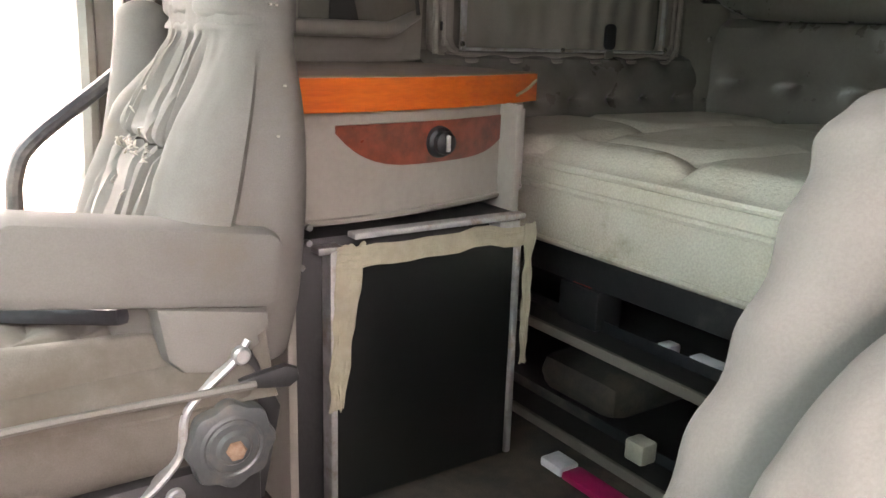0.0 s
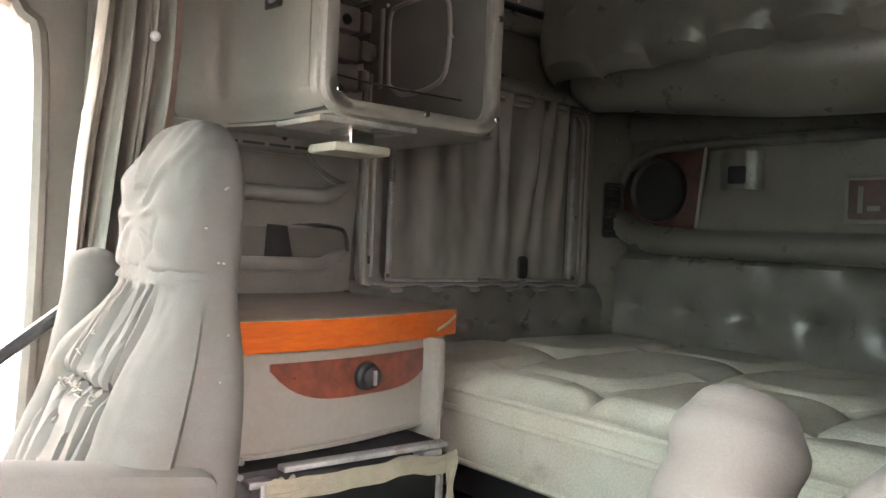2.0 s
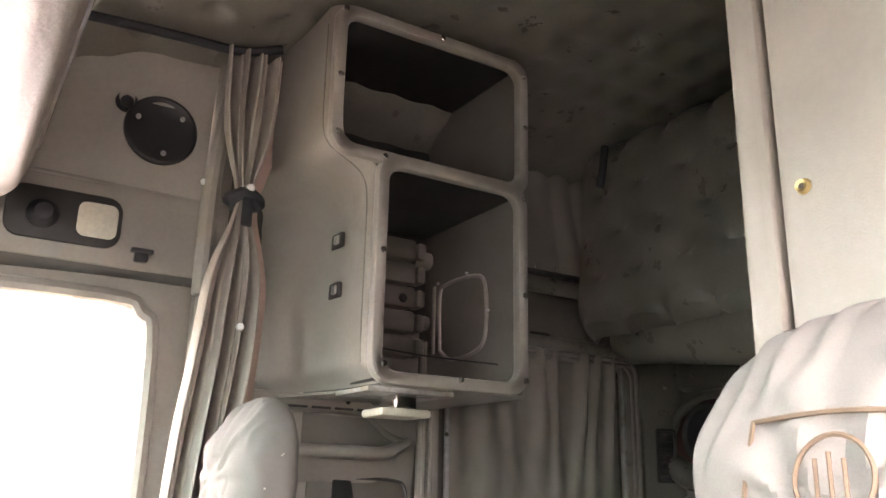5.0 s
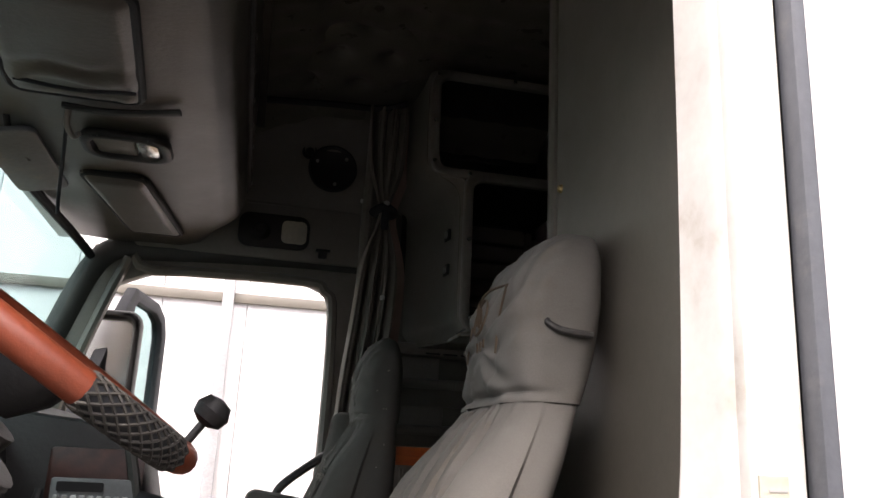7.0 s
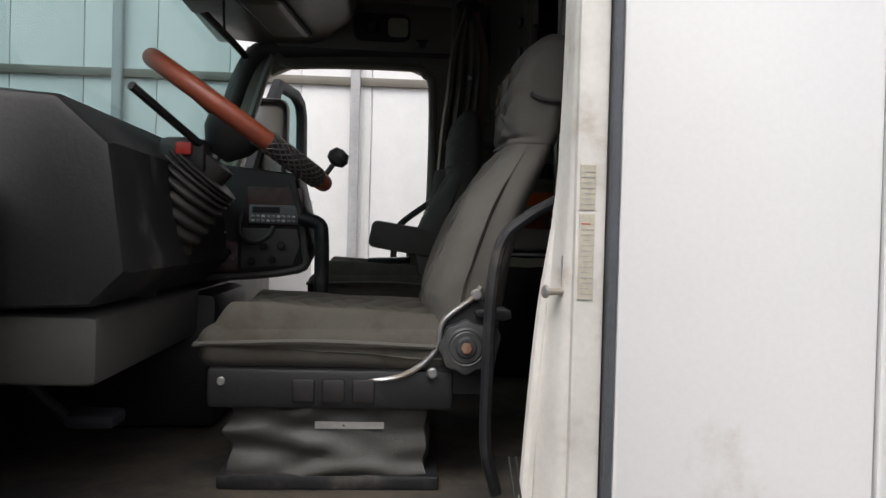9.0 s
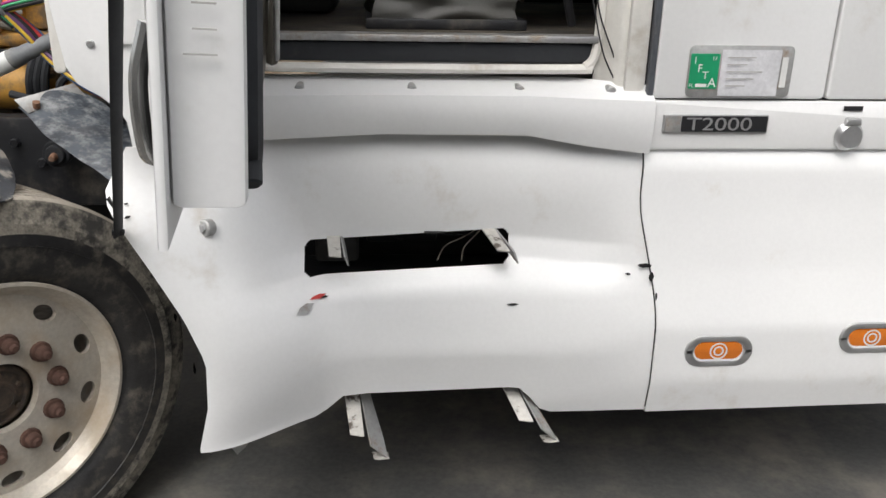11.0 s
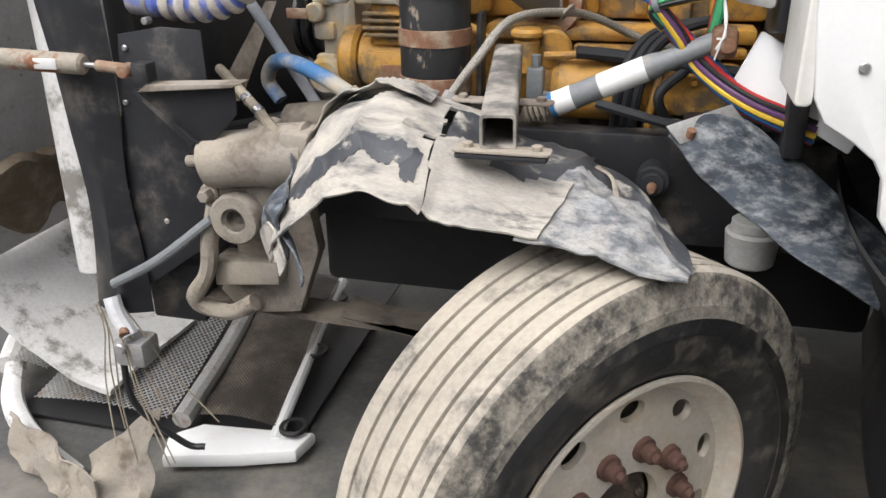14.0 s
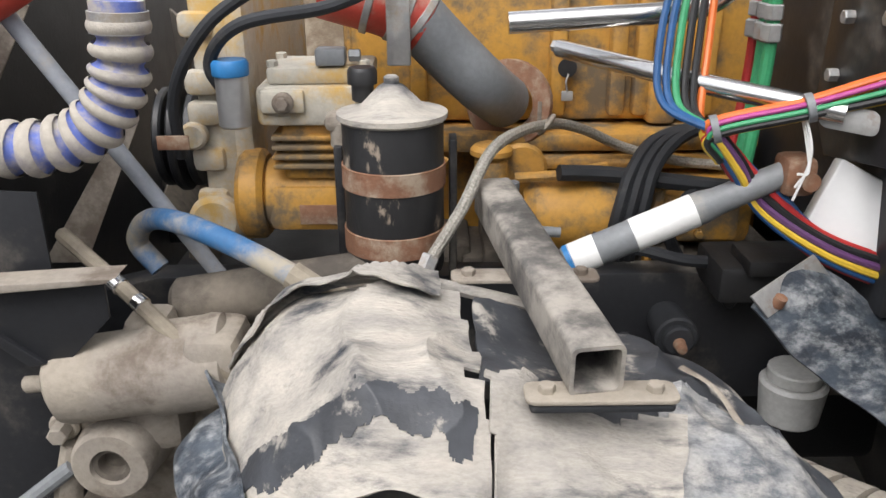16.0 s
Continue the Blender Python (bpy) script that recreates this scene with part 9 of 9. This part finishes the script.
b = B()
pts = [C - N * 0.10, C - N * 0.18 + Vector((-0.01, 0, 0)), C - N * 0.42 + Vector((-0.02, 0, 0))]
tube(b, pts, lambda s: 0.055 if s < 0.25 else 0.080 + 0.016 * abs(math.sin(s * 52)) ** 0.7, 26, 80)
part("ribbed_boot", b, BOOT, col, "ribbed black boot")
b = B()
box(b, (1.24, 0.49, 1.99), (1.345, 0.63, 2.075), 0.02)
part("shroud", b, BLACKPL, col)
b = B()
box(b, (1.285, 0.475, 2.035), (1.318, 0.503, 2.062), 0.004)
part("hazard_switch", b, REDP, col, "red hazard switch")
b = B()
tube(b, [(1.33, 0.50, 2.06), (1.28, 0.40, 2.11), (1.24, 0.32, 2.15)], 0.009, 8)
part("stalk", b, BLACKPL, col)

# pedals
pd2 = thing("pedal", "black rubber brake pedal over the floor", "pedal")
b = B()
box(b, (1.10, 0.38, 1.47), (1.20, 0.47, 1.50), 0.012, pose(0, 0, 0, 0, 0, 0))
part("pad", b, BLACKRB, pd2)
b = B()
tube(b, [(1.10, 0.42, 1.48), (1.02, 0.42, 1.56), (0.95, 0.42, 1.72)], 0.014, 8)
part("lever", b, BLACKST, pd2)
b = B()
box(b, (0.80, 0.10, FZ - 0.02), (0.86, 2.28, 2.10))
part("toe_board", b, BLACKPL, dash)

# windshield, pillars and overhead console
def screen(u, v):
    w = 2 * u - 1
    return Vector((lerp(0.72 + 0.21 * w * w, 1.04 + 0.09 * w ** 4, v), lerp(0.10, 2.24, u), lerp(2.04, 2.67 - 0.07 * w ** 6, v)))


ws = setting("window_1", sheet(B(), screen, 32, 8, 0.005), SCREEN, "raked wrap-around windshield", "window")
part("windshield_gasket", tube(B(), [screen(k / 30, 1.0) for k in range(31)], 0.014, 8, 2), BLACKRB, ws, "black rubber gasket")
for e, y in ((0, 0.10), (1, 2.24)):
    part("windshield_pillar", tube(B(), [screen(e, -0.7), screen(e, 0.0), screen(e, 0.5), screen(e, 1.0) + Vector((0.02, 0, 0.02)), (1.34, y, 2.66), (1.75, y, 2.68), (2.0, y, 2.68)], 0.045, 12), PILLARM, cab, "dark windshield pillar")
ohc = thing("overhead_console", "grey padded overhead console with stowage pouches and a lamp", "console")


def under(u, v):
    """The padded underside and rounded rear edge of the console: u along y, v from the windshield to the rear face."""
    y = lerp(0.10, 2.20, u)
    end = 0.10 * smooth(0.86, 1.0, u) + 0.10 * smooth(0.14, 0.0, u)
    x = table(v, [(0, 1.045), (0.55, 1.42), (0.68, 1.53), (0.76, 1.575), (0.84, 1.592), (1.0, 1.60)])
    z = table(v, [(0, 2.685), (0.2, 2.672), (0.55, 2.675), (0.68, 2.69), (0.76, 2.715), (0.84, 2.76), (1.0, 3.16)])
    return Vector((x - end * smooth(0.4, 0.8, v), y, z + 0.004 * noise.noise(Vector((x * 6, y * 5, 0)))))


part("console_body", sheet(B(), under, 60, 60, 0.02), CONSOLE, ohc, "padded grey vinyl underside")
part("console_end", prism(B(), [(1.06, 2.69), (1.42, 2.682), (1.47, 2.72), (1.49, 2.80), (1.50, 3.16), (1.06, 3.16)], 0.02, SIDE(2.205), 0.008), CONSOLE, ohc)


def pad(name, x0, x1, y0, y1, z, label, skew=0.0, creases=True):
    """A stowage pouch: a soft panel held by black piping on the console's underside."""
    def f(u, v):
        e = smooth(0, 0.1, u) * smooth(1, 0.9, u) * smooth(0, 0.08, v) * smooth(1, 0.92, v)
        c = 0.006 * math.sin(v * 26 + 4 * noise.noise(Vector((u * 4, v * 2, 1)))) * smooth(0.45, 0.8, v) if creases else 0
        return Vector((lerp(x0, x1, u) + skew * v, lerp(y0, y1, v), z - e * (0.012 + c)))
    p = part(name, sheet(B(), f, 26, 34, 0.006), CONSOLE, ohc, label)
    o = [(x0, y0), (x0, y1), (x1, y1), (x1, y0)]
    line = [Vector((x + skew * (y - y0) / (y1 - y0), y, z - 0.002)) for x, y in rrect(x0, y0, x1, y1, 0.03, 5)]
    part("piping", tube(B(), line + line[:1], 0.009, 8, 1), BLACKRB, p, "black piping")
    return p


p1_ = pad("pouch", 1.19, 1.43, 0.62, 1.03, 2.668, "gathered stowage pouch", -0.03)
part("pouch_band", tube(B(), [(1.185, 0.95, 2.648), (1.29, 0.955, 2.642), (1.40, 0.95, 2.648)], 0.004, 6), BLACKRB, p1_)
pad("pouch", 1.15, 1.38, 0.18, 0.52, 2.668, "gathered stowage pouch", -0.02)
pad("map_pad", 1.20, 1.35, 1.50, 2.02, 2.668, "flat padded map panel", 0.06, False)
lb2 = part("lamp_bezel", prism(B(), rrect(1.245, -0.075, 1.44, 0.075, 0.05, 6), 0.022, axes((0, 1.265, 2.668), (1, 0, 0), (0, -1, 0)), 0.008, rrect(1.27, -0.052, 1.415, 0.052, 0.035, 6)), BLACKPL, ohc, "black lamp bezel")
part("lamp_lens", box(B(), (1.275, 1.215, 2.654), (1.36, 1.315, 2.664), 0.006), TRIMMD, lb2)
part("lamp_reflector", box(B(), (1.365, 1.22, 2.650), (1.412, 1.31, 2.664), 0.01), CHROME, lb2)
part("console_strip", tube(B(), [(1.24, 1.09, 2.664), (1.34, 1.085, 2.660), (1.47, 1.06, 2.668)], 0.011, 8, flat=0.6), TRIMDK, ohc)
part("hook", tube(B(), [(1.25, 1.10, 2.665), (1.25, 1.105, 2.63), (1.26, 1.13, 2.615), (1.265, 1.15, 2.63)], 0.006, 8), TRIM, ohc)
part("hanging_cord", tube(B(), [(1.235, 1.16, 2.665), (1.22, 1.24, 2.62), (1.21, 1.30, 2.55), (1.21, 1.32, 2.50)], 0.004, 6), BLACKRB, ohc, "black hanging cord")
for k in range(12):
    part("snap", cyl(B(), (1.598, 0.25 + 0.16 * k, 2.86), (1.604, 0.25 + 0.16 * k, 2.86), 0.006, seg=10), STEEL, ohc)
part("rear_piping", tube(B(), [under(k / 30, 0.86) + Vector((0.004, 0, 0)) for k in range(31)], 0.008, 8, 1), BLACKRB, ohc)
sv = thing("sun_visor", "grey clear-edged sun visor folded against the windshield", "sun visor")
part("visor_board", prism(B(), rrect(-0.06, -0.20, 0.06, 0.20, 0.03), 0.014, axes((1.10, 1.42, 2.640), (0.9, 0, 0.2), (0, 1, 0)), 0.005), GREYP, sv)
part("visor_arm", tube(B(), [(1.10, 1.22, 2.68), (1.105, 1.25, 2.655), (1.11, 1.40, 2.648)], 0.007, 8), TRIMDK, sv)
part("front_header", box(B(), (0.96, 0.06, 3.12), (1.62, 2.34, 3.17)), TRIMDK, cab)
part("front_panel", box(B(), (0.98, 0.06, 2.70), (1.02, 2.34, 3.40)), WHITE, cab)
mh = thing("far_mirror", "white framed mirror on the passenger door", "mirror")
b = B()
prism(b, rrect(1.00, 1.95, 1.26, 2.50, 0.05), 0.08, SIDE(2.62), 0.02, rrect(1.03, 1.98, 1.23, 2.47, 0.04))
part("housing", b, TRIMDK, mh)
b = B()
prism(b, rrect(1.03, 1.98, 1.23, 2.47, 0.04), 0.01, SIDE(2.60))
part("mirror_glass", b, CHROME, mh)
b = B()
tube(b, [(1.12, 2.30, 2.0), (1.12, 2.45, 1.98), (1.12, 2.58, 2.02)], 0.02, 8)
part("arm", b, BLACKPL, mh)
